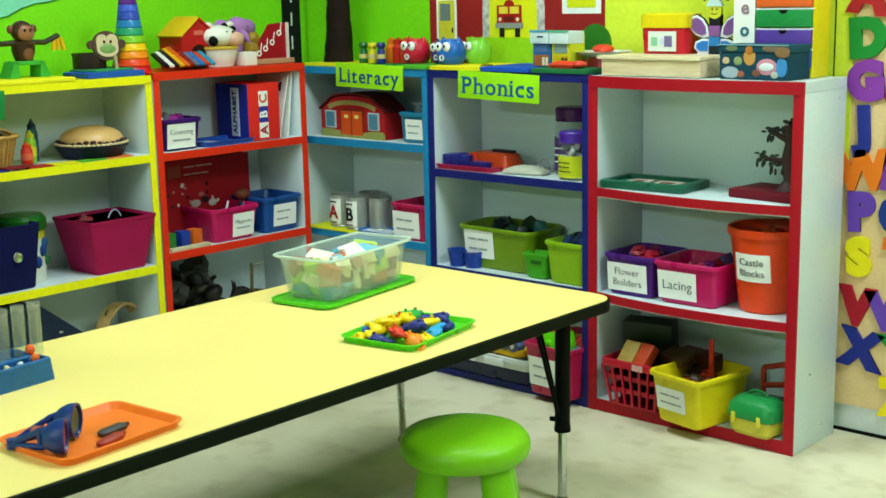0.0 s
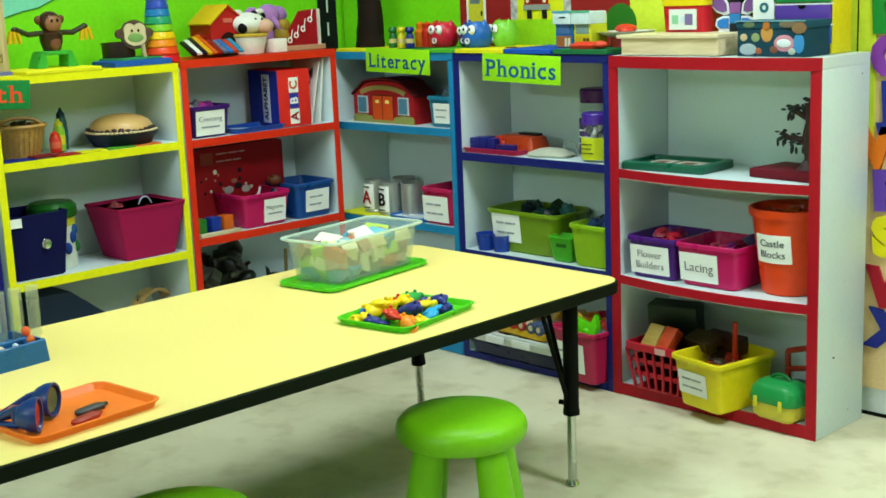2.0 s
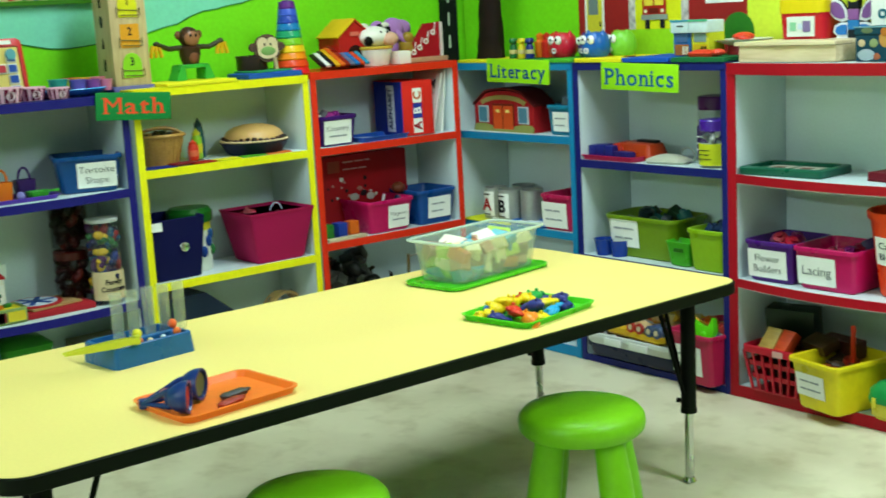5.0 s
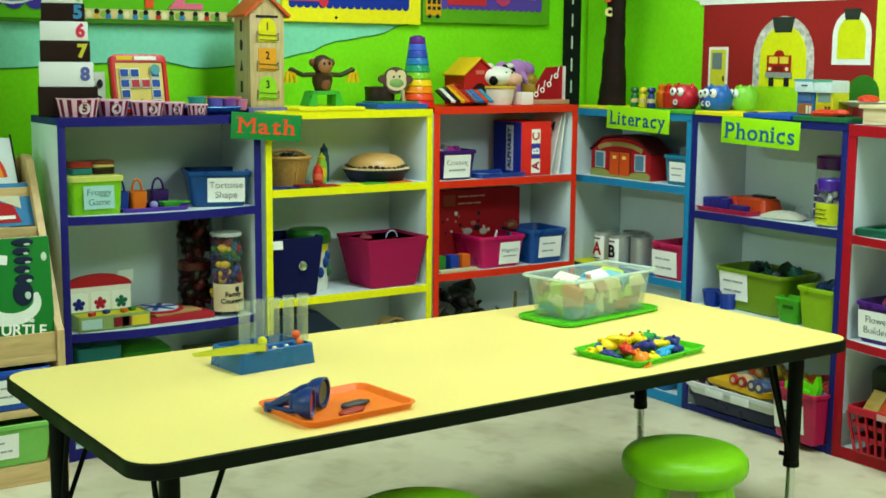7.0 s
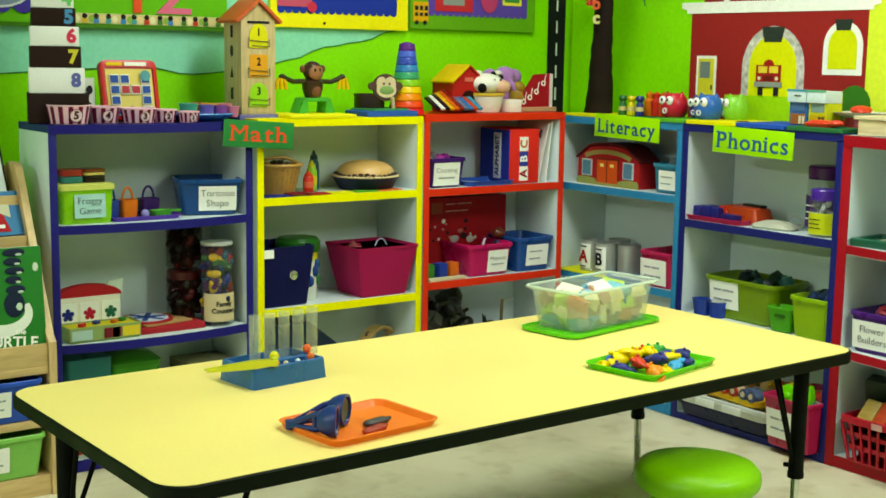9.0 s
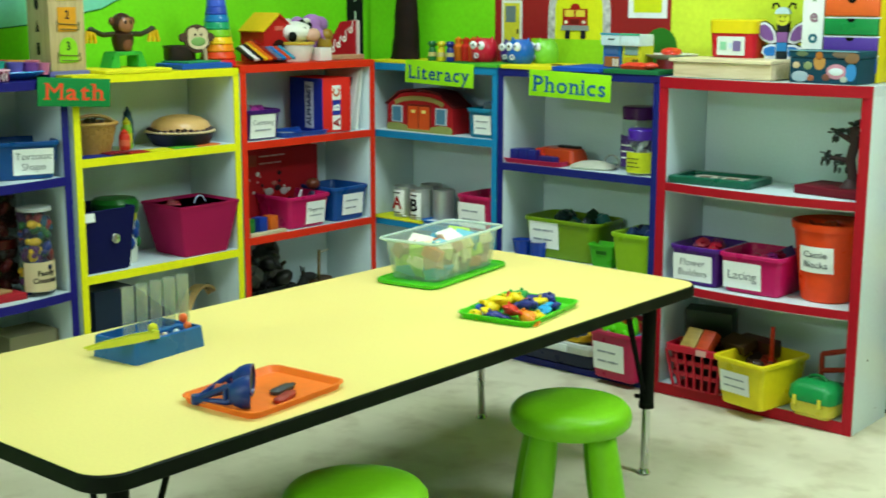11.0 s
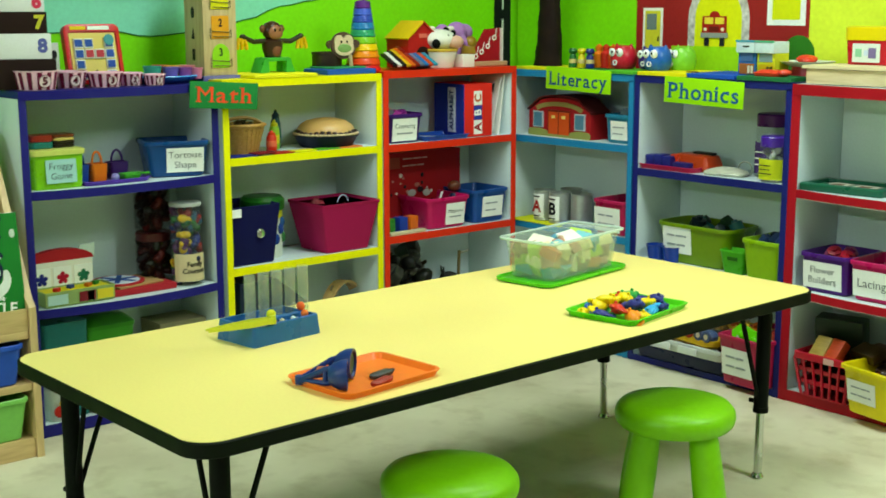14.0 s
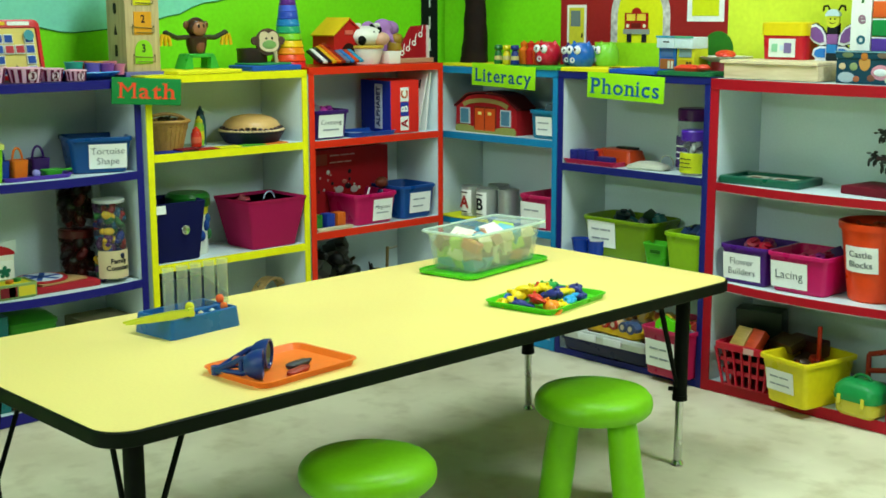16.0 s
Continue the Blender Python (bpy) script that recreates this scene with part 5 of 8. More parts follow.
solo("disc", lathe(BM(), [(0, 0), (0.045, 0), (0.046, 0.003), (0, 0.004)], 24), plastic("#a8b8cc"), "pale round disc lying in the blue tray", "disc", at("L", 2.3, 0.09, z1 + 0.004))
ab = thing("game_box", "upright red and blue alphabet game box", "game box", at("L", 2.475, 0.02, z1, -4))
part("body", box(BM(), (0.015, 0.085, 0.096), (0.126, 0.18, 0.188), bevel=0.002), paper("#e02a1e"), ab, "red printed card")
part("side", box(BM(), (-0.049, 0.085, 0.096), (0.003, 0.177, 0.185)), paper("#1a2c8e"), ab, "dark blue printed side")
part("title_strip", box(BM(), (-0.0512, 0.066, 0.096), (0.0016, 0.044, 0.16)), paper("#c9ccd8"), ab, "pale title strip")
part("lettering", text("ALPHABET", 0.03, bold=0.0008), paper("#1a2460"), ab, m=pose(-0.0524, 0.066, 0.096, 0, 0, -90) @ pose(0, 0, 0, 0, -90, 0))
for i, ch in enumerate("ABC"):
    pl = part("tile", box(BM(), (0.012, -0.0055, 0.035 + 0.052 * i), (0.036, 0.003, 0.05)), CARD if i != 1 else paper("#2a3a9a"), ab)
    part("lettering", text(ch, 0.042, bold=0.0012), paper(("#a01c24", "#f0f0f0", "#c8642c")[i]), pl, m=pose(0.012, -0.008, 0.035 + 0.052 * i, 0, -90, 0))
wb = thing("letter_board", "white board with letters leaning on the bookcase side", "letter board", at("L", 2.618, 0.02, z1, 0))
part("board", box(BM(), (0, 0.09, 0.108), (0.006, 0.16, 0.216), ry=7), CARD, wb)
part("board", box(BM(), (-0.03, 0.085, 0.105), (0.004, 0.16, 0.21), ry=13), paper("#f4f6f4"), wb)
for i, ch in enumerate("SISM"):
    zz = 0.04 + 0.043 * i
    part("lettering", text(ch, 0.044, bold=0.0012), paper("#3a4856"), wb, m=pose(-0.0346 + 0.231 * (zz - 0.105), 0.045, zz, 0, 0, -90) @ pose(0, 0, 0, -13))
rb = thing("game_box", "large dark red printed game box standing upright", "game box", at("L", 2.33, 0.17, z2))
part("body", box(BM(), (0.0, 0.03, 0.13), (0.43, 0.05, 0.26), bevel=0.003), paper("#a5141d"), rb)
scrawl(rb, 0.13, 0.05, 2, 0.0045, 0.225, 3, paper("#d0a0a0"))
part("picture", box(BM(), (-0.1, 0.0045, 0.225), (0.05, 0.002, 0.04)), paper("#a2463a"), rb)
rnd = random.Random(8)
for k in range(22):
    part("dot", lathe(BM(), [(0, 0), (rnd.uniform(0.004, 0.009), 0), (0.004, 0.0015), (0, 0.0015)], 8), paper(rnd.choice(("#c08a84", "#d8d2cc", "#b03a30", "#1c1418"))), rb, m=pose(rnd.uniform(-0.16, 0.1), 0.0045, rnd.uniform(0.06, 0.19), 90))
for x, z, rx_, rz_, c in ((-0.02, 0.112, 0.02, 0.013, "#b8b2b4"), (0.02, 0.122, 0.016, 0.011, "#2a1a1e"), (0.05, 0.108, 0.018, 0.013, "#c0b8b8"), (0.004, 0.14, 0.012, 0.008, "#b46a62")):
    part("picture", ball(BM(), (x, 0.004, z), (rx_, 0.002, rz_)), paper(c), rb)
hd = thing("toy_figure", "small brown round-topped toy figure behind the bins", "toy", at("L", 2.44, 0.09, z2))
part("body", lathe(BM(), [(0, 0), (0.03, 0), (0.026, 0.08), (0.012, 0.11), (0, 0.11)], 16), plastic("#1c2448"), hd)
part("top", ball(BM(), (0, 0, 0.135), (0.026, 0.022, 0.02)), plastic("#6a3420"), hd)
bl = thing("block_train", "wooden block row of green, blue and orange cubes", "toy", at("L", 2.155, 0.0, z2))
part("rail", box(BM(), (0, 0.012, 0.006), (0.155, 0.02, 0.012), bevel=0.002), wood("#d8cfae", "X"), bl, "pale wooden rail")
for x, c in ((-0.055, "#2a7a2a"), (0.0, "#1c3a9a"), (0.048, "#d8641c")):
    part("cube", box(BM(), (x, 0.05, 0.0275), (0.038, 0.038, 0.055), rz=6, bevel=0.003), plastic(c), bl)
crate("L", 2.345, 0.0, z2, 0.2, 0.19, 0.112, "#c0145a", "storage_bin", "magenta plastic bin with a handwritten label", 0.87, ["Magnetic", "~"], (0.088, 0.078, 0.03, 0.05), 0.02)
solo("stick", rod(BM(), (0, 0, 0), (0.012, 0, 0.03), 0.004), plastic("#d8d0d8"), "pale stick poking out of the magenta bin", "stick", at("L", 2.345, 0.06, z2 + 0.095))
crate("L", 2.548, 0.0, z2, 0.175, 0.19, 0.122, "#12488e", "storage_bin", "blue plastic bin with a paper label", 0.88, None, (0.1, 0.075, 0.008, 0.058), seed=5)
for k, (u, dep, s) in enumerate(((2.14, 0.08, 1.0), (2.2, 0.14, 1.15), (2.27, 0.07, 1.05), (2.33, 0.13, 1.2), (2.4, 0.09, 1.0))):
    an = BM()
    ball(an, (0, 0, 0.1 * s), (0.055 * s, 0.028 * s, 0.034 * s), 14)
    for sx in (-1, 1):
        for sy in (-1, 1):
            rod(an, (sx * 0.036 * s, sy * 0.014 * s, 0.0), (sx * 0.034 * s, sy * 0.014 * s, 0.09 * s), 0.009 * s, 0.012 * s, 10)
    rod(an, (0.04 * s, 0, 0.11 * s), (0.068 * s, 0, 0.165 * s), 0.02 * s, 0.014 * s, 12)
    ball(an, (0.078 * s, 0, 0.168 * s), (0.028 * s, 0.014 * s, 0.014 * s), 12)
    for sy in (-1, 1):
        rod(an, (0.062 * s, sy * 0.008, 0.175 * s), (0.058 * s, sy * 0.014, 0.2 * s), 0.006, 0.002, 8)
    rod(an, (-0.05 * s, 0, 0.11 * s), (-0.066 * s, 0, 0.06 * s), 0.005, 0.003, 8)
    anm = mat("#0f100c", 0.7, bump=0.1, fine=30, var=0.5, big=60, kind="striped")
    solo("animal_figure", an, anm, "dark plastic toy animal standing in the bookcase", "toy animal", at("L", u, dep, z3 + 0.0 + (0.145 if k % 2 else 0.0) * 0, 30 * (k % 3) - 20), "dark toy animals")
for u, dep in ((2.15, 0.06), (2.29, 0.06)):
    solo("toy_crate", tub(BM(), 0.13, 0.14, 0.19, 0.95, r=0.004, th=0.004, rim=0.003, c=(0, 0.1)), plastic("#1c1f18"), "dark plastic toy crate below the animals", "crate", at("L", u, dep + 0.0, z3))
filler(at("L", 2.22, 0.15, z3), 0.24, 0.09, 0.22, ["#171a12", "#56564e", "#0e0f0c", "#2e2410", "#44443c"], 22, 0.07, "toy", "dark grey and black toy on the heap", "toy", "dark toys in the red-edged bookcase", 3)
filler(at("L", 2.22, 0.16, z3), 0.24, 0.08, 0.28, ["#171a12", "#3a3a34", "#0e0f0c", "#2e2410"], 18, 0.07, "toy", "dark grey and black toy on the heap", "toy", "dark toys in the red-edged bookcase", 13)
cy = thing("toy_pot", "brown round pot toy with a thin stem", "toy", at("L", 2.47, 0.1, z3))
part("pot", lathe(BM(), [(0, 0), (0.04, 0), (0.055, 0.14), (0.05, 0.19), (0.045, 0.19), (0, 0.18)], 20), plastic("#4a3018"), cy)
part("stem", rod(BM(), (0, 0, 0.18), (0.004, 0, 0.29), 0.006), wood("#7a6a3a", "Z"), cy)
part("arm", rod(BM(), (0, 0, 0.28), (0.05, 0, 0.285), 0.004), plastic("#a8a89a"), cy)

# ---- inside the teal-edged bookcase ----
z1, z2, z3 = Z_BLU[0] + 0.0005, Z_BLU[1] + 0.0005, 0.0355
sh = thing("toy_schoolhouse", "red wooden toy schoolhouse with orange doors", "toy house", at("R", -3.045, 0.04, z1, -2) @ Matrix.Diagonal((1, 1, 0.9, 1)))
W = 0.16
part("body", sheet(BM(), [(-W, 0), (W, 0), (W, 0.1), (0.11, 0.135)] + arc(0, 0.135, 0.11, 0.022, 0, 180, 10)[1:-1] + [(-0.11, 0.135), (-W, 0.1)], 0.0, 0.09), paint("#a81c22"), sh, "brick red painted body")
part("roof", sheet(BM(), [(-W - 0.006, 0.1), (-0.112, 0.14)] + arc(0, 0.14, 0.112, 0.022, 180, 0, 10)[1:-1] + [(0.112, 0.14), (W + 0.006, 0.1), (W + 0.006, 0.107)] + [(0.114, 0.147)] + arc(0, 0.146, 0.114, 0.023, 0, 180, 10)[1:-1] + [(-0.114, 0.147), (-W - 0.006, 0.107)], -0.005, 0.095), paint("#5a1a1a"), sh, "dark red roof edge")
part("banner", sheet(BM(), arc(0, 0.105, 0.13, 0.036, 20, 160, 14) + arc(0, 0.09, 0.12, 0.034, 160, 20, 14), -0.003, 0.0), paint("#9a8c50"), sh, "tan curved name banner")
dd = part("double_door", box(BM(), (0, -0.002, 0.055), (0.105, 0.004, 0.09)), paint("#d0501c"), sh, "orange double door")
part("frame", box(BM(), (0, -0.001, 0.058), (0.116, 0.003, 0.1)), paint("#7a2a18"), dd)
part("gap", box(BM(), (0, -0.0045, 0.055), (0.003, 0.002, 0.09)), paint("#7a2a18"), dd)
for s in (-1, 1):
    part("pane", box(BM(), (s * 0.026, -0.0045, 0.08), (0.018, 0.002, 0.012)), paint("#e8d070"), dd)
    wn2 = part("window", box(BM(), (s * 0.108, -0.002, 0.066), (0.052, 0.004, 0.066)), paint("#b9c8cc"), sh, "white-framed blue window")
    part("pane", box(BM(), (s * 0.108, -0.0045, 0.066), (0.042, 0.002, 0.056)), paint("#4f8098"), wn2)
part("path", sheet(BM(), [(-W, 0), (W, 0), (W, 0.018), (0.15, 0.028), (0.1, 0.03), (0.06, 0.022), (0.055, 0.01), (-0.055, 0.01), (-0.06, 0.022), (-0.1, 0.03), (-0.15, 0.028), (-W, 0.018)], -0.0045, 0.0), paint("#8f9450"), sh, "tan painted ground")
crate("R", -2.755, 0.018, z1, 0.12, 0.17, 0.1, "#147a9c", "storage_bin", "teal plastic bin with a handwritten label", 0.93, None, (0.075, 0.065, 0.012, 0.045), seed=3)
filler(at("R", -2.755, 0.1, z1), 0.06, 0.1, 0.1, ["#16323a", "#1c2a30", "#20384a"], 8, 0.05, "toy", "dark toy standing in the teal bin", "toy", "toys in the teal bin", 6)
for k, (u, dep, ch, c) in enumerate(((-3.145, 0.03, "A", "#a01c18"), (-3.055, 0.02, "B", "#16161c"), (-2.975, 0.05, "", ""), (-3.1, 0.125, "", ""))):
    cn = thing("tin_can", "bare steel tin can" + (" with a white letter label" if ch else " behind the lettered cans"), "tin can", at("R", u, dep, z2 + 0.002), "tin cans")
    part("body", lathe(BM(), [(0, 0), (0.039, 0), (0.041, 0.002), (0.041, 0.005), (0.0395, 0.007)] + [(0.0395 + (0.0008 if i % 2 else 0), 0.02 + i * 0.006) for i in range(13)] + [(0.0395, 0.106), (0.041, 0.108), (0.041, 0.112), (0.038, 0.112), (0.038, 0.01), (0, 0.008)], 26, (0, 0.042, 0)), mat("#b4bab6", 0.36, metal=0.65, bump=0.05, kind="tin"), cn)
    if ch:
        bm = wrap(BM(), 0.0415, 0.012, 0.1, -130, -50, 10, (0, 0.042))
        lb = part("label", bm, CARD, cn, "white paper label")
        part("lettering", text(ch, 0.062, bold=0.0016), paper(c), lb, m=pose(0, -0.0008, 0.052))
        part("writing", bars(0.03, 0.009, 1, 2), INK, lb, m=pose(0, -0.0008, 0.09))
        part("writing", bars(0.03, 0.008, 1, 4), INK, lb, m=pose(0, -0.0008, 0.018))
solo("mat_sheet", box(BM(), (0, 0.06, 0.002), (0.26, 0.12, 0.004)), paper("#d8dc20"), "yellow paper sheet under the tin cans", "sheet", at("R", -3.12, -0.004, z2 - 0.002))
solo("tray", tray_solid(0.2, 0.1, 0.012), plastic("#1c66b4"), "flat light blue tray beside the cans", "tray", at("R", -2.955, -0.0, z2) @ pose(0.04, 0.05, 0))
solo("tray_insert", box(BM(), (0, 0.05, 0.0065), (0.13, 0.07, 0.002)), paper("#c9d8e4"), "pale sheet in the blue tray", "sheet", at("R", -2.935, 0.0, z2))
crate("R", -2.765, 0.0, z2, 0.158, 0.19, 0.122, "#b81c52", "storage_bin", "magenta bin with a large white label", 0.93, None, (0.118, 0.086, -0.008, 0.052), seed=12)
solo("toy_cone", lathe(BM(), [(0, 0), (0.035, 0), (0.01, 0.07), (0, 0.072)], 16), plastic("#c86a24"), "orange cone poking out of the magenta bin", "toy", at("R", -2.725, 0.09, z2 + 0.09))
solo("game_box", box(BM(), (0, 0.09, 0.03), (0.3, 0.18, 0.06), bevel=0.003), paper("#1c6ea0"), "flat blue game box at the bottom of the bookcase", "game box", at("R", -2.9, 0.01, z3))
solo("game_box", box(BM(), (0, 0.09, 0.02), (0.24, 0.17, 0.04), bevel=0.003), paper("#a8242a"), "flat red game box on the blue one", "game box", at("R", -2.85, 0.02, z3 + 0.0605))
solo("puzzle_sheet", box(BM(), (0, 0.09, 0.003), (0.2, 0.16, 0.006), bevel=0.001), paper("#c8d4d4"), "pale puzzle board on the game boxes", "puzzle", at("R", -2.84, 0.01, z3 + 0.101))

# ---- inside the navy-edged bookcase (north) ----
z1, z2, z3 = Z_PHO[0] + 0.0005, Z_PHO[1] + 0.0005, 0.0355
solo("tray", tray_solid(0.24, 0.17, 0.016), plastic("#c0184a"), "flat crimson tray holding plastic letters", "tray", at("R", -2.525, 0.0, z1) @ pose(0, 0.088, 0))
lk = thing("letter_blocks", "navy plastic block row in the crimson tray", "toy blocks", at("R", -2.58, 0.03, z1 + 0.004))
for i in range(3):
    part("cube", box(BM(), (-0.035 + 0.036 * i, 0.03, 0.022), (0.033, 0.05, 0.036 + 0.006 * (i % 2)), rz=4, bevel=0.003), plastic("#1e2478"), lk)
solo("toy_block", box(BM(), (0, 0, 0.014), (0.07, 0.03, 0.024), rz=-8, bevel=0.004), plastic("#23206a"), "dark blue block at the tray's edge", "toy block", at("R", -2.47, 0.035, z1 + 0.004))
sw = thing("toy_machine", "orange-red plastic toy with a dark top strip", "toy", at("R", -2.475, 0.06, z1 + 0.002, -6) @ Matrix.Scale(0.85, 4))
part("body", levels(BM(), [(0.095, 0.05, 0, 0.015), (0.1, 0.055, 0.01, 0.018), (0.085, 0.045, 0.055, 0.016), (0.075, 0.036, 0.06, 0.014)], c=(0, 0.06)), plastic("#b03a16"), sw)
part("strip", box(BM(), (0.03, 0.07, 0.064), (0.1, 0.03, 0.01), bevel=0.003), plastic("#16181c"), sw, "dark top strip")
part("wheel", lathe(BM(), [(0.028, -0.008), (0.032, 0), (0.028, 0.008), (0.016, 0.008), (0.016, -0.008)], 20), plastic("#b82e14"), sw, m=pose(-0.07, 0.0, 0.028, 75))
ms = thing("toy_mouse", "pale cream wedge-shaped device with a looped cord", "device", at("R", -2.305, 0.015, z1, 10) @ Matrix.Scale(0.82, 4))
part("body", levels(BM(), [(0.085, 0.045, 0, 0.03), (0.09, 0.05, 0.008, 0.034), (0.084, 0.046, 0.016, 0.034), (0.05, 0.03, 0.028, 0.024), (0.02, 0.012, 0.033, 0.01)], n=6, c=(0, 0.06)), plastic("#b4b6a4", 0.35), ms)
part("cord", path_tube(BM(), [(0.07 + 0.03 * math.cos(a), 0.08, 0.025 + 0.032 * math.sin(a)) for a in np.linspace(-0.6, 3.4, 12)], 0.003), plastic("#8a8f86"), ms, "grey looped cord")
jar(at("R", -2.2, 0.155, z1), 0.058, 0.185, "#4a1258", 0.04, (["#4a2a50", "#c8c0c4", "#7a3a4a"], 18, 0.03, 0.5), "#523a78", None, "jar", "large clear jar with purple lid and printed label", lab_h=0.54, ink=CARD)
jar(at("R", -2.128, 0.058, z1), 0.046, 0.128, "#4a22a0", 0.032, (["#c8ccd0", "#a8a8b0"], 14, 0.026, 0.7), "#c8d024", None, "jar", "small clear jar with purple lid and yellow label", lab_h=0.5)
crate("R", -2.43, 0.035, z2, 0.305, 0.19, 0.135, "#6c8c12", "storage_bin", "large olive green bin with a white label", 0.86, None, (0.118, 0.09, -0.06, 0.078), seed=21, r=0.03)
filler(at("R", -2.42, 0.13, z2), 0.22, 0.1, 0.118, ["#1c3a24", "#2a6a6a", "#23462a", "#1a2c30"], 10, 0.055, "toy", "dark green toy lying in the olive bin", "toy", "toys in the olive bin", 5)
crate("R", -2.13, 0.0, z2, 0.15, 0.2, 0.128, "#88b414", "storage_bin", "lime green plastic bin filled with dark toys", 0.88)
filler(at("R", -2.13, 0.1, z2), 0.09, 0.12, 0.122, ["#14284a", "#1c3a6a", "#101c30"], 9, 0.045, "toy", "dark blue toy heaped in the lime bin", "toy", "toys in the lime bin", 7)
gc = thing("toy_cup", "small bright green plastic cup basket", "toy cup", at("R", -2.25, 0.012, z2))
part("body", tub(BM(), 0.1, 0.07, 0.078, 0.78, r=0.012, th=0.002, rim=0.003, c=(0, 0.04)), plastic("#3ea41c"), gc)
# No hole is cut: a darker green patch gives its shade.
part("grip_hole_shade", box(BM(), (0.005, 0.0085, 0.052), (0.04, 0.004, 0.012), rx=-8, bevel=0.002), plastic("#1c5a10"), gc, "dark patch for the shade in the grip hole")
for u, dep in ((-2.575, 0.0), (-2.515, 0.008)):
    solo("toy_cup", lathe(BM(), [(0, 0), (0.026, 0), (0.034, 0.052), (0.036, 0.053), (0.032, 0.053), (0.024, 0.004), (0, 0.004)], 20, (0, 0.038, 0)), clear("#1440a8", 0.15, 0.25), "translucent blue plastic cup", "toy cup", at("R", u, dep, z2), "blue cups")
# bottom: trays of vehicles and a magenta bin
z3 = 0.0225
for i, (zz, c, u, w) in enumerate(((0.0, "#0c1a44", -2.43, 0.4), (0.05, "#cfd6d4", -2.425, 0.4))):
    t = thing("storage_tray", ("dark blue" if i == 0 else "white") + " plastic tray of toy vehicles", "tray", at("R", u, -0.018 - 0.022 * i, z3 + zz))
    part("body", tub(BM(), w, 0.21, 0.052 - 0.012 * i, 0.95, r=0.02, th=0.003, rim=0.008, rim_h=0.014, c=(0, 0.11)), plastic(c), t)
    if i:
        for x in (-0.05, 0.06):
            part("clip", box(BM(), (x, -0.002, 0.022), (0.075, 0.008, 0.024), bevel=0.003), plastic("#dfe4e2"), t, "white clip")
filler(at("R", -2.45, 0.06, z3 + 0.05), 0.32, 0.11, 0.03, ["#5a241a", "#6a3a18", "#241a1a", "#8a301a", "#a08a62"], 22, 0.045, "toy", "small brown or red toy in the white tray", "toy", "toys in the white tray", 15)
yt = thing("toy_truck", "long yellow plastic toy transporter with small wheeled cars", "toy truck", at("R", -2.42, -0.03, z3 + 0.088, -6))
part("deck", levels(BM(), [(0.135, 0.05, 0.0, 0.03), (0.145, 0.058, 0.008, 0.036), (0.145, 0.058, 0.026, 0.036), (0.135, 0.048, 0.027, 0.03), (0.13, 0.043, 0.018, 0.028)], n=6, c=(0, 0.07)), plastic("#e0b01a"), yt, "yellow tray deck")
for x, c in ((0.0, "#b8281c"), (0.04, "#a02a20"), (0.085, "#3a4a6a"), (0.12, "#3a4a6a")):
    w = part("wheel", lathe(BM(), [(0.008, -0.005), (0.017, -0.005), (0.019, 0), (0.017, 0.005), (0.008, 0.005)], 18), plastic(c), yt, m=pose(x, 0.016, 0.04, 84))
    part("hub", lathe(BM(), [(0, -0.006), (0.009, -0.006), (0.009, 0.006), (0, 0.006)], 12), plastic("#c8b89a"), w)
for x, c in ((0.02, "#c8a878"), (0.1, "#3f5378")):
    part("little_car", levels(BM(), [(0.036, 0.018, 0.026, 0.012), (0.038, 0.02, 0.04, 0.014), (0.03, 0.017, 0.052, 0.012), (0.018, 0.012, 0.058, 0.01)], c=(x, 0.042)), plastic(c), yt)
filler(at("R", -2.35, 0.1, z3 + 0.1), 0.26, 0.06, 0.05, ["#b8922a", "#a8341c", "#8a6a3a", "#5a4a3e", "#b0a080", "#9a3a1c"], 20, 0.05, "toy", "small toy piled behind the yellow truck", "toy", "toys behind the truck", 25)
mg = crate("R", -2.13, -0.052, 0.012, 0.19, 0.25, 0.16, "#b41e4c", "storage_bin", "magenta plastic bin with a white label and toys", 0.88, None, (0.12, 0.09, -0.012, 0.075), seed=17, m=pose(-2.14, RIGHT + 0.062, z3, 0, 0, -4))
filler(pose(-2.14, RIGHT + 0.06, z3), 0.12, 0.14, 0.145, ["#b8b2a8", "#d86a1c", "#3a7ac0", "#c0982a", "#a8342a", "#8a4a2a"], 13, 0.05, "toy", "bright little toy heaped in the magenta bin", "toy", "toys in the bottom magenta bin", 31)
gl2 = BM()
sheet(gl2, [(-0.05, 0), (0.05, 0), (0.062, 0.05), (0.05, 0.085), (0.038, 0.055), (0.01, 0.06), (-0.03, 0.075), (-0.055, 0.05)], -0.012, 0.012)
for x, z in ((-0.02, 0.04), (0.025, 0.03)):
    ball(gl2, (x, -0.012, z), (0.012, 0.006, 0.012), 10)
solo("toy_frog", gl2, plastic("#5ed414"), "bright green flat toy sticking out of the bin", "toy", pose(-2.145, RIGHT - 0.02, z3 + 0.12, -12, 0, 6))

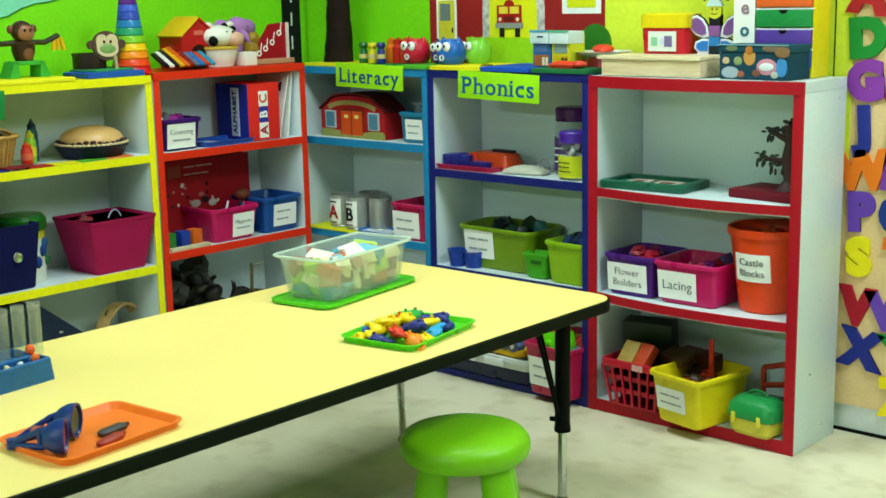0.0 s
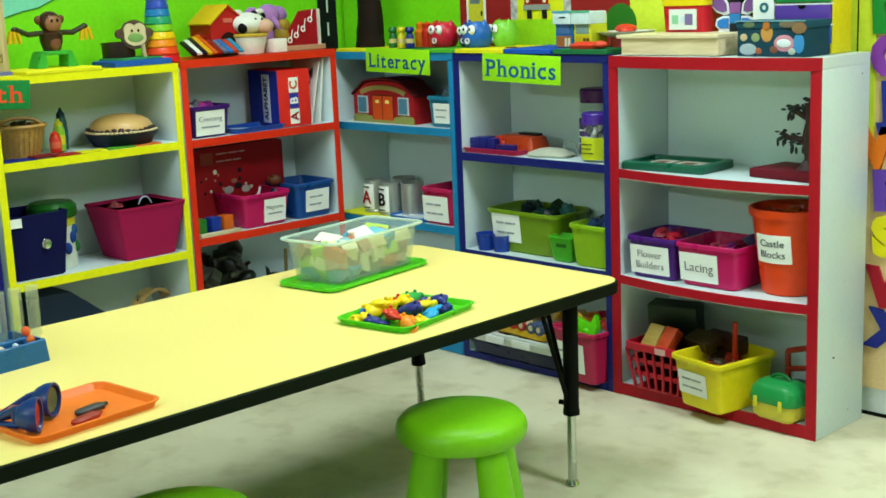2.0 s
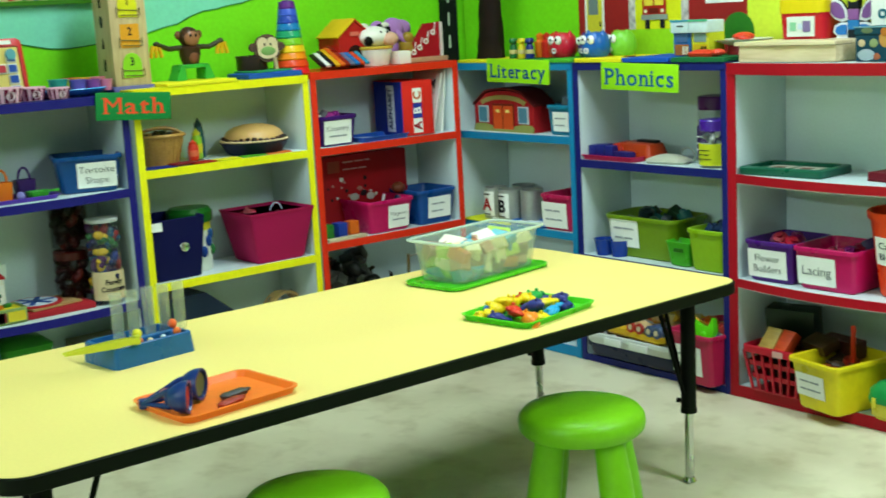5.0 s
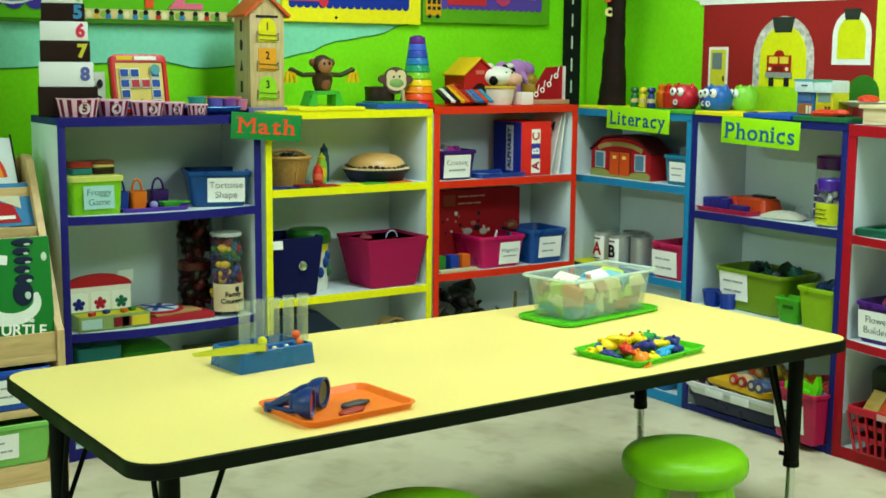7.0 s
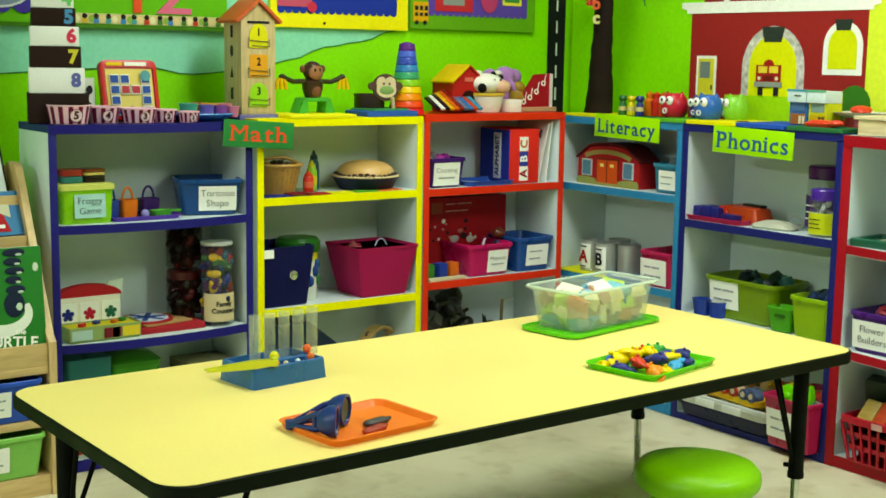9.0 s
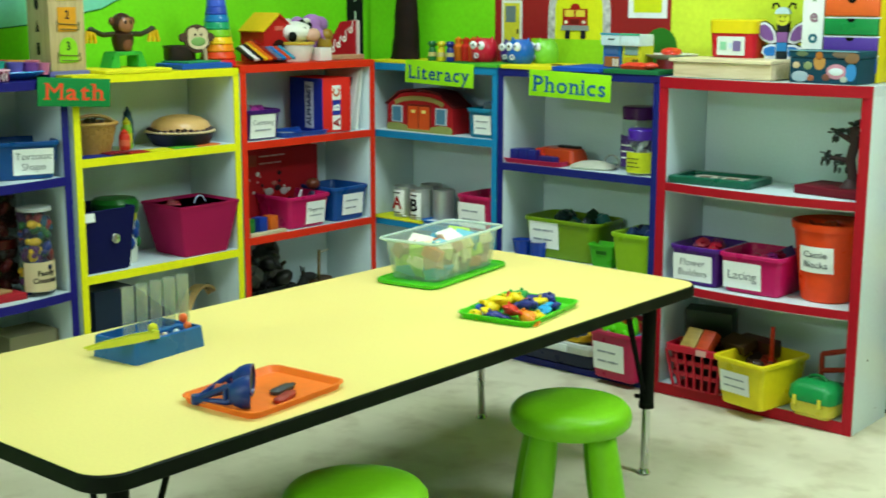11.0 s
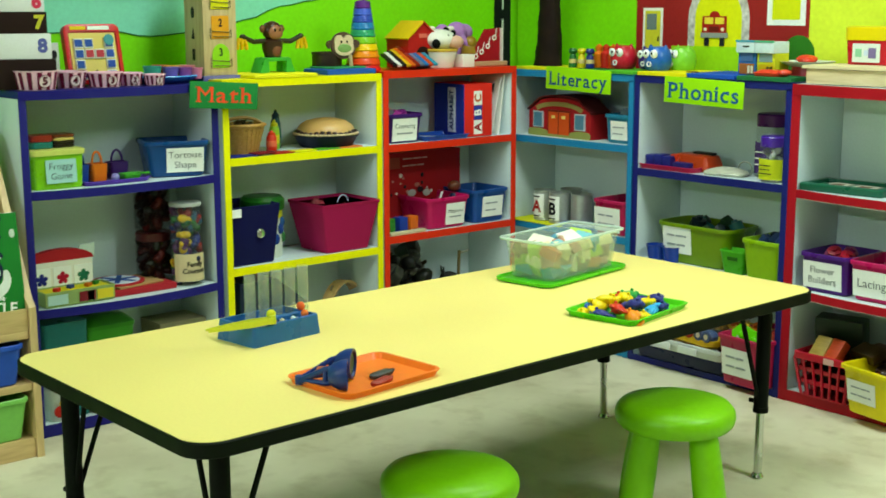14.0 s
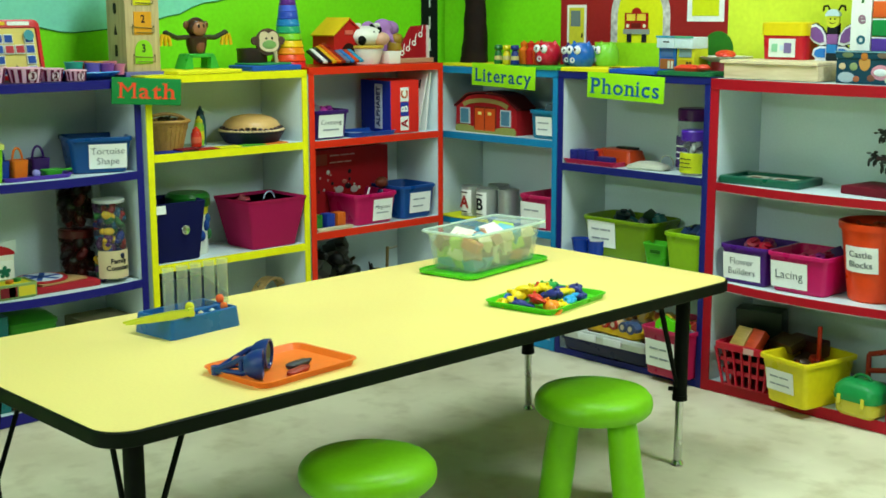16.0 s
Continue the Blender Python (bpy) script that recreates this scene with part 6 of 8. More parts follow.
# ---- inside the crimson-edged bookcase ----
z1, z2, z3 = Z_RR[0] + 0.0005, Z_RR[1] + 0.0005, 0.0355
sl = thing("framed_slate", "dark green framed board lying flat with pale cards", "board", at("R", -1.868, 0.0, z1, 3) @ Matrix.Diagonal((0.84, 0.95, 0.9, 1)))
part("frame", levels(BM(), [(0.158, 0.088, 0, 0.014), (0.16, 0.09, 0.004, 0.016), (0.16, 0.09, 0.022, 0.016), (0.156, 0.086, 0.025, 0.014), (0.138, 0.066, 0.025, 0.006), (0.136, 0.064, 0.014, 0.005)], c=(0, 0.1)), plastic("#0c5a44"), sl)
for x, w in ((-0.05, 0.08), (0.055, 0.09)):
    pc = part("card", box(BM(), (x, 0.09, 0.0165), (w, 0.08, 0.003)), paper("#c8c4b4"), sl)
    part("print", box(BM(), (x, 0.085, 0.0185), (w * 0.5, 0.035, 0.001)), paper("#7a5a4a"), pc)
mr = solo("game_box", box(BM(), (0, 0.075, 0.012), (0.2, 0.15, 0.024), bevel=0.003), paper("#6a1020"), "flat maroon box under the toy tree", "game box", at("R", -1.515, 0.045, z1, -6))
tr = thing("toy_tree", "dark toy tree with flat clumps of leaves", "toy tree", at("R", -1.465, 0.1, z1 + 0.0245) @ Matrix.Scale(0.82, 4))
tk2 = BM()
path_tube(tk2, [(0.01, 0, 0), (0.0, 0.0, 0.06), (-0.006, 0.0, 0.1), (0.006, 0, 0.15), (0.0, 0, 0.21)], 0.017, 10)
rod(tk2, (0, 0, 0.09), (-0.075, -0.01, 0.1), 0.012, 0.007)
rod(tk2, (0.0, 0, 0.16), (-0.055, -0.005, 0.185), 0.012, 0.007)
lathe(tk2, [(0, 0), (0.04, 0), (0.028, 0.012), (0.016, 0.03), (0, 0.03)], 14)
part("trunk", tk2, mat("#3a1c1c", 0.6, bump=0.4, fine=60, var=0.2, kind="bark"), tr, "dark reddish-brown trunk")
rnd = random.Random(3)
for k, (cx, cz, sx, sz, nn) in enumerate(((-0.075, 0.105, 0.034, 0.012, 22), (-0.05, 0.19, 0.03, 0.012, 20), (0.012, 0.215, 0.024, 0.014, 14), (-0.03, 0.085, 0.022, 0.01, 10))):
    lf = BM()
    for i in range(nn):
        ball(lf, (cx + rnd.gauss(0, sx * 0.5), rnd.gauss(0, 0.018), cz + rnd.gauss(0, sz * 0.6)), (rnd.uniform(0.006, 0.011), 0.007, rnd.uniform(0.003, 0.006)), 6)
    part("leaf_clump", lf, mat("#26302a", 0.6, bump=0.3, fine=50, var=0.4, big=50, kind="leaf"), tr, "grey-green leaf clump" if k == 0 else "")["kind"] = "stuff"
    for i in range(4):
        part("hanging_leaf", ball(BM(), (cx + rnd.uniform(-0.03, 0.02), -0.012, cz - rnd.uniform(0.018, 0.03)), (0.005, 0.004, 0.012), 8), mat("#1c221e", 0.6, kind="leaf"), tr)
crate("R", -1.9, 0.0, z2, 0.175, 0.2, 0.12, "#4a1478", "storage_bin", "purple plastic bin with a handwritten label", 0.9, ["Flower", "Builders"], (0.132, 0.082, -0.006, 0.054), 0.03)
filler(at("R", -1.9, 0.1, z2), 0.1, 0.12, 0.105, ["#b81c34", "#8a1c5a", "#1c6a4a", "#b0243a"], 10, 0.045, "toy", "red or green flower piece in the purple bin", "toy", "flower pieces in the purple bin", 12)
crate("R", -1.712, -0.006, z2, 0.208, 0.2, 0.12, "#c4145e", "storage_bin", "hot pink plastic bin with a handwritten label", 0.88, ["Lacing"], (0.122, 0.08, -0.026, 0.054), 0.038)
filler(at("R", -1.7, 0.1, z2), 0.13, 0.12, 0.102, ["#8a1436", "#7a1a6a", "#a01848", "#3a2a5a"], 9, 0.045, "toy", "dark pink lacing piece in the bin", "toy", "lacing pieces in the pink bin", 13)
bu = thing("bucket", "tall orange plastic bucket with a handwritten label", "bucket", at("R", -1.522, 0.11, z2) @ Matrix.Diagonal((1.06, 1.06, 0.97, 1)))
part("body", lathe(BM(), [(0, 0), (0.064, 0), (0.068, 0.004), (0.094, 0.215), (0.1, 0.216), (0.102, 0.222), (0.102, 0.236), (0.098, 0.238), (0.094, 0.236), (0.09, 0.22), (0.065, 0.008), (0, 0.006)], 36), plastic("#ea4414"), bu, "glossy orange plastic")
lbm = BM()
box(lbm, (0, 0, 0), (0.1, 0.0014, 0.078))
bmesh.ops.subdivide_edges(lbm, edges=[e for e in lbm.edges if abs(e.verts[0].co.x - e.verts[1].co.x) > 0.05], cuts=11)
lb = part("label", bend(finish("label", lbm), 0.0868, 0.123), CARD, bu, "white paper label", pose(0, 0, 0.132, 0, 0, 0))
for l, z in (("Castle", 0.015), ("Blocks", -0.016)):
    part("lettering", bend(text(l, 0.027), 0.0881 + 0.123 * z, 0.123), FELT_PEN, lb, m=pose(0, 0, z))
filler(at("R", -1.528, 0.11, z2), 0.09, 0.09, 0.19, ["#a83a1c", "#c8501c", "#8a2c14"], 8, 0.05, "block", "dull orange castle block inside the bucket", "block", "castle blocks in the bucket", 14)

kb = thing("basket", "red slatted plastic basket full of wooden blocks", "basket", at("R", -1.872, -0.03, z3))
BR = plastic("#c01830")
part("bottom", levels(BM(), [(0.075, 0.085, 0, 0.012), (0.077, 0.087, 0.006, 0.012)], c=(0, 0.105)), BR, kb)
part("rim", levels(BM(), [(0.098, 0.105, 0.118, 0.018), (0.1, 0.107, 0.12, 0.02), (0.1, 0.107, 0.138, 0.02), (0.093, 0.1, 0.14, 0.016), (0.091, 0.098, 0.118, 0.016)], c=(0, 0.105)), BR, kb)
for k in range(7):
    f = -1 + 2 * k / 6
    for yy, yt2 in ((0.02, 0.004), (0.19, 0.206)):
        part("slat", rod(BM(), (f * 0.074, yy, 0.004), (f * 0.093, yt2, 0.122), 0.0045, seg=6), BR, kb)
    for s in (-1, 1):
        part("slat", rod(BM(), (s * 0.075, 0.105 + f * 0.083, 0.004), (s * 0.094, 0.105 + f * 0.098, 0.122), 0.0045, seg=6), BR, kb)
for zz, g in ((0.04, 0.08), (0.08, 0.0865)):
    part("band", levels(BM(), [(g, g + 0.008, zz, 0.014), (g + 0.001, g + 0.009, zz + 0.014, 0.014), (g - 0.003, g + 0.005, zz + 0.014, 0.012), (g - 0.004, g + 0.004, zz, 0.012), (g, g + 0.008, zz, 0.014)], c=(0, 0.105)), BR, kb)
part("tag", box(BM(), (0.03, -0.004, 0.128), (0.035, 0.002, 0.018)), paper("#d8a8a0"), kb)
KB = at("R", -1.872, 0.073, z3)
for x, y, z, sx, sy, sz, rx, rz, c in ((-0.02, 0.04, 0.19, 0.15, 0.06, 0.09, 8, 12, "#0e2416"), (-0.03, -0.05, 0.145, 0.055, 0.08, 0.03, 50, -8, "#b89a4a"), (0.018, -0.05, 0.145, 0.05, 0.08, 0.03, 50, -12, "#d84a1c"), (0.1, 0.0, 0.15, 0.1, 0.06, 0.03, 20, -18, "#4a3418"), (0.14, 0.05, 0.14, 0.13, 0.05, 0.05, 5, -10, "#4a1418"), (0.0, 0.0, 0.06, 0.1, 0.1, 0.06, 0, 10, "#3a1c14"), (-0.03, 0.03, 0.1, 0.08, 0.08, 0.06, 0, 30, "#5a2a18")):
    solo("wooden_block", box(BM(), (0, 0, 0), (sx, sy, sz), bevel=0.003), wood(c, "X"), "wooden block heaped in the red basket", "block", KB @ pose(x, y, z, rx, 0, rz), "blocks in the red basket")
yb = crate("R", -1.66, -0.06, z3, 0.192, 0.235, 0.145, "#e6d318", "storage_bin", "bright yellow plastic bin with a smudged label", 0.84, None, (0.105, 0.066, -0.015, 0.072), seed=8, m=pose(-1.674, RIGHT + 0.03, z3, 0, 0, -11), rim=0.009)
YB = pose(-1.674, RIGHT + 0.03, z3, 0, 0, -11)
filler(YB, 0.11, 0.12, 0.09, ["#8a3a14", "#6a2a18", "#a8301c", "#3a2a1c"], 14, 0.055, "toy_rod", "brown or red construction piece in the yellow bin", "toy", "construction pieces in the yellow bin", 41)
solo("toy_rod", rod(rod(BM(), (0, 0, 0), (0, 0, 0.14), 0.007), (-0.012, 0, 0.02), (0.02, 0, 0.02), 0.007), plastic("#d8341c"), "upright orange-red construction rod in the yellow bin", "toy", YB @ pose(0.012, 0.03, 0.085), "construction pieces in the yellow bin")
cs = thing("toy_case", "green toy case with a domed lid and yellow base", "toy case", at("R", -1.498, -0.032, z3, -6) @ Matrix.Scale(0.93, 4))
part("base", levels(BM(), [(0.06, 0.04, 0, 0.02), (0.072, 0.05, 0.012, 0.026), (0.075, 0.052, 0.05, 0.028)], c=(0, 0.06)), plastic("#c8bc3c"), cs, "yellow lower half")
part("lid", levels(BM(), [(0.078, 0.055, 0.05, 0.03), (0.08, 0.057, 0.062, 0.03), (0.076, 0.053, 0.088, 0.03), (0.06, 0.038, 0.106, 0.026), (0.035, 0.02, 0.112, 0.018)], n=6, c=(0, 0.06)), plastic("#138a44"), cs, "domed green lid")
for x in (-0.045, 0.04):
    part("latch", box(BM(), (x, 0.004, 0.052), (0.012, 0.008, 0.03), bevel=0.002), plastic("#d8cc3c"), cs, "yellow latch")
part("handle", path_tube(BM(), [(x, 0.06, z) for x, z in arc(0, 0.108, 0.032, 0.018, 0, 180, 8)], 0.005), plastic("#0f6a34"), cs)
rf = thing("toy_gate", "dull red open toy gate behind the green case", "toy", at("R", -1.468, 0.1, z3))
fb = BM()
for a, b in (((-0.05, 0, 0), (-0.05, 0, 0.16)), ((0.05, 0, 0), (0.05, 0, 0.19)), ((-0.05, 0, 0.16), (0.05, 0, 0.19)), ((-0.05, 0, 0.11), (0.05, 0, 0.13))):
    path_tube(fb, [a, b], 0.008)
part("frame", fb, plastic("#9a2e1c"), rf)
part("base", box(BM(), (0, 0.02, 0.035), (0.12, 0.07, 0.07), bevel=0.006), plastic("#123a2a"), rf, "dark green base")

# ---- signs on the bookcases ----
def sign(word, m, w, h, stock, ink, size, label):
    t = thing("sign", label, "sign", m, "subject signs")
    part("card", box(BM(), (0, 0, 0), (w, 0.0025, h), bevel=0.0005), paper(stock), t)
    part("lettering", slab_word(word, *size, bold=0.012), paper(ink), t, m=pose(0, -0.0018, 0.002 if word == "Math" else -0.001))


sign("Math", at("L", 1.415, -0.03, 0.95) @ pose(0, 0, 0, 0, 4, 0), 0.236, 0.08, "#12803c", "#e8502a", (0.185, 0.046), "green card sign reading Math in orange")
sign("Literacy", at("R", -2.912, -0.007, 0.958) @ pose(0, 0, 0, 0, 1.5, 0), 0.31, 0.08, "#98e012", "#0e4a78", (0.272, 0.046), "lime card sign reading Literacy in blue")
sign("Phonics", at("R", -2.364, -0.007, 0.941) @ pose(0, 0, 0, 0, 1.5, 0), 0.315, 0.084, "#98e012", "#14588a", (0.278, 0.05), "lime card sign reading Phonics in blue")

# ---- on top of the navy-edged bookcase (west) ----
ZT = 0.9872
CUPS = [(0.867, 0.118, 0.058, "5", 0.0), (0.97, 0.108, 0.051, "4", 0.03), (1.068, 0.1, 0.046, "3", 0.0), (1.15, 0.08, 0.04, "2", 0.025), (1.215, 0.062, 0.034, "1", 0.0)]
for u, w, h, num, back in CUPS:
    h *= 0.86
    t = thing("number_cup", "striped pink paper cup with a number disc", "paper cup", at("L", u, -0.005 + back, ZT), "striped number cups")
    r1, r0 = w / 2, w / 2 * 0.84
    part("body", lathe(BM(), [(0, 0), (r0, 0), (r1, h), (r1 + 0.0015, h), (r1 + 0.0015, h + 0.003), (r1 - 0.002, h + 0.003), (r0 - 0.002, 0.003), (0, 0.003)], 32, (0, w / 2, 0)), paper("#f2c2d6"), t, "pale pink card")
    for k in range(13):
        a0 = 2 * math.pi * k / 13
        bm = BM()
        v = []
        for a, (r, z) in ((a0, (r0, 0.001)), (a0 + 0.22, (r0, 0.001)), (a0 + 0.22, (r1, h - 0.001)), (a0, (r1, h - 0.001))):
            v.append((r, a, z))
        f = [bm.verts.new(((r + 0.001) * math.cos(a), w / 2 + (r + 0.001) * math.sin(a), z)) for r, a, z in v]
        g = [bm.verts.new(((r - 0.001) * math.cos(a), w / 2 + (r - 0.001) * math.sin(a), z)) for r, a, z in v]
        bm.faces.new(f)
        bm.faces.new(g[::-1])
        for i in range(4):
            j = (i + 1) % 4
            bm.faces.new((f[j], f[i], g[i], g[j]))
        part("stripe", bm, paper("#6e1238"), t, "maroon stripe" if k == 0 else "")
    tilt = math.degrees(math.atan((r1 - r0) / h))
    ym = w / 2 - (r0 + r1) / 2
    dc = part("disc", lathe(BM(), [(0, 0), (h * 0.36, 0), (h * 0.36, 0.002), (0, 0.002)], 20), paper("#e9d2da"), t, "pale number disc", pose(0, ym - 0.001, h * 0.5, 90 + tilt))
    part("ring", lathe(BM(), [(h * 0.34, 0.002), (h * 0.37, 0.002), (h * 0.37, 0.003), (h * 0.34, 0.003), (h * 0.34, 0.002)], 20), paper("#6e1230"), dc, "maroon rim")
    part("lettering", text(num, h * 0.6, 0.0006, 0.0012), paper("#5a1028"), dc, m=pose(0, 0, 0.0026, -90))
ST = [(9, 0.163, 0.083, "#22100b", ""), (8, 0.148, 0.07, "#e4e7ea", "#5a62a8"), (7, 0.136, 0.059, "#24110c", "#c8c03c"), (6, 0.129, 0.054, "#e4e7ea", "#d83a5a"), (5, 0.118, 0.05, "#22100b", "#3a86b8"), (4, 0.111, 0.048, "#dfe3e2", "#5ac06a"), (3, 0.1, 0.046, "#24110c", "#d86a3a")]
zz = ZT
for num, w, h, c, nc in ST:
    t = thing("stacking_block", ("dark brown" if c < "#3" else "white") + " card stacking block with a coloured number", "stacking block", at("L", 0.842, 0.06 + (0.163 - w) / 2, zz, -18), "number stacking blocks")
    part("body", box(BM(), (0, w / 2, h / 2), (w, w, h - 0.0005), bevel=0.002), paper(c), t)
    if nc:
        part("lettering", text(str(num), 0.05, 0.0005, 0.0026), paper(nc), t, m=pose(w * 0.34, -0.0006, h * 0.5))
    part("picture", box(BM(), (w / 2 + 0.0006, w * 0.5, h / 2), (0.001, w * 0.6, h * 0.6)), paper("#2a2c2a" if c > "#3" else "#8a8478"), t)
    zz += h
pcd = thing("picture_card", "white card with black spots behind the blocks", "card", at("L", 0.952, 0.17, ZT))
part("card", box(BM(), (0, 0, 0.062), (0.075, 0.003, 0.124), rx=-4), paper("#cdd4cc"), pcd)
for x, z, rx_, rz_ in ((-0.012, 0.102, 0.016, 0.01), (0.02, 0.09, 0.009, 0.013), (-0.02, 0.066, 0.008, 0.01), (0.012, 0.05, 0.014, 0.006)):
    part("spot", sheet(BM(), arc(x, z, rx_, rz_, 0, 345, 12), -0.0045, -0.0035), INK, pcd, m=pose(0, 0.062 * 0.07 - z * 0.07, 0))
part("base", box(BM(), (0, 0.002, 0.003), (0.08, 0.03, 0.006), bevel=0.001), paper("#cdd4cc"), pcd)
fr = thing("cube_game", "red plastic frame of picture cubes leaning back", "toy", at("L", 1.09, 0.09, ZT) @ pose(0, 0.05, 0, -12) @ Matrix.Diagonal((0.97, 1, 1, 1)))
part("frame", levels(BM(), [(0.09, 0.088, -0.012, 0.02), (0.09, 0.088, 0.01, 0.02), (0.085, 0.083, 0.012, 0.018), (0.078, 0.066, 0.012, 0.01), (0.077, 0.065, 0.006, 0.01)]), plastic("#c81c22"), fr, "red rounded plastic frame", pose(0, 0, 0.09, 90))
part("panel", box(BM(), (0, -0.0075, 0.082), (0.148, 0.003, 0.14)), paper("#dcc870"), fr, "pale yellow panel")
part("print", bars(0.05, 0.02, 1, 5), paper("#e6c01c"), fr, m=pose(-0.045, -0.013, 0.166))
part("print", bars(0.07, 0.022, 1, 5), CARD, fr, m=pose(0.022, -0.013, 0.166))
CB, CR, CT = "#2a50a0", "#b83a44", "#2a8a96"
for j, row in enumerate(((CB, "", "", CB), (CB, "", "", CB), (CB, CR, CR, CB), (CB, CB, "", CB))):
    for i, c in enumerate(row):
        if c:
            q = part("cube", box(BM(), (-0.05 + 0.033 * i, -0.011, 0.028 + 0.031 * j), (0.03, 0.008, 0.028), bevel=0.002), paper("#dfe2da"), fr, "white-edged picture cube" if i + j == 0 else "")
            part("face", box(BM(), (-0.05 + 0.033 * i, -0.0155, 0.028 + 0.031 * j), (0.024, 0.002, 0.021)), paper(c), q)
part("lens", lathe(BM(), [(0, 0), (0.016, 0), (0.016, 0.003), (0, 0.003)], 24), plastic(CT), fr, "teal round lens", pose(0.048, -0.017, 0.13, 90))
for k in range(2):
    part("cross", box(BM(), (0, -0.0095, 0.03), (0.026, 0.002, 0.005), ry=90 * k), INK, fr)
pl = thing("plate", "light blue plastic plate", "plate", at("L", 1.295, 0.025, ZT) @ Matrix.Diagonal((1.08, 1.0, 1, 1)))
part("dish", lathe(BM(), [(0, 0), (0.075, 0), (0.105, 0.014), (0.112, 0.02), (0.11, 0.023), (0.1, 0.019), (0.07, 0.006), (0, 0.005)], 36, (0, 0.11, 0)), plastic("#3f98dc"), pl)
for u, dep, c, l, s in ((1.255, 0.1, "#2a9a8a", "teal", 0.038), (1.29, 0.16, "#b8c81c", "lime", 0.034), (1.31, 0.09, "#6a5ab0", "violet", 0.034), (1.345, 0.14, "#e0a02c", "orange", 0.036), (1.352, 0.08, "#8a4a98", "purple", 0.032), (1.385, 0.13, "#d8808a", "pink", 0.036), (1.33, 0.19, "#c84a3a", "red", 0.036), (1.39, 0.08, "#d87a9a", "rose", 0.03)):
    solo("toy_cup", lathe(BM(), [(0, 0), (s * 0.55, 0), (s * 0.72, s), (s * 0.76, s), (s * 0.76, s * 1.08), (s * 0.68, s * 1.08), (s * 0.5, 0.004), (0, 0.004)], 18), plastic(c), l + " plastic toy cup on the blue plate", "toy cup", at("L", u - 0.012, dep - 0.012, ZT + 0.011), "toy cups on the plate")

tower = thing("clock_tower_house", "tall wooden toy tower with a red roof", "toy tower", at("L", 1.48, 0.078, ZT, -1) @ Matrix.Diagonal((0.83, 0.83, 0.99, 1)))
TW, TH = 0.07, 0.288
part("base", box(BM(), (0, 0.085, 0.008), (0.17, 0.17, 0.016), bevel=0.002), paint("#6a6aa8"), tower, "lavender base board")
part("body", box(BM(), (0, 0.085, 0.016 + TH / 2), (2 * TW, 0.14, TH), bevel=0.002), wood("#cdb688", "Z", 8), tower, "pale plywood body")
part("gable", sheet(BM(), [(-TW, 0.304), (TW, 0.304), (0, 0.357)], 0.016, 0.154), wood("#cdb688", "Z", 8), tower)
for s in (-1, 1):
    part("roof", box(BM(), (s * 0.046, 0.085, 0.332), (0.114, 0.165, 0.01), ry=s * 36, bevel=0.001), paint("#cf5c34"), tower, "red-orange roof panel" if s < 0 else "")
part("writing", bars(0.09, 0.016, 1, 9), INK, tower, m=pose(0, 0.0138, 0.298))
for num, z, c, arch in (("1", 0.255, "#d8d21c", True), ("2", 0.165, "#e09a24", False), ("3", 0.075, "#8acc24", True)):
    pts = [(-0.036, -0.035), (0.036, -0.035)] + (arc(0, 0.005, 0.036, 0.034, 0, 180, 10) if arch else [(0.036, 0.035), (-0.036, 0.035)])
    d = part("little_door", sheet(BM(), pts, -0.003, 0.0), paint(c), tower, "numbered coloured door" if num == "1" else "", pose(0, 0.0148, z))
    part("lettering", text(num, 0.034, 0.0005, 0.0008), INK, d, m=pose(0, -0.0036, 0.012))
    part("latch", path_tube(BM(), [(x, -0.006, zz2) for x, zz2 in ((-0.044, -0.036), (-0.044, -0.004), (-0.036, -0.012), (0.036, -0.016), (0.044, -0.008), (0.044, -0.03), (-0.03, -0.028))], 0.0014, 6), plastic("#6a6238"), d, "dark wire latch")
for z, shp in ((0.27, "bar"), (0.21, "oval"), (0.145, "tri"), (0.08, "bar")):
    pts = arc(0, 0, 0.012, 0.018, 0, 340, 14) if shp == "oval" else ([(-0.012, -0.016), (0.012, -0.016), (0, 0.018)] if shp == "tri" else rect(-0.009, -0.018, 0.009, 0.018))
    # Shade inside each hole, painted as a dark sheet on the solid side.
    part("hole_shade", sheet(BM(), pts, -0.0015, 0.0), paint("#241c12"), tower, "dark patch for the shade in a shape-sorter hole", pose(-TW, 0.09, z, 0, 0, -90))

# ---- on top of the yellow-edged bookcase ----
ZT = 0.9942
def foam(side, u, dep, w, d, c, l, z=None, rz=0, th=0.012):
    z = ZT if z is None else z
    return solo("foam_mat", levels(BM(), [(w / 2, d / 2, 0, 0.006), (w / 2, d / 2, th - 0.002, 0.006), (w / 2 - 0.002, d / 2 - 0.002, th, 0.006)]), mat(c, 0.7, bump=0.06, fine=150, var=0.05, kind="foam"), l + " foam mat lying on the bookcase top", "foam mat", at(side, u, dep, z, rz) @ pose(0, d / 2, 0), "foam mats")


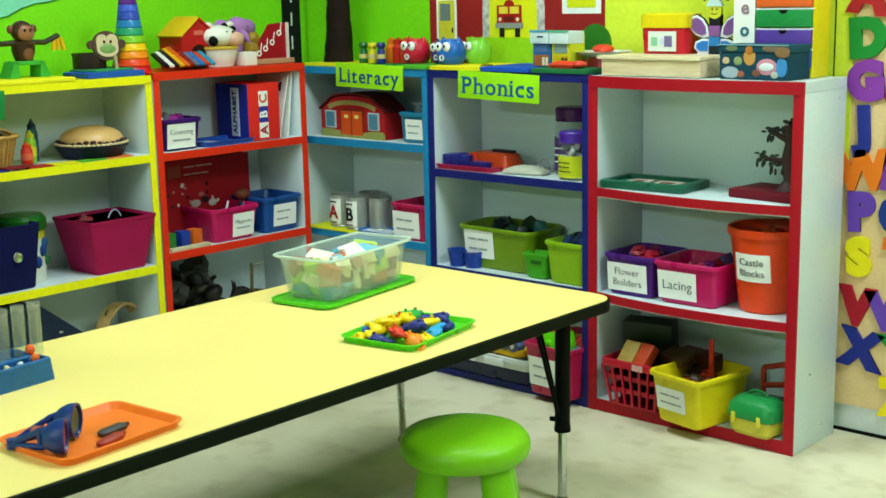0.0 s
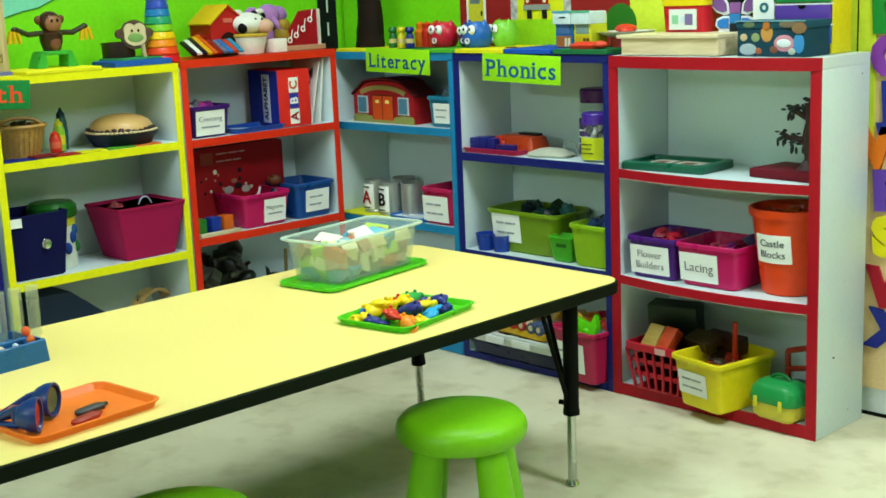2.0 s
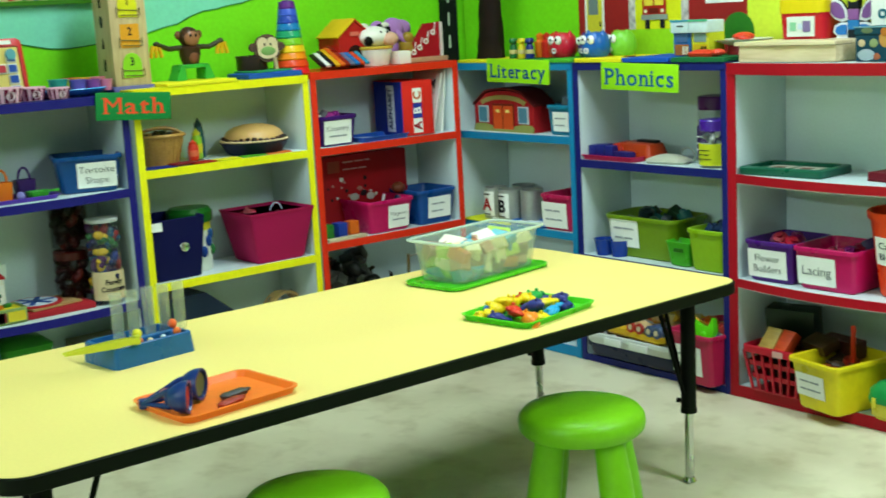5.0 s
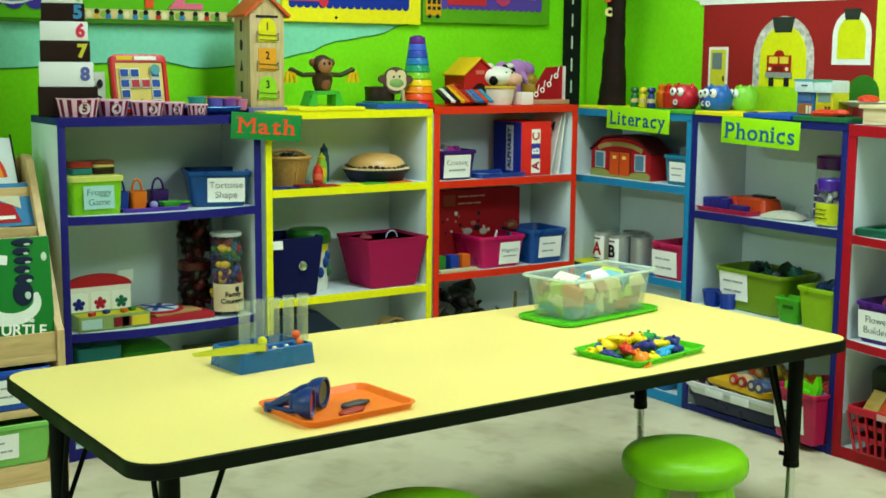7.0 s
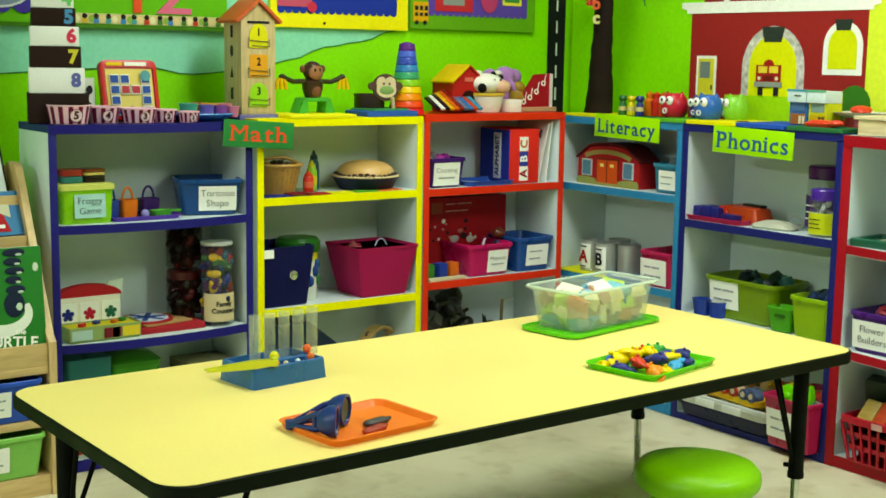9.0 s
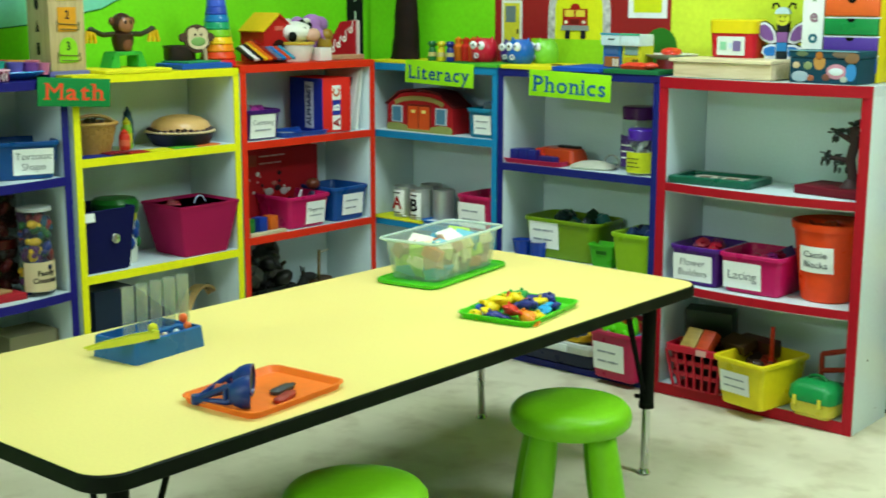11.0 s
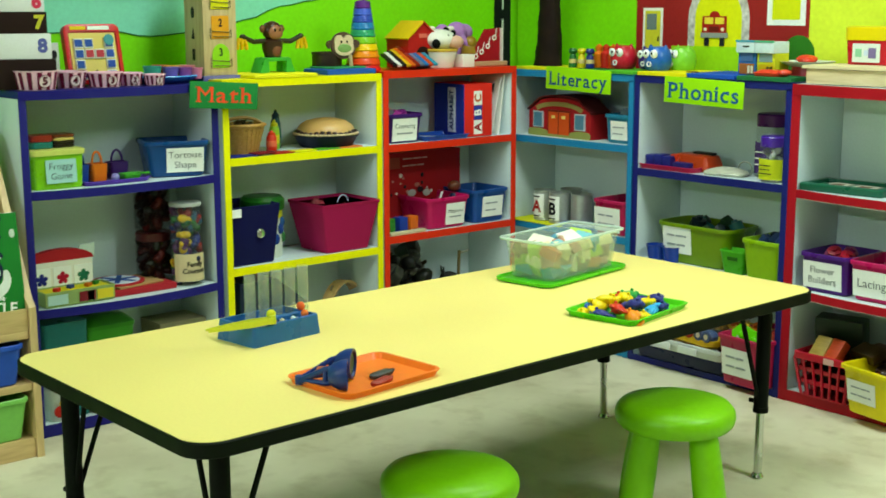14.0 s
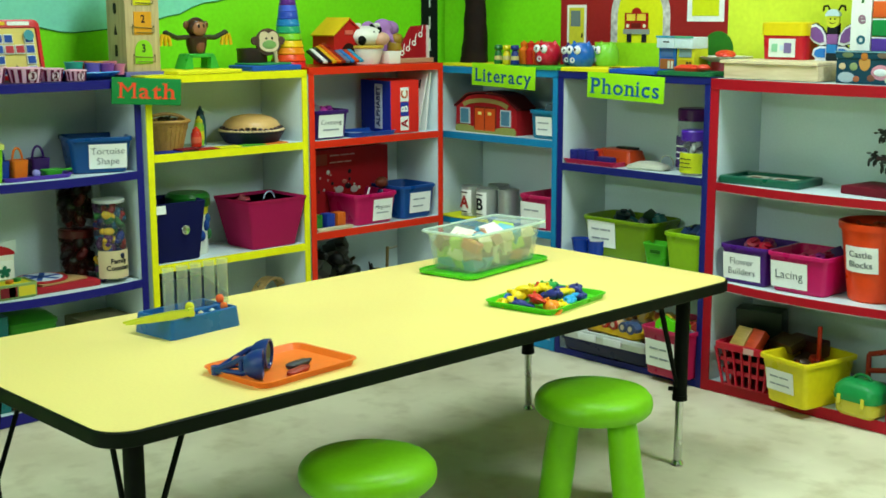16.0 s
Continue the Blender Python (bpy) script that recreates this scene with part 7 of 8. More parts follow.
foam("L", 1.66, -0.004, 0.24, 0.2, "#e8e020", "bright yellow", th=0.01)
foam("L", 1.935, 0.02, 0.2, 0.14, "#1a52b0", "royal blue", th=0.016)
foam("L", 1.96, 0.06, 0.16, 0.12, "#2a8a50", "dark green", z=ZT + 0.0165, rz=8, th=0.006)
mk = thing("monkey_balance", "brown plastic monkey with outstretched arms on a green stand", "balance toy", at("L", 1.69, 0.09, ZT + 0.0105))
st = BM()
for s in (-1, 1):
    sheet(st, [(s * 0.032, 0), (s * 0.066, 0), (s * 0.048, 0.045), (s * 0.036, 0.045)], 0.0, 0.06)
box(st, (0, 0.03, 0.042), (0.09, 0.06, 0.012), bevel=0.003)
part("stand", st, plastic("#34a83a"), mk, "green trestle stand")
part("torso", lathe(BM(), [(0, 0.046), (0.024, 0.046), (0.033, 0.075), (0.034, 0.098), (0.022, 0.108), (0, 0.11)], 20, (0, 0.03, 0)), plastic("#3a2416"), mk, "dark brown body")
part("chest", ball(BM(), (0, 0.006, 0.074), (0.018, 0.01, 0.026)), plastic("#7a4a34"), mk, "lighter chest patch")
part("head", ball(BM(), (0, 0.03, 0.132), (0.034, 0.03, 0.031)), plastic("#402816"), mk)
part("face", ball(BM(), (0, 0.008, 0.126), (0.026, 0.012, 0.024)), plastic("#9a6644"), mk, "tan face patch")
for s in (-1, 1):
    part("ear", ball(BM(), (s * 0.036, 0.03, 0.138), (0.011, 0.007, 0.013)), plastic("#6a4024"), mk)
    part("eye", ball(BM(), (s * 0.009, -0.002, 0.135), (0.004, 0.003, 0.006), 8), BLACK, mk)
    part("arm", path_tube(BM(), [(s * 0.026, 0.03, 0.1), (s * 0.07, 0.03, 0.098), (s * 0.105, 0.03, 0.112)], 0.008), plastic("#33301c"), mk)
    part("hand_hook", ball(BM(), (s * 0.11, 0.03, 0.114), (0.012, 0.008, 0.009)), plastic("#33301c"), mk)
    for dx in (-0.009, 0.0, 0.009):
        bn = path_tube(BM(), [(s * 0.114 + dx, 0.03, 0.11), (s * 0.114 + dx * 1.6, 0.03, 0.094), (s * 0.114 + dx * 2.0, 0.03, 0.074)], 0.0062)
        part("banana", bn, plastic("#e2b21c"), mk, "yellow hanging banana" if s < 0 and dx < 0 else "")
mf = thing("monkey_box", "dark wooden box with a round monkey-face lid", "toy box", at("L", 1.945, 0.1, ZT + 0.0175, -12) @ Matrix.Scale(0.86, 4))
part("box", lathe(BM(), [(0, 0), (0.056, 0), (0.058, 0.004), (0.058, 0.05), (0.06, 0.052), (0.06, 0.06), (0.052, 0.06), (0.05, 0.01), (0, 0.008)], 30, (-0.035, 0.05, 0)), wood("#2c140c", "X"), mf, "dark brown round wooden box")
part("face_disc", lathe(BM(), [(0, -0.006), (0.052, -0.006), (0.052, 0.006), (0, 0.006)], 32), wood("#4a2814", "X"), mf, "brown disc", pose(0.012, 0.0, 0.085, 84))
part("face", sheet(BM(), arc(-0.018, 0.016, 0.022, 0.024, 20, 200, 8) + arc(0, -0.012, 0.04, 0.028, 180, 360, 12) + arc(0.018, 0.016, 0.022, 0.024, -20, 160, 8), -0.003, 0.003), paint("#d0bd96"), mf, "cream heart-shaped face", pose(0.012, -0.008, 0.086, -6))
part("muzzle", ball(BM(), (0.012, -0.012, 0.074), (0.03, 0.004, 0.018)), paint("#7aa05a"), mf, "green muzzle patch")
for s in (-1, 1):
    part("ear", lathe(BM(), [(0, -0.005), (0.016, -0.005), (0.016, 0.005), (0, 0.005)], 16), wood("#4a2814", "X"), mf, m=pose(0.012 + s * 0.054, 0.002, 0.09, 84))
    part("eye", ball(BM(), (0.012 + s * 0.012, -0.0125, 0.1), (0.004, 0.002, 0.005), 8), BLACK, mf)
part("peg", rod(BM(), (0.042, -0.01, 0.0), (0.036, -0.01, 0.05), 0.008), wood("#c8b48c", "Z"), mf)
sk = thing("stacking_cups", "tower of rainbow stacking cups", "stacking toy", at("L", 2.055, 0.12, ZT))
RAIN = ["#d81c22", "#e8481a", "#ee8a14", "#f0c41a", "#7cc024", "#1c9a6a", "#1a7ab8", "#2a4ab0", "#3a5ac8", "#5a1c80"]
z0 = 0.0
for i, c in enumerate(RAIN):
    r = 0.063 - 0.0038 * i
    h = 0.0235
    part("cup", lathe(BM(), [(0, z0), (r * 0.96, z0), (r, z0 + 0.002), (r, z0 + 0.006), (r * 0.96, z0 + 0.007), (r * 0.9, z0 + h - 0.002), (r * 0.87, z0 + h), (0, z0 + h)], 30), plastic(c), sk, "" if i else "red bottom cup")
    z0 += h
part("top", ball(BM(), (0, 0, z0 - 0.008), (0.026, 0.026, 0.014)), plastic("#5a1c80"), sk)

# ---- on top of the red-edged bookcase (west) ----
ZT = 1.0002
bn = thing("toy_barn", "red wooden toy barn with a yellow roof", "toy barn", at("L", 2.295, 0.09, ZT, 0))
part("body", sheet(BM(), [(-0.066, 0), (0.066, 0), (0.066, 0.102), (0, 0.155), (-0.066, 0.102)], 0, 0.12), paint("#b81c1a"), bn)
for s in (-1, 1):
    part("roof", box(BM(), (s * 0.036, 0.058, 0.1315), (0.096, 0.128, 0.006), ry=s * 38.8, bevel=0.001), paint("#e0b81c" if s < 0 else "#c02a1c"), bn, "yellow roof panel" if s < 0 else "red roof panel")
# The barn is solid; this dark sheet paints the doorway's inner shade.
part("opening", sheet(BM(), [(-0.03, 0), (0.03, 0)] + arc(0, 0.045, 0.03, 0.03, 0, 180, 10), -0.002, 0.0), paint("#2a0c0a"), bn, "dark patch for the shade in the arched doorway")
part("plaque", box(BM(), (0, -0.002, 0.112), (0.036, 0.003, 0.014)), paint("#d86a5a"), bn)
xy = thing("xylophone", "small toy xylophone with rainbow bars", "xylophone", at("L", 2.2, 0.0, ZT, -6) @ pose(0, 0.02, 0.004, 24, 0, 0) @ Matrix.Scale(0.9, 4))
for s in (-1, 1):
    part("rail", box(BM(), (0.004, 0.06 + s * 0.022, 0.003), (0.17, 0.008, 0.006), bevel=0.002), wood("#b08a50", "X"), xy)
for i, c in enumerate(("#101010", "#e4e0dc", "#16161a", "#e0a81c", "#d8621c", "#8a2418", "#5a6a8a", "#1c6ab0", "#c0401c", "#1a8ab0")):
    part("bar", box(BM(), (-0.092 + 0.0205 * i, 0.05 + 0.006 * i, 0.012), (0.0185, 0.1 + 0.012 * i, 0.009), bevel=0.002), plastic(c, 0.25), xy)
cw = thing("toy_cow", "white and black plastic cow with a clear yellow-rimmed base", "toy cow", at("L", 2.38, 0.035, ZT) @ Matrix.Scale(1.1, 4))
part("base", lathe(BM(), [(0, 0), (0.045, 0), (0.058, 0.05), (0.058, 0.055), (0.05, 0.055), (0, 0.05)], 28, (0, 0.06, 0)), plastic("#e2e1d6", 0.25), cw)
part("band", lathe(BM(), [(0.0585, 0.05), (0.061, 0.052), (0.061, 0.058), (0.0585, 0.06)], 28, (0, 0.06, 0)), plastic("#c8a83a"), cw, "yellow band")
part("head", ball(BM(), (0, 0.06, 0.088), (0.06, 0.05, 0.034), 20), plastic("#e6e4da"), cw)
part("muzzle", ball(BM(), (0.035, 0.02, 0.08), (0.03, 0.022, 0.022)), plastic("#d8a890"), cw, "pinkish muzzle")
for x, z, r in ((-0.04, 0.076, 0.016), (0.02, 0.116, 0.012), (0.052, 0.108, 0.01)):
    part("spot", ball(BM(), (x, 0.028 if x < 0 else 0.05, z), (r, r * 0.8, r), 10), BLACK, cw)
for s in (-1, 1):
    part("ear", ball(BM(), (s * 0.04 + 0.008, 0.06, 0.122), (0.016, 0.008, 0.009)), plastic("#e0dccf"), cw)
    part("eye", ball(BM(), (0.012 + s * 0.012, 0.016, 0.1), (0.004, 0.003, 0.006), 8), BLACK, cw)
el = BM()
ball(el, (0, 0.04, 0.06), (0.06, 0.035, 0.06), 16)
ball(el, (-0.055, 0.035, 0.115), (0.035, 0.02, 0.035), 12)
ball(el, (0.05, 0.035, 0.12), (0.04, 0.02, 0.03), 12)
ball(el, (0.0, 0.02, 0.12), (0.045, 0.03, 0.038), 14)
path_tube(el, [(0.0, 0.0, 0.11), (0.012, -0.02, 0.085), (0.03, -0.03, 0.06)], 0.012)
solo("elephant_toy", el, cloth("#b07cc0"), "soft lilac elephant toy behind the cow", "soft toy", at("L", 2.495, 0.12, ZT))
solo("toy_lion", ball(ball(BM(), (0, 0.03, 0.05), (0.03, 0.028, 0.05), 12), (0, 0.02, 0.085), (0.024, 0.02, 0.022), 12), plastic("#9a7a24"), "small ochre toy animal behind the card", "toy", at("L", 2.525, 0.075, ZT))
solo("white_box", box(BM(), (0, 0.025, 0.022), (0.054, 0.05, 0.044), bevel=0.002), paper("#e8e4dc"), "small plain white box", "box", at("L", 2.462, 0.035, ZT))
mu = thing("music_card", "red music card with white notes on a wooden base", "music toy", at("L", 2.585, 0.06, ZT))
part("base", box(BM(), (0, 0.03, 0.008), (0.17, 0.07, 0.016), bevel=0.002), wood("#c8a080", "X"), mu, "pale wooden base")
part("panel", sheet(BM(), [(-0.075, 0.016), (0.07, 0.016), (0.07, 0.135), (0.0, 0.13), (-0.03, 0.09), (-0.075, 0.045)], 0.02, 0.03), paint("#a01220"), mu, "dark red panel")
part("edge", box(BM(), (0.074, 0.025, 0.075), (0.006, 0.03, 0.118)), paint("#e0dcd6"), mu)
for x, z in ((-0.05, 0.035), (-0.022, 0.05), (0.008, 0.07), (0.04, 0.1)):
    nt = BM()
    lathe(nt, [(0.006, -0.001), (0.01, -0.001), (0.01, 0.001), (0.006, 0.001), (0.006, -0.001)], 14)
    nt.transform(pose(x, 0.0185, z, 90))
    rod(nt, (x + 0.006, 0.0185, z + 0.008), (x + 0.012, 0.0185, z + 0.034), 0.0016, seg=6)
    part("note", nt, CARD, mu, "white music note" if x < -0.04 else "")

# ---- on top of the teal and navy-edged bookcases (north) ----
ZT = 0.9862
pt = thing("palm_tree", "tall crumpled brown paper palm trunk with letters climbing it", "paper tree", at("R", -3.165, 0.1, ZT + 0.0105))
tk3, rnd = BM(), random.Random(2)
rings = []
for i in range(22):
    f = i / 21
    r, z, x0 = 0.058 - 0.03 * f ** 0.8, f * 0.54, 0.018 * f
    rings.append([tk3.verts.new((x0 + (r + rnd.uniform(-0.004, 0.004)) * math.cos(2 * math.pi * k / 20), (r * 0.75 + rnd.uniform(-0.004, 0.004)) * math.sin(2 * math.pi * k / 20), z + (0.006 if k % 2 else 0) * (0 < i < 21) * rnd.random())) for k in range(20)])
for a, b in zip(rings, rings[1:]):
    for i in range(20):
        j = (i + 1) % 20
        tk3.faces.new((a[i], a[j], b[j], b[i]))
tk3.faces.new(rings[0][::-1])
tk3.faces.new(rings[-1])
part("trunk", tk3, mat("#1d1009", 0.75, bump=0.9, fine=26, var=0.45, big=18, kind="crumpled_paper"), pt, "crumpled dark brown paper")
for k, (turn, L, tip_z) in enumerate(((8, 0.2, 0.385), (40, 0.26, 0.47), (150, 0.12, 0.425), (200, 0.22, 0.46), (255, 0.18, 0.49), (310, 0.2, 0.5))):
    fr, a = BM(), radians(turn)
    across = Vector((-math.sin(a), math.cos(a) * 0.5, 0)).normalized()
    spine = [Vector((0.02 + L * f * math.cos(a), L * f * math.sin(a) * 0.5 - 0.02, 0.53 + 0.05 * math.sin(math.pi * f) + (tip_z - 0.53) * f * f)) for f in [i / 14 for i in range(15)]]
    path_tube(fr, spine[::2], 0.0025, 6)
    for i in range(1, 15):
        ahead = (spine[i] - spine[i - 1]).normalized()
        reach = 0.055 * math.sin(math.pi * (i + 1) / 16.5)
        for sd in (-1, 1):
            tip = spine[i] + across * sd * reach * 0.8 + ahead * reach * 0.7 + Vector((0, 0, -0.35 * reach))
            v = [fr.verts.new(p + Vector((0, 0, dz))) for dz in (0, 0.0015) for p in (spine[i] - ahead * 0.006, spine[i] + ahead * 0.006, tip)]
            for f4 in ((2, 1, 0), (3, 4, 5), (0, 1, 4, 3), (1, 2, 5, 4), (2, 0, 3, 5)):
                fr.faces.new([v[n] for n in f4])
    part("frond", fr, paper("#23923a"), pt, "green paper frond" if k == 0 else "")
for ch, z, c, x in (("a", 0.40, "#b82a24", -0.008), ("b", 0.385, "#d85a34", 0.026), ("c", 0.335, "#d8d08a", 0.028)):
    part("letter", text(ch, 0.06, 0.002, 0.002), paper(c), pt, "cut-out letter" if ch == "a" else "", pose(x, -0.052, z, 0, 0, 30))
foam("R", -3.1, 0.0, 0.27, 0.2, "#d8d81c", "yellow", th=0.01)
foam("R", -2.875, -0.004, 0.2, 0.2, "#1f7a34", "dark green", th=0.009)
foam("R", -2.725, -0.006, 0.13, 0.2, "#4aa82c", "light green", th=0.011)
foam("R", -2.535, -0.006, 0.22, 0.22, "#e4d818", "bright yellow", th=0.012)
foam("R", -2.345, -0.006, 0.19, 0.22, "#1450b4", "royal blue", th=0.013)
foam("R", -2.14, -0.006, 0.2, 0.22, "#17683c", "dark green", th=0.013)
solo("slot_mark", lathe(BM(), [(0, 0), (0.02, 0), (0.02, 0.002), (0, 0.002)], 16), paper("#5a3a14"), "small brown disc on the yellow mat", "disc", at("R", -2.47, 0.07, ZT + 0.0125))
for u, c in ((-3.0, "#1a6a34"), (-2.958, "#d8c81c"), (-2.918, "#1a2f7a")):
    pg = thing("peg_figure", "small plastic bottle-shaped peg", "peg", at("R", u, 0.06, ZT + 0.0105), "coloured pegs")
    part("body", lathe(BM(), [(0, 0), (0.015, 0), (0.016, 0.004), (0.013, 0.04), (0.009, 0.048), (0.015, 0.054), (0.016, 0.06), (0.012, 0.068), (0, 0.069)], 16), plastic(c), pg)
    part("label", lathe(BM(), [(0.0146, 0.016), (0.0156, 0.016), (0.0143, 0.03), (0.0135, 0.03)], 16), paper("#c8b878"), pg)
ro = thing("toy_row", "orange-red toy figures in a row behind the owls", "toy", at("R", -2.88, 0.12, ZT + 0.0105))
for i, c in enumerate(("#e0721c", "#c8281c", "#d8481c", "#b8281c")):
    part("figure", lathe(BM(), [(0, 0), (0.018, 0), (0.02, 0.05), (0.012, 0.06), (0.014, 0.075), (0, 0.085)], 14, (-0.05 + 0.034 * i, 0, 0)), plastic(c), ro)


def owl(u, dep, c, s, label, rz=0, face=True):
    t = thing("owl_toy", label, "toy owl", at("R", u, dep, ZT + 0.0125, rz), "owl toys")
    part("body", lathe(BM(), [(0, 0), (0.04 * s, 0), (0.05 * s, 0.015 * s), (0.052 * s, 0.04 * s), (0.046 * s, 0.07 * s), (0.034 * s, 0.086 * s), (0, 0.09 * s)], 24, (0, 0.05 * s, 0)), plastic(c), t)
    for sx in (-1, 1):
        part("ear", rod(BM(), (sx * 0.03 * s, 0.05 * s, 0.07 * s), (sx * 0.038 * s, 0.05 * s, 0.095 * s), 0.018 * s, 0.002, 10), plastic(c), t)
        if face:
            e = part("eye", ball(BM(), (sx * 0.018 * s, 0.004 * s, 0.062 * s), (0.017 * s, 0.008 * s, 0.017 * s), 12), plastic("#eef0f0"), t, "big white eye")
            part("pupil", ball(BM(), (sx * 0.014 * s, -0.0035 * s, 0.064 * s), (0.005 * s, 0.003 * s, 0.006 * s), 8), BLACK, e)
    if face:
        part("mouth", lathe(BM(), [(0.006 * s, -0.002), (0.011 * s, -0.002), (0.011 * s, 0.002), (0.006 * s, 0.002), (0.006 * s, -0.002)], 14), plastic("#e0dce0"), t, "round open mouth", pose(0.0, -0.001, 0.024 * s, 90))


owl(-2.8, 0.06, "#c81c34", 0.9, "round red plastic owl toy with big eyes")
owl(-2.7, 0.09, "#3a2a7a", 0.82, "round purple plastic owl toy with big eyes")
owl(-2.63, 0.04, "#1a62b8", 0.9, "round blue plastic owl toy with big eyes")
owl(-2.6, 0.12, "#7ac83a", 0.88, "round pale green plastic owl toy", -20)
solo("hexagon_tile", lathe(BM(), [(0, 0), (0.03, 0), (0.03, 0.012), (0, 0.012)], 6), plastic("#d87a2c"), "orange tile standing behind the owls", "tile", at("R", -2.66, 0.15, ZT + 0.055) @ pose(0, 0, 0, 90))
so = thing("toy_shop", "folding toy shop with blue and lime halves", "toy house", at("R", -2.215, 0.06, ZT + 0.0135, -6) @ Matrix.Diagonal((0.84, 0.85, 1, 1)))
for s, c, lo, l in ((-1, "#2a6ab0", "#a8622c", "blue half"), (1, "#c8d02c", "#c8b01c", "lime half")):
    hb = part("half", box(BM(), (s * 0.046, 0.04, 0.048), (0.086, 0.075, 0.096), bevel=0.002), paint(c), so, l)
    part("awning", box(BM(), (s * 0.046, 0.032, 0.086), (0.09, 0.085, 0.036), bevel=0.004), paint("#cfe4ea"), hb, "white awning")
    part("band", box(BM(), (s * 0.046, -0.0105, 0.104), (0.092, 0.004, 0.006)), paint("#3a9ab8" if s < 0 else "#4ab08a"), hb)
    part("window", box(BM(), (s * 0.046, 0.0015, 0.054), (0.06, 0.003, 0.026)), paint("#4a6ea0" if s < 0 else "#7a9a9a"), hb)
    part("counter", box(BM(), (s * 0.046, 0.0015, 0.018), (0.07, 0.003, 0.032)), paint(lo), hb)
    for k in range(2):
        part("pane", box(BM(), (s * 0.046 + 0.012 + 0.016 * k, -0.001, 0.016), (0.01, 0.003, 0.024)), paint("#e0d8c0" if s < 0 else "#4a4a20"), hb)
part("print", bars(0.03, 0.008, 1, 3), INK, so, m=pose(-0.04, -0.012, 0.088))
pr = thing("plate", "white plate with red toy food", "plate", at("R", -2.09, 0.06, ZT + 0.0135))
part("dish", lathe(BM(), [(0, 0), (0.05, 0), (0.082, 0.012), (0.086, 0.016), (0.08, 0.016), (0.045, 0.005), (0, 0.005)], 32, (0, 0.09, 0.028)), plastic("#dfe2de"), pr)
part("stand", lathe(BM(), [(0, 0), (0.05, 0), (0.045, 0.028), (0, 0.028)], 24, (0, 0.09, 0)), plastic("#b82a3c"), pr, "red stand")
part("food", ball(ball(BM(), (0, 0.09, 0.05), (0.034, 0.03, 0.014), 12), (0.02, 0.07, 0.046), (0.018, 0.02, 0.012), 10), plastic("#d83a24"), pr, "red toy food")
cr = BM()
levels(cr, [(0.05, 0.02, 0, 0.018), (0.055, 0.024, 0.01, 0.02), (0.03, 0.015, 0.02, 0.014)], c=(0, 0.03))
ball(cr, (0.055, 0.025, 0.012), (0.025, 0.02, 0.011), 10)
solo("toy_car", cr, plastic("#e0402a"), "flat orange-red toy on the green mat", "toy", at("R", -2.14, 0.0, ZT + 0.0135))

# ---- on top of the crimson-edged bookcase ----
ZT = 0.9832
wx = thing("wooden_box", "pale plain wooden box with a flat lid", "wooden box", at("R", -1.838, 0.006, ZT, 0))
part("body", box(BM(), (0, 0.085, 0.023), (0.318, 0.165, 0.044), bevel=0.002), wood("#e6d2ac", "X", 6), wx)
part("lid", box(BM(), (-0.006, 0.083, 0.051), (0.33, 0.175, 0.01), bevel=0.002), wood("#ecdcb8", "X", 6), wx, "thin flat lid")
rbk = thing("toy_bucket", "red lidded bucket with yellow lid and printed label", "bucket", at("R", -1.87, 0.12, ZT + 0.0565) @ Matrix.Diagonal((0.82, 0.85, 1, 1)))
part("body", levels(BM(), [(0.085, 0.05, 0, 0.02), (0.09, 0.054, 0.075, 0.02)], c=(0, 0.055)), plastic("#c81c2c"), rbk)
part("lid", levels(BM(), [(0.094, 0.058, 0.072, 0.022), (0.094, 0.058, 0.108, 0.022), (0.088, 0.052, 0.112, 0.02)], c=(0, 0.055)), plastic("#e4cc14"), rbk, "yellow lid")
lb = part("label", box(BM(), (0.0, -0.0, 0.035), (0.11, 0.003, 0.055)), paper("#dce4dc"), rbk, "pale printed label")
for x, c, s in ((-0.03, "#8ac8a0", 0.024), (0.025, "#7a6a9a", 0.03), (0.0, "#c8d8e8", 0.016)):
    part("print", box(BM(), (x, -0.002, 0.035), (s, 0.002, s)), paper(c), lb)
bf = thing("butterfly_cutout", "painted wooden butterfly with a round yellow head", "cut-out", at("R", -1.722, 0.15, ZT))
part("backing", sheet(BM(), [(-0.018, 0.0), (0.018, 0.0), (0.02, 0.165), (-0.02, 0.165)], 0.006, 0.012), BLACK, bf, "black backing strip")
for z0, z1, c, l in ((0.004, 0.05, "#d8c820", "yellow"), (0.05, 0.078, "#16222a", "black"), (0.078, 0.104, "#2b7cc0", "blue"), (0.104, 0.134, "#8f5a9c", "mauve"), (0.134, 0.158, "#1a1c24", "black")):
    part("body_band", box(BM(), (0, 0.003, (z0 + z1) / 2), (0.034, 0.008, z1 - z0 - 0.001), bevel=0.001), paint(c), bf, l + " body band")
UPPER = ((0.018, 0.104), (0.022, 0.13), (0.038, 0.152), (0.058, 0.163), (0.075, 0.158), (0.082, 0.142), (0.077, 0.124), (0.06, 0.108), (0.036, 0.1))
LOWER = ((0.018, 0.098), (0.04, 0.098), (0.06, 0.09), (0.064, 0.072), (0.052, 0.062), (0.06, 0.046), (0.058, 0.02), (0.04, 0.006), (0.018, 0.004))
TAIL = ((0.021, 0.056), (0.046, 0.056), (0.053, 0.044), (0.051, 0.022), (0.038, 0.011), (0.021, 0.01))
EYELET = ((0.021, 0.092), (0.038, 0.092), (0.054, 0.085), (0.057, 0.073), (0.046, 0.065), (0.021, 0.065))


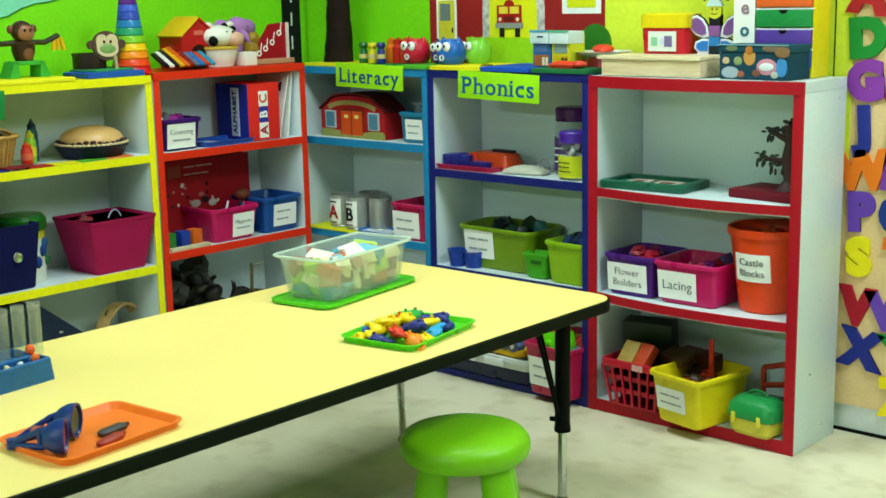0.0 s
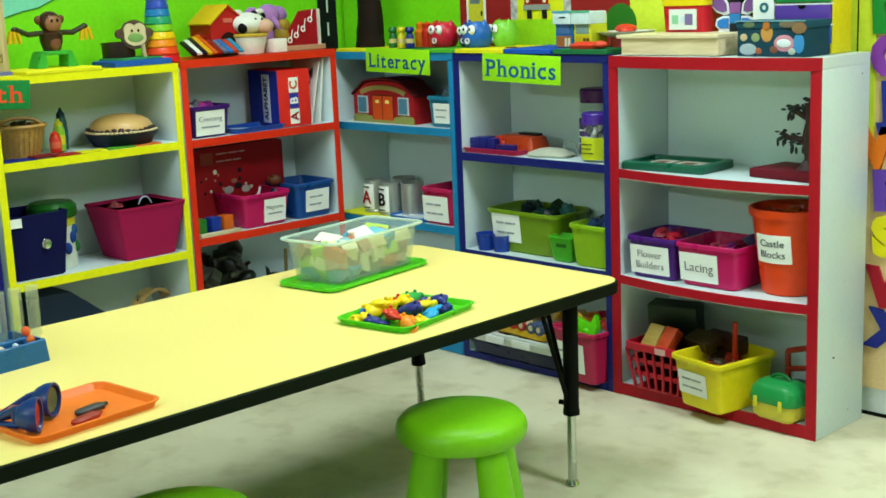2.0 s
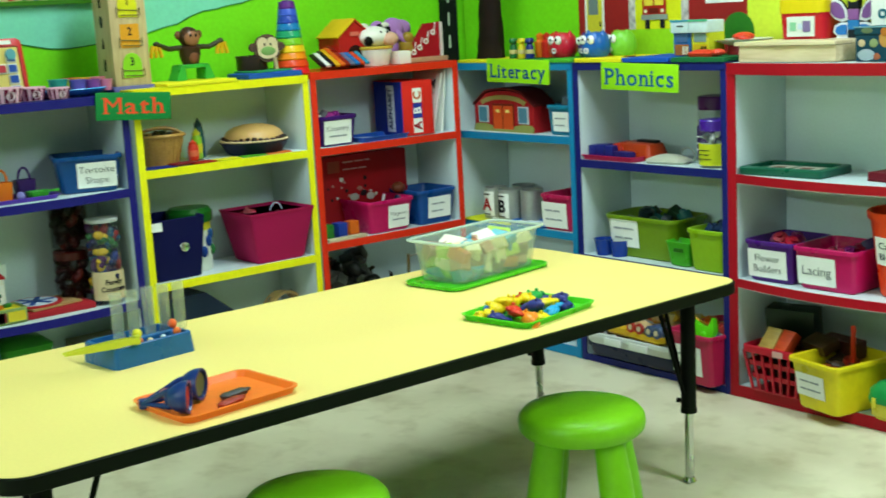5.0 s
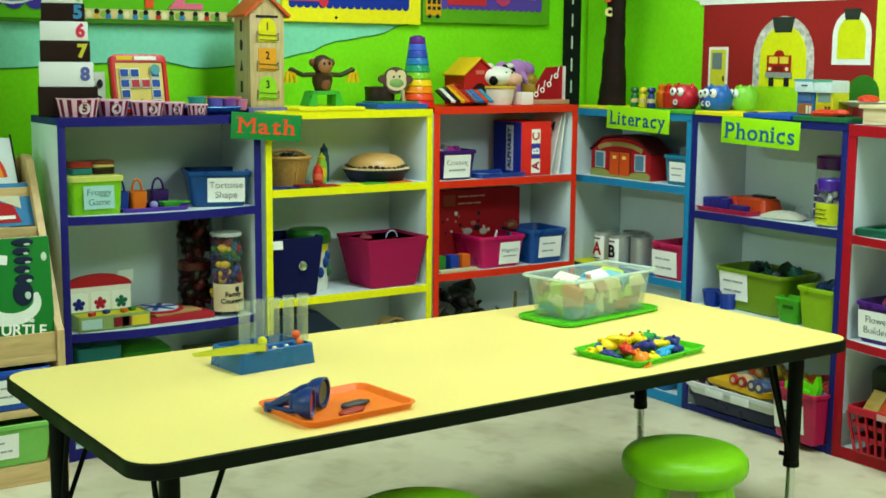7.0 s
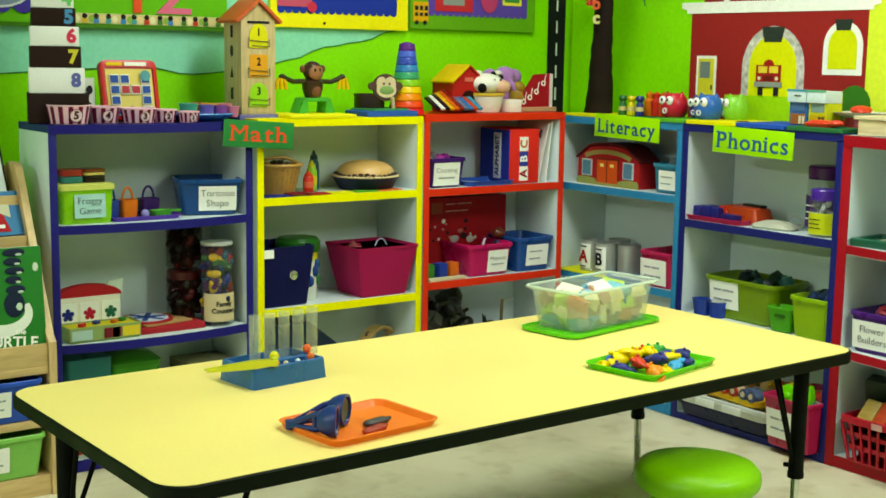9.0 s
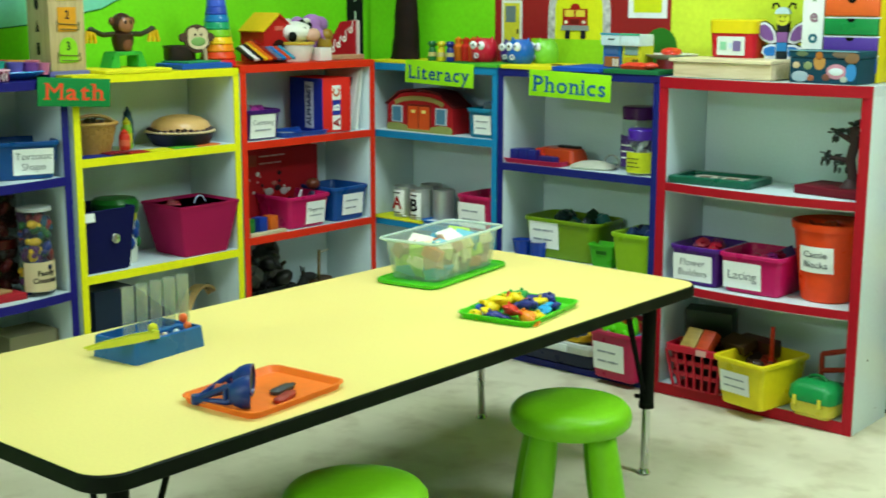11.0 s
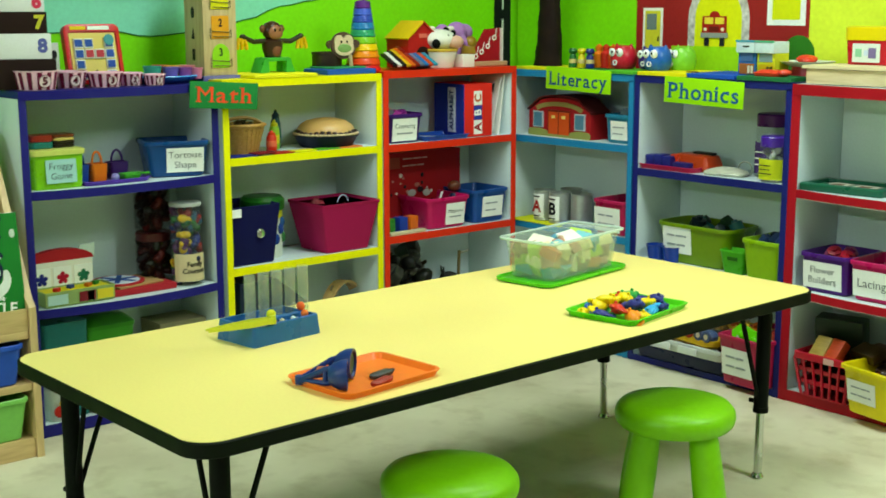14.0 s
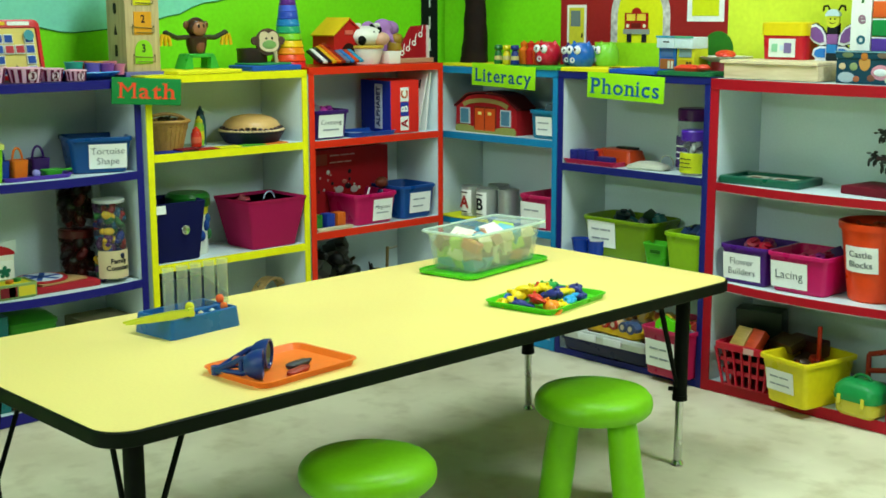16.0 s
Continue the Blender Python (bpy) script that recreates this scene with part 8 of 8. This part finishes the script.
def swell(pts, k):
    cx, cz = sum(p[0] for p in pts) / len(pts), sum(p[1] for p in pts) / len(pts)
    return [(cx + (x - cx) * k, cz + (z - cz) * k) for x, z in pts]


for s in (-1, 1):
    for nm, pts, lb in (("upper_wing", UPPER, "white-edged upper wing"), ("lower_wing", LOWER, "white-edged lower wing")):
        part("wing_outline", sheet(BM(), [(s * x, z) for x, z in swell(pts, 1.09)], 0.005, 0.011), BLACK, bf, "black wing outline")
        part(nm, sheet(BM(), [(s * x, z) for x, z in pts], 0.002, 0.008), paint("#e4e8ee"), bf, lb)
    for pts, c, lb in ((swell(UPPER, 0.76), "#7d5296", "purple wing panel"), (EYELET, "#2a76c4", "blue wing panel"), (TAIL, "#d8cc24", "yellow wing panel")):
        part("wing_panel", sheet(BM(), [(s * x, z) for x, z in pts], -0.001, 0.004), paint(c), bf, lb)
    part("antenna", path_tube(BM(), [(s * 0.012, 0.006, 0.2), (s * 0.022, 0.006, 0.216), (s * 0.034, 0.006, 0.214), (s * 0.036, 0.006, 0.2)], 0.003, 6), BLACK, bf)
part("head", lathe(BM(), [(0, 0), (0.021, 0), (0.022, 0.002), (0.022, 0.01), (0, 0.01)], 24), paint("#d3d63a"), bf, "yellow smiling face disc", pose(0, 0.008, 0.174, 90))
part("cap", sheet(BM(), arc(0, 0.186, 0.024, 0.02, 0, 180, 10), -0.005, 0.008), paint("#c4dfe4"), bf, "pale blue cap")
for s in (-1, 1):
    part("eye", ball(BM(), (s * 0.007, -0.002, 0.178), (0.0022, 0.002, 0.003), 8), BLACK, bf)
part("smile", path_tube(BM(), [(x, -0.0025, z) for x, z in arc(0, 0.17, 0.009, 0.006, 200, 340, 8)], 0.001, 5), BLACK, bf)
dw = thing("drawer_unit", "yellow drawer tower with coloured drawer fronts", "drawers", at("R", -1.494, 0.12, ZT))
part("case", box(BM(), (-0.032, 0.055, 0.2), (0.211, 0.095, 0.4), bevel=0.003), paint("#e6d41a"), dw, "bright yellow case")
for i, c in enumerate(("#1c4a9a", "#5a3a9a", "#178a44", "#e8642a", "#e0c01c", "#c8242c")):
    z = 0.025 + 0.052 * i
    d = part("drawer", box(BM(), (-0.005, 0.0, z + 0.024), (0.155, 0.014, 0.045), bevel=0.002), plastic(c), dw)
    # Finger notch given only as its shade, a black half-round on the front.
    part("notch_shade", sheet(BM(), arc(-0.005, z + 0.047, 0.012, 0.01, 180, 360, 8), -0.0085, -0.006), BLACK, d)
    part("gap", box(BM(), (-0.005, 0.002, z + 0.049), (0.16, 0.012, 0.004)), paint("#e8ecec"), dw)
lp = part("letter_strip", box(BM(), (-0.118, -0.002, 0.2), (0.062, 0.01, 0.4), bevel=0.001), CARD, dw, "white letter strip")
for i, (ch, c) in enumerate((("u", "#7a3a8a"), ("o", "#2a6a7a"), ("e", "#9a7a8a"), ("i", "#3a7a3a"), ("a", "#a83a3a"))):
    part("lettering", text(ch, 0.05, 0.0006, 0.0014), paper(c), lp, m=pose(-0.115, -0.008, 0.035 + 0.058 * i + 0.03))
ch = thing("keepsake_chest", "dark teal decorated card chest with stickers", "chest", at("R", -1.53, 0.012, ZT, -3) @ Matrix.Diagonal((0.9, 1, 0.95, 1)))
part("body", box(BM(), (0, 0.06, 0.036), (0.225, 0.11, 0.072), bevel=0.003), paper("#103e4e"), ch)
part("lid", box(BM(), (0, 0.06, 0.083), (0.232, 0.116, 0.022), bevel=0.006), paper("#15485a"), ch, "teal lid with pale edge")
part("lid_edge", box(BM(), (0, 0.0005, 0.0935), (0.23, 0.003, 0.003)), paper("#7aa8b8"), ch)
for x, z, sx, sz, c in ((-0.012, 0.062, 0.02, 0.024, "#c8924a"), (-0.012, 0.08, 0.012, 0.012, "#b8702a"), (-0.075, 0.018, 0.03, 0.016, "#9aa8b0"), (0.045, 0.035, 0.034, 0.022, "#c8889a"), (0.092, 0.035, 0.018, 0.026, "#3a8ac8"), (0.095, 0.075, 0.024, 0.016, "#8a6a4a"), (0.06, 0.085, 0.03, 0.01, "#7a6a58"), (-0.05, 0.05, 0.014, 0.012, "#8a9a6a"), (-0.09, 0.05, 0.012, 0.01, "#c8b08a"), (0.012, 0.018, 0.014, 0.01, "#7a4a3a"), (0.07, 0.014, 0.012, 0.009, "#b0b8a8"), (-0.04, 0.014, 0.012, 0.009, "#a05a3a"), (-0.07, 0.084, 0.02, 0.008, "#6a7a58")):
    k = part("sticker", ball(BM(), (x, 0.0045 if z < 0.07 else 0.0015, z), (sx, 0.0018, sz), 14), paper(c), ch)
    if c == "#c8889a":
        part("print", ball(BM(), (x, 0.0025, z), (sx * 0.7, 0.0018, sz * 0.5), 12), paper("#d8e0e4"), k)

# ---- book display stand ----
bsn = thing("book_stand", "pale wooden book display stand with bins below", "book stand", pose(-3.045, 0.805, 0, 0, 0, 90))
PINE = wood("#d9ba84", "Z", 6)
side = [(0.0, 0.0), (0.0, 0.42), (0.02, 0.44), (0.222, 0.866), (0.245, 0.88), (0.3, 0.88), (0.3, 0.0)]
for x0 in (-0.02, -0.62):
    bm = BM()
    a = [bm.verts.new((x0 - 0.0, y, z)) for y, z in side]
    b = [bm.verts.new((x0 + 0.02, y, z)) for y, z in side]
    bm.faces.new(a)
    bm.faces.new(b[::-1])
    for i in range(len(side)):
        j = (i + 1) % len(side)
        bm.faces.new((a[j], a[i], b[i], b[j]))
    part("side_panel", bm, PINE, bsn)
for y0, z0, h in ((0.006, 0.385, 0.062), (0.075, 0.55, 0.04), (0.14, 0.672, 0.035), (0.2, 0.776, 0.035)):
    part("ledge", box(BM(), (-0.31, y0 + 0.008, z0), (0.578, 0.012, h), bevel=0.002), wood("#d9ba84", "X", 6), bsn)
    part("tier", box(BM(), (-0.31, y0 + 0.045, z0 + 0.01), (0.578, 0.07, 0.01)), wood("#d9ba84", "X", 6), bsn)
for z in (0.028, 0.2, 0.345):
    part("shelf", box(BM(), (-0.31, 0.152, z), (0.578, 0.29, 0.02 if z > 0.03 else 0.055), bevel=0.002), wood("#d9ba84", "X", 6), bsn)
part("back_panel", box(BM(), (-0.31, 0.292, 0.44), (0.578, 0.008, 0.86)), wood("#d9ba84", "X", 6), bsn)


def book(x, y, z, w, h, c, label, lean=28, th=0.008):
    t = thing("book", label, "book", pose(-3.045, 0.805, 0, 0, 0, 90) @ pose(x, y, z, -lean, 0, 0), "books on the display stand")
    part("cover", box(BM(), (0, 0, h / 2), (w, th, h), bevel=0.001), paper(c), t)
    part("pages", box(BM(), (0, 0.0, h + 0.0003), (w * 0.96, th * 0.6, 0.001)), CARD, t)
    return t


b = book(-0.125, 0.024, 0.40, 0.215, 0.275, "#0f7a2c", "green picture book with a white title and dark turtle drawing", 7)
part("swirl", sheet(BM(), arc(-0.01, 0.1, 0.085, 0.06, 150, 385, 20) + arc(0.0, 0.108, 0.055, 0.034, 385, 150, 20), -0.0052, -0.004), paper("#dfe6de"), b, "white swirl")
for i, (x, z, sx, sz) in enumerate(((0.035, 0.262, 0.03, 0.011), (0.03, 0.238, 0.024, 0.011), (0.034, 0.214, 0.026, 0.011), (0.03, 0.19, 0.022, 0.011), (0.034, 0.164, 0.026, 0.013), (0.028, 0.125, 0.028, 0.034))):
    k = part("drawing", ball(BM(), (x, -0.0055, z), (sx, 0.0015, sz), 12), paper("#14223a"), b, "dark turtle shape" if i == 0 else "")
    part("drawing", ball(BM(), (x + 0.012, -0.007, z - 0.006), (sx * 0.3, 0.0008, sz * 0.3), 8), paper("#b8d0c0"), k)
part("drawing", ball(BM(), (0.09, -0.005, 0.22), (0.008, 0.0015, 0.012), 8), paper("#c8d8c8"), b)
part("writing", bars(0.075, 0.05, 1, 6), CARD, b, m=pose(-0.045, -0.0048, 0.222, 0, 8, 0))
part("lettering", text("the", 0.02, 0.0006, 0.0005), CARD, b, m=pose(0.04, -0.0048, 0.052, 0, 8, 0))
part("lettering", text("TURTLE", 0.042, 0.0006, 0.0008), CARD, b, m=pose(0.01, -0.0048, 0.026, 0, 6, 0))
b = book(-0.15, 0.1, 0.565, 0.12, 0.14, "#b89a5a", "tan picture book with stripes")
b = book(-0.08, 0.104, 0.565, 0.11, 0.135, "#1c6a94", "blue picture book on the stand")
b = book(-0.1, 0.165, 0.69, 0.17, 0.128, "#3a80b4", "blue picture book with a red roof drawing")
part("drawing", sheet(BM(), [(-0.085, 0.01), (0.045, 0.01), (0.03, 0.06), (-0.04, 0.085), (-0.085, 0.05)], -0.006, -0.004), paper("#b01c22"), b, "red roof shape")
part("drawing", sheet(BM(), [(-0.02, 0.085), (0.05, 0.05), (0.05, 0.11), (-0.02, 0.11)], -0.0055, -0.004), paper("#c8c8b0"), b)
part("writing", bars(0.06, 0.02, 1, 4), CARD, b, m=pose(0.0, -0.0068, 0.025))
b = book(-0.13, 0.225, 0.792, 0.18, 0.15, "#c8d4d4", "pale picture book with a rainbow")
for r, c in ((0.09, "#c83a24"), (0.08, "#e08a24"), (0.07, "#d8c83c"), (0.06, "#2a6a9a")):
    part("rainbow_band", sheet(BM(), arc(-0.03, 0.03, r, r * 1.1, 0, 120, 12) + arc(-0.03, 0.03, r - 0.01, (r - 0.01) * 1.1, 120, 0, 12), -0.006, -0.004), paper(c), b)
part("edge", box(BM(), (0.088, -0.0045, 0.08), (0.005, 0.002, 0.16)), BLACK, b)
SM = pose(-3.045, 0.805, 0, 0, 0, 90)
crate("L", 0, 0, 0, 0.2, 0.26, 0.115, "#1a4fb8", "storage_bin", "blue plastic bin with a white label in the stand", 0.88, None, (0.1, 0.07, -0.035, 0.055), m=SM @ pose(-0.138, 0.125, 0.2105), seed=14)
filler(SM @ pose(-0.138, 0.125, 0.2105), 0.12, 0.15, 0.1, ["#2a7a2c", "#1c3a6a", "#3a6a3a"], 8, 0.04, "toy", "green or blue toy in the blue bin", "toy", "toys in the stand's blue bin", 19)
crate("L", 0, 0, 0, 0.21, 0.26, 0.12, "#78c05a", "storage_bin", "soft green plastic bin with a white label in the stand", 0.88, None, (0.1, 0.07, -0.045, 0.06), m=SM @ pose(-0.138, 0.125, 0.056), seed=15)
